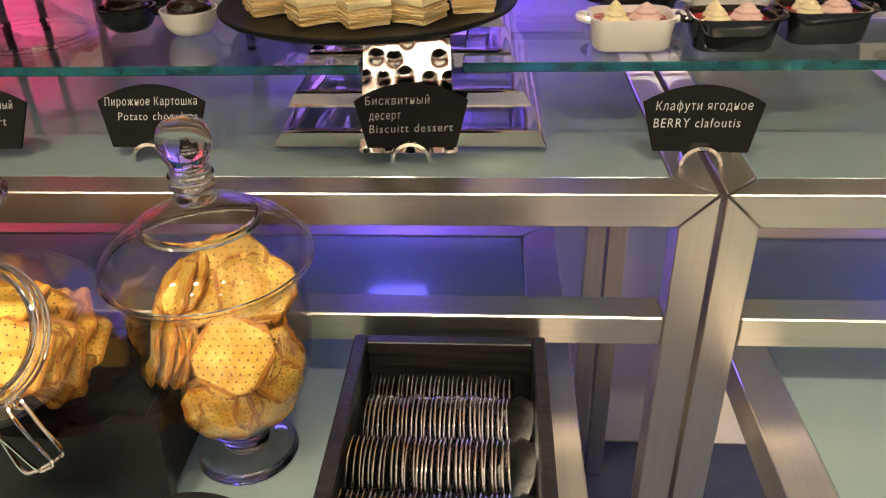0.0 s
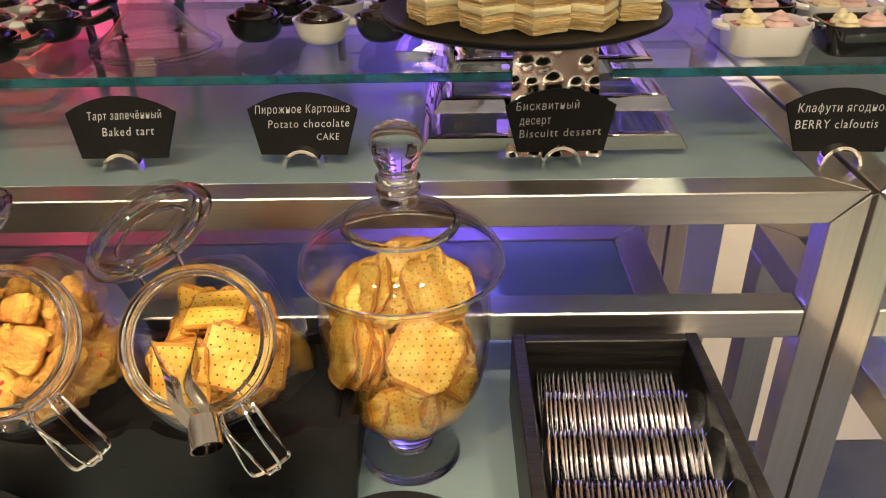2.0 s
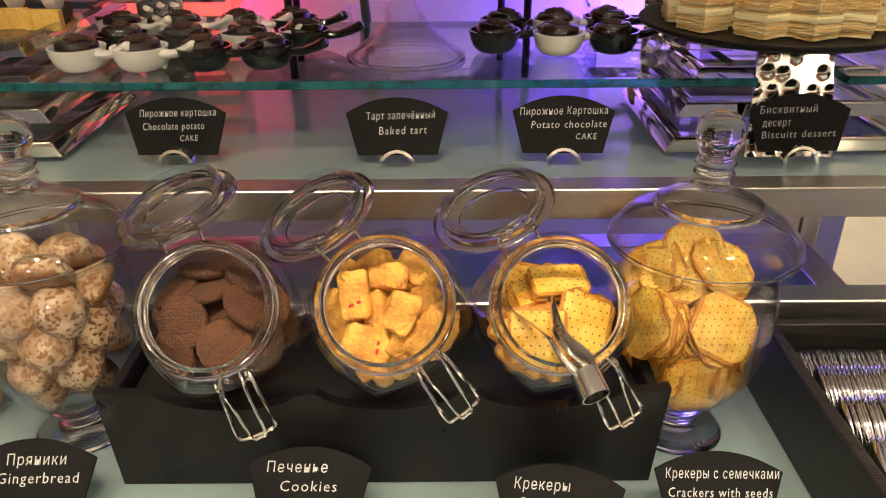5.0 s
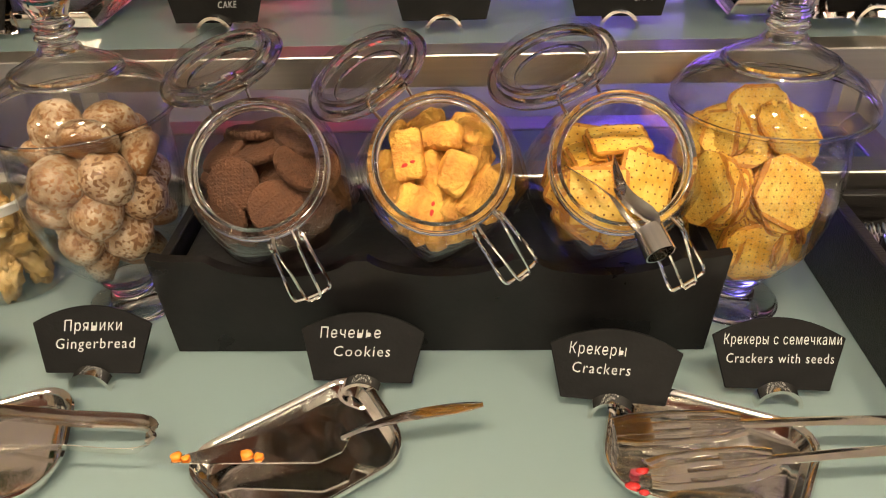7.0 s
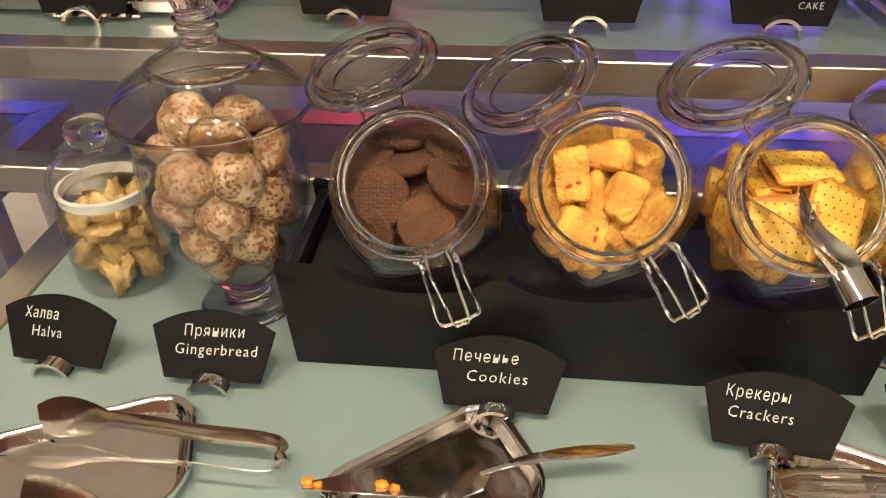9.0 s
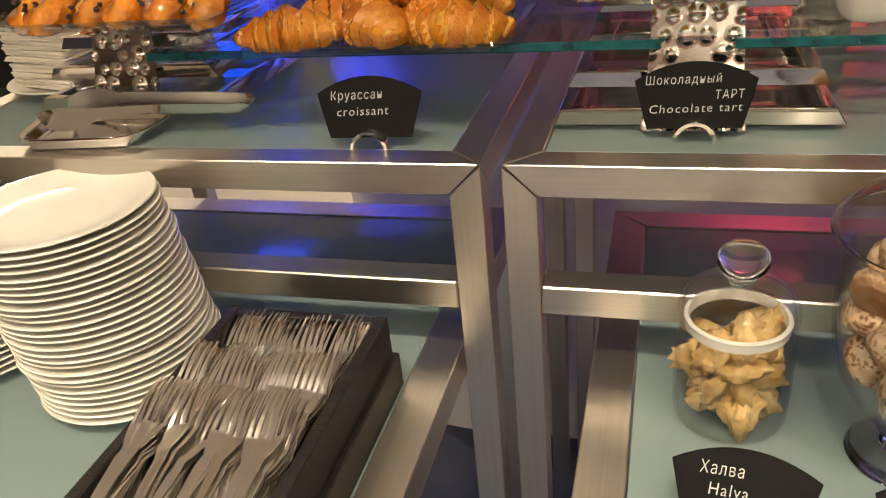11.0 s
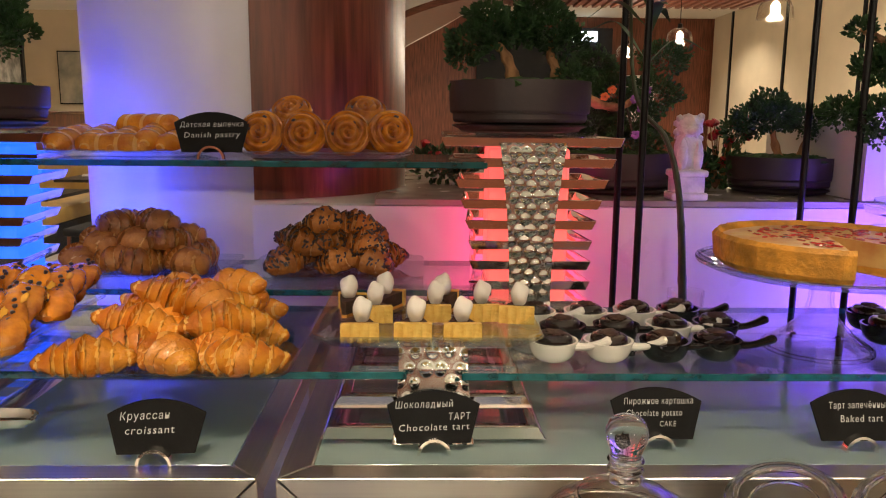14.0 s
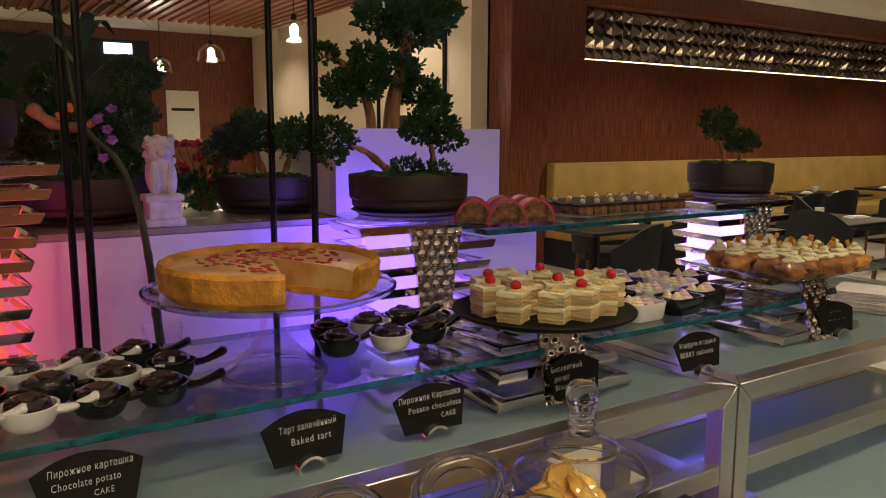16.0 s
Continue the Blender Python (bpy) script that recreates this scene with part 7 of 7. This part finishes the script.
# black gantry of thin rods
ga = thing("rod_gantry", "black metal gantry of thin rods behind the desserts", "frame")
for x, y in ((-0.741, 1.24), (-0.732, 1.12), (-0.394, 1.24), (-0.362, 1.12)):
    part("rod", sweep([(x, y, TOP), (x, y, 1.92)], 0.0062, 10), BLACKMETAL, ga)
for a, b in (((-0.741, 1.24), (-0.394, 1.24)), ((-0.732, 1.12), (-0.362, 1.12)), ((-0.394, 1.24), (-0.362, 1.12)), ((-0.741, 1.24), (-0.732, 1.12))):
    part("crossbar", sweep([(*a, 1.70), (*b, 1.70)], 0.005, 8), BLACKMETAL, ga)


# ---- the restaurant around ----
ch = thing("dining_chair", "navy fabric dining chair with a curved back", "chair", group="navy dining chairs")
part("seat", boxed(-0.23, 0.23, -0.23, 0.22, 0.40, 0.47, 0.02, 2), CHAIRFAB, ch)
secs = []
for k in range(13):
    a = radians(-78 + 156 * k / 12)
    c, s = math.cos(a), math.sin(a)
    hgt = 0.90 - 0.16 * abs(s) ** 3
    secs.append([(0.235 * s, 0.05 + 0.19 * c, 0.44), (0.265 * s, 0.05 + 0.22 * c, 0.44), (0.285 * s, 0.06 + 0.25 * c, hgt), (0.26 * s, 0.06 + 0.225 * c, hgt)])
part("backrest", loft(secs), CHAIRFAB, ch)
for sx in (-0.19, 0.19):
    for sy in (-0.19, 0.18):
        part("leg", sweep([(sx, sy, 0.40), (sx * 1.12, sy * 1.12, 0.0)], [0.018, 0.011], 8), WALNUT, ch)
tb = thing("dining_table", "dark wooden dining table laid for guests", "table", group="dark dining tables")
part("tabletop", boxed(-0.40, 0.40, -0.40, 0.40, 0.72, 0.75, 0.004), DARKOAK, tb)
part("column", lathe([(0.04, 0.03), (0.035, 0.72)], 20), BLACKMETAL, tb)
part("base_plate", boxed(-0.25, 0.25, -0.25, 0.25, 0, 0.03, 0.006), BLACKMETAL, tb)
fn = thing("folded_napkin", "folded white cloth napkin on a dark table", "napkin", group="table napkins")
part("cloth", boxed(-0.11, 0.11, -0.05, 0.05, 0, 0.012, 0.005, 2), NAPKIN, fn)
part("fold", boxed(-0.10, 0.06, -0.045, 0.03, 0.0125, 0.022, 0.004, 2), NAPKIN, fn, m=pose(0, 0, 0, 0, 0, 6))
cu = solo("cup", lathe(smooth2([(0.0, 0.0), (0.025, 0.0), (0.036, 0.02), (0.040, 0.065), (0.037, 0.065), (0.032, 0.02), (0.0, 0.006)], 3), 24), PORCELAIN, "white porcelain cup on a dark table", "cup", group="cups on the tables")
tabs = [(-4.35, 3.55), (-4.75, 4.95), (-4.6, 6.6), (-4.6, 8.4), (5.1, 5.3), (6.6, 5.3), (8.2, 5.3), (10.0, 5.3), (5.5, 3.6), (7.2, 3.4), (3.4, 4.3), (9.2, 3.2)]
pile([tb], [pose(x, y, 0) for x, y in tabs])
pile([fn], [pose(x + dx, y + dy, 0.7505, 0, 0, yw) for x, y in tabs for dx, dy, yw in ((-0.2, 0.1, 20), (0.2, -0.12, -15))])
pile([cu], [pose(x + 0.12, y + 0.18, 0.7505) for x, y in tabs[4:]])
chairs = [(-4.14, 3.15, 200), (-3.85, 3.95, 250), (-4.0, 4.9, 265), (-3.95, 6.6, 268), (-3.95, 8.3, 265), (2.75, 3.45, 200), (3.9, 4.7, 60), (4.7, 4.55, 185), (5.4, 4.5, 175), (6.3, 4.5, 180), (7.0, 4.55, 170), (8.0, 4.5, 185),
          (4.8, 3.3, 110), (5.5, 2.9, 180), (6.5, 3.2, 110), (7.6, 2.8, 190), (6.1, 4.0, 40), (9.7, 4.5, 180), (3.3, 3.5, 170), (9.0, 2.6, 170)]
pile([ch], [pose(x, y, 0, 0, 0, a) for x, y, a in chairs])

# white bowed soffits with walnut undersides
def soffit(pts, drop, label):
    s = thing("stair_soffit", label, "staircase", kind="structure")
    line = smooth_line(pts, 8)
    secs, under = [], []
    for i, p in enumerate(line):
        d = (line[min(i + 1, len(line) - 1)] - line[max(i - 1, 0)])
        nrm = Vector((d.y, -d.x, 0)).normalized()
        secs.append([p + nrm * 0.02, p - nrm * 0.02, p - nrm * 0.02 + Vector((0, 0, drop)), p + nrm * 0.02 + Vector((0, 0, drop))])
        under.append([p - nrm * 0.022, p - nrm * 0.9, p - nrm * 0.9 + Vector((0, 0, 0.05)), p - nrm * 0.022 + Vector((0, 0, 0.05))])
    part("fascia", loft(secs), WHITE, s, "white bowed fascia")
    part("underside", loft(under), WALNUT_H, s, "walnut underside")


soffit([(-8.7, 6.9, 1.52), (-7.0, 6.0, 1.70), (-6.05, 5.8, 1.84), (-5.25, 6.2, 2.26), (-4.95, 7.05, 2.7), (-5.3, 8.05, 3.0)], 1.2, "white bowed staircase soffit with a walnut underside")
soffit([(0.35, 7.2, 3.1), (-0.3, 6.6, 2.7), (-0.75, 6.4, 2.3), (-1.3, 6.5, 2.0)], 1.0, "white bowed staircase soffit beyond the column")
# post with a glowing wall lamp
wl = thing("post_lamp", "walnut post with a glowing horizontal lamp tube", "lamp", pose(-6.35, 6.1, 0))
part("post", lathe([(0.11, 0), (0.15, 1.82)], 32), WALNUT, wl)
part("tube", sweep([(-0.30, -0.20, 1.73), (0.30, -0.20, 1.73)], 0.048, 16), LAMP, wl, "glowing white tube")

# far walls
setting("wall_cream", boxed(-9.99, -2.3, 13.9, 13.99, 0, CEIL), CREAM, "cream painted wall with a framed picture", "wall")
setting("wall_side", boxed(4.02, 4.24, 6.92, 13.9, 0, CEIL), CREAM, "cream painted wall with dark vertical strips", "wall")
for y in (7.4, 9.0, 11.0, 13.0):
    setting("trim", boxed(3.995, 4.018, y, y + 0.06, 0, CEIL), BLACKMETAL, "dark vertical metal trim on a cream wall", "trim")
for x in (-9.2, -8.4, -6.6, -5.2):
    setting("trim", boxed(x, x + 0.06, 13.88, 13.897, 0, CEIL), BLACKMETAL, "dark vertical metal trim on a cream wall", "trim")
fp = thing("framed_picture", "framed pale ink landscape in a thin black frame", "picture", pose(-7.3, 13.87, 2.05))
part("frame", boxed(-0.27, 0.27, -0.01, 0.02, -0.46, 0.46, 0.004), BLACKMETAL, fp)
part("sheet", boxed(-0.25, 0.25, -0.014, -0.011, -0.44, 0.44), mat("ink_wash", (0.62, 0.58, 0.48), 0.7, 0, 0.5, 3, color2=(0.28, 0.29, 0.27)), fp, "ink wash painting")
sc = thing("screen_panel", "tall patterned grey fabric screen", "screen", pose(-7.0, 10.5, 0))
part("panel", boxed(-0.5, 0.5, -0.02, 0.02, 1.1, 2.9, 0.003), mat("grey_pattern", (0.34, 0.31, 0.26), 0.7, 0, 0.6, 9, color2=(0.14, 0.13, 0.11), stretch=(3, 3, 1)), sc)
part("post", boxed(-0.54, -0.505, -0.03, 0.03, 0, 3.19), BLACKMETAL, sc)
part("post", boxed(0.505, 0.54, -0.03, 0.03, 0, 3.19), BLACKMETAL, sc)
# niche filled with faceted metal relief
bm = bmesh.new()
pyr = 0.155
for i in range(int((nx1 - nx0) / pyr)):
    for k in range(4):
        x, z = nx0 + (i + 0.5) * pyr, nz0 + (k + 0.5) * pyr
        if z + pyr / 2 > nz1:
            continue
        b4 = [bm.verts.new((x + sx * pyr / 2, wy + 0.20, z + sz * pyr / 2)) for sx, sz in ((-1, -1), (1, -1), (1, 1), (-1, 1))]
        c = bm.verts.new((x + RNG.uniform(-0.03, 0.03), wy + 0.12, z + RNG.uniform(-0.03, 0.03)))
        for q in range(4):
            bm.faces.new((b4[q], b4[(q + 1) % 4], c))
setting("niche_relief", bm, mat("dark_bronze", (0.20, 0.17, 0.14), 0.25, 1.0, 0.3, 6), "faceted dark bronze relief in the niche", "relief", smooth=False)
setting("niche_back", boxed(nx0, nx1, wy + 0.205, wy + 0.39, nz0, nz1), BLACKMETAL, "dark back of the lit niche", "wall")
setting("niche_lamp", boxed(nx0 + 0.05, nx1 - 0.05, wy + 0.05, wy + 0.09, nz0 + 0.002, nz0 + 0.012), LAMP, "strip lamp along the niche sill", "lamp")

# hanging wooden canopy and pendants
setting("ceiling_canopy", boxed(-0.6, 2.7, 5.2, 9.2, 2.74, 2.84), WALNUT_H, "slatted walnut canopy hanging from the ceiling", "canopy")
bm = bmesh.new()
for k in range(30):
    box(bm, -0.58 + 0.109 * k, -0.53 + 0.109 * k, 5.22, 9.18, 2.712, 2.738)
setting("ceiling_slats", bm, WALNUT_H, "walnut slats under the hanging canopy", "canopy")
pd = thing("pendant_lamp", "clear glass bell pendant with a glowing bulb, southern three added unseen", "lamp", group="glass bell pendants")
part("shade", lathe(shell(smooth2([(0.02, 0.16), (0.06, 0.15), (0.11, 0.10), (0.13, 0.0)], 4), 0.003), 32), JAR, pd, "clear glass bell")
part("bulb", blob(0.032, 0.032, 0.052, 0, 1, 1, 3, at=(0, 0, 0.075)), LAMP, pd, "glowing bulb")
part("cap", lathe([(0.0, 0.20), (0.022, 0.195), (0.024, 0.150), (0.0, 0.148)], 20), BLACKMETAL, pd)
part("cord", sweep([(0, 0, 0.19), (0, 0, 1.045)], 0.004, 6), BLACKMETAL, pd)
# The three at y -2.6 are unseen, added to light the ceiling and reflections.
pend_and_fill = [(1.40, 5.5, 2.15), (1.36, 7.5, 2.15), (1.28, 9.2, 2.15), (-2.6, -2.6, 2.15), (-0.4, -2.6, 2.15), (1.8, -2.6, 2.15)]
pile([pd], [pose(*p) for p in pend_and_fill])
for p in pend_and_fill:
    la = bpy.data.lights.new("bulb_lamp", "POINT")
    la.energy, la.color, la.shadow_soft_size = (35 if p[1] > 0 else 50), WARM, 0.06
    new("bulb_lamp", la).matrix_basis = pose(p[0], p[1], p[2] - 0.02)
es = solo("lit_sign", boxed(-0.22, 0.22, -0.02, 0.02, -0.09, 0.09, 0.006), mat("lit_sign", (0.9, 0.95, 1), 0.5, emit=(0.8, 0.92, 1.0), power=3.0), "small lit white sign on the far wall", "sign", pose(1.7, 13.84, 2.85))
wb = thing("notice_board", "white paper notice on the far walnut wall", "notice", pose(2.75, 13.985, 1.75))
part("sheet", boxed(-0.28, 0.28, -0.01, 0.01, -0.45, 0.45), NAPKIN, wb)
part("text_bars", slab([(-0.2, -0.1), (0.2, -0.1), (0.2, -0.05), (-0.2, -0.05)], 0.0, 0.002), CHAIRFAB, wb, m=pose(0, -0.011, 0.2, 90))
dk = setting("wall_doorway", boxed(-0.2, 2.2, 13.86, 13.99, 0, 3.0), CHAIRFAB, "dark glazed doorway in the far wall", "doorway")
coffee = thing("service_machine", "black service machine with a small blue screen", "machine", pose(3.55, 7.3, 0))
part("cabinet", boxed(-0.35, 0.35, -0.3, 0.3, 0, 1.28, 0.01), BLACKMETAL, coffee)
part("body", boxed(-0.2, 0.2, -0.2, 0.2, 1.282, 1.66, 0.02, 2), BLACKMETAL, coffee)
part("display", boxed(-0.06, 0.06, -0.208, -0.202, 1.40, 1.50), mat("blue_display", (0.1, 0.3, 0.6), 0.3, emit=(0.1, 0.4, 0.9), power=1.5), coffee, "small blue screen")

# what is too fine to count stays joined
for ob in scene.objects:
    if ob.name.split(".")[0] in ("pinholes", "chocolate_bits", "flakes", "raisins", "berry_streaks", "moss", "crown", "twig", "blossom", "custard", "writing", "planter_moss", "niche_relief", "glaze") and not ob.get("category"):
        ob["kind"] = "stuff"
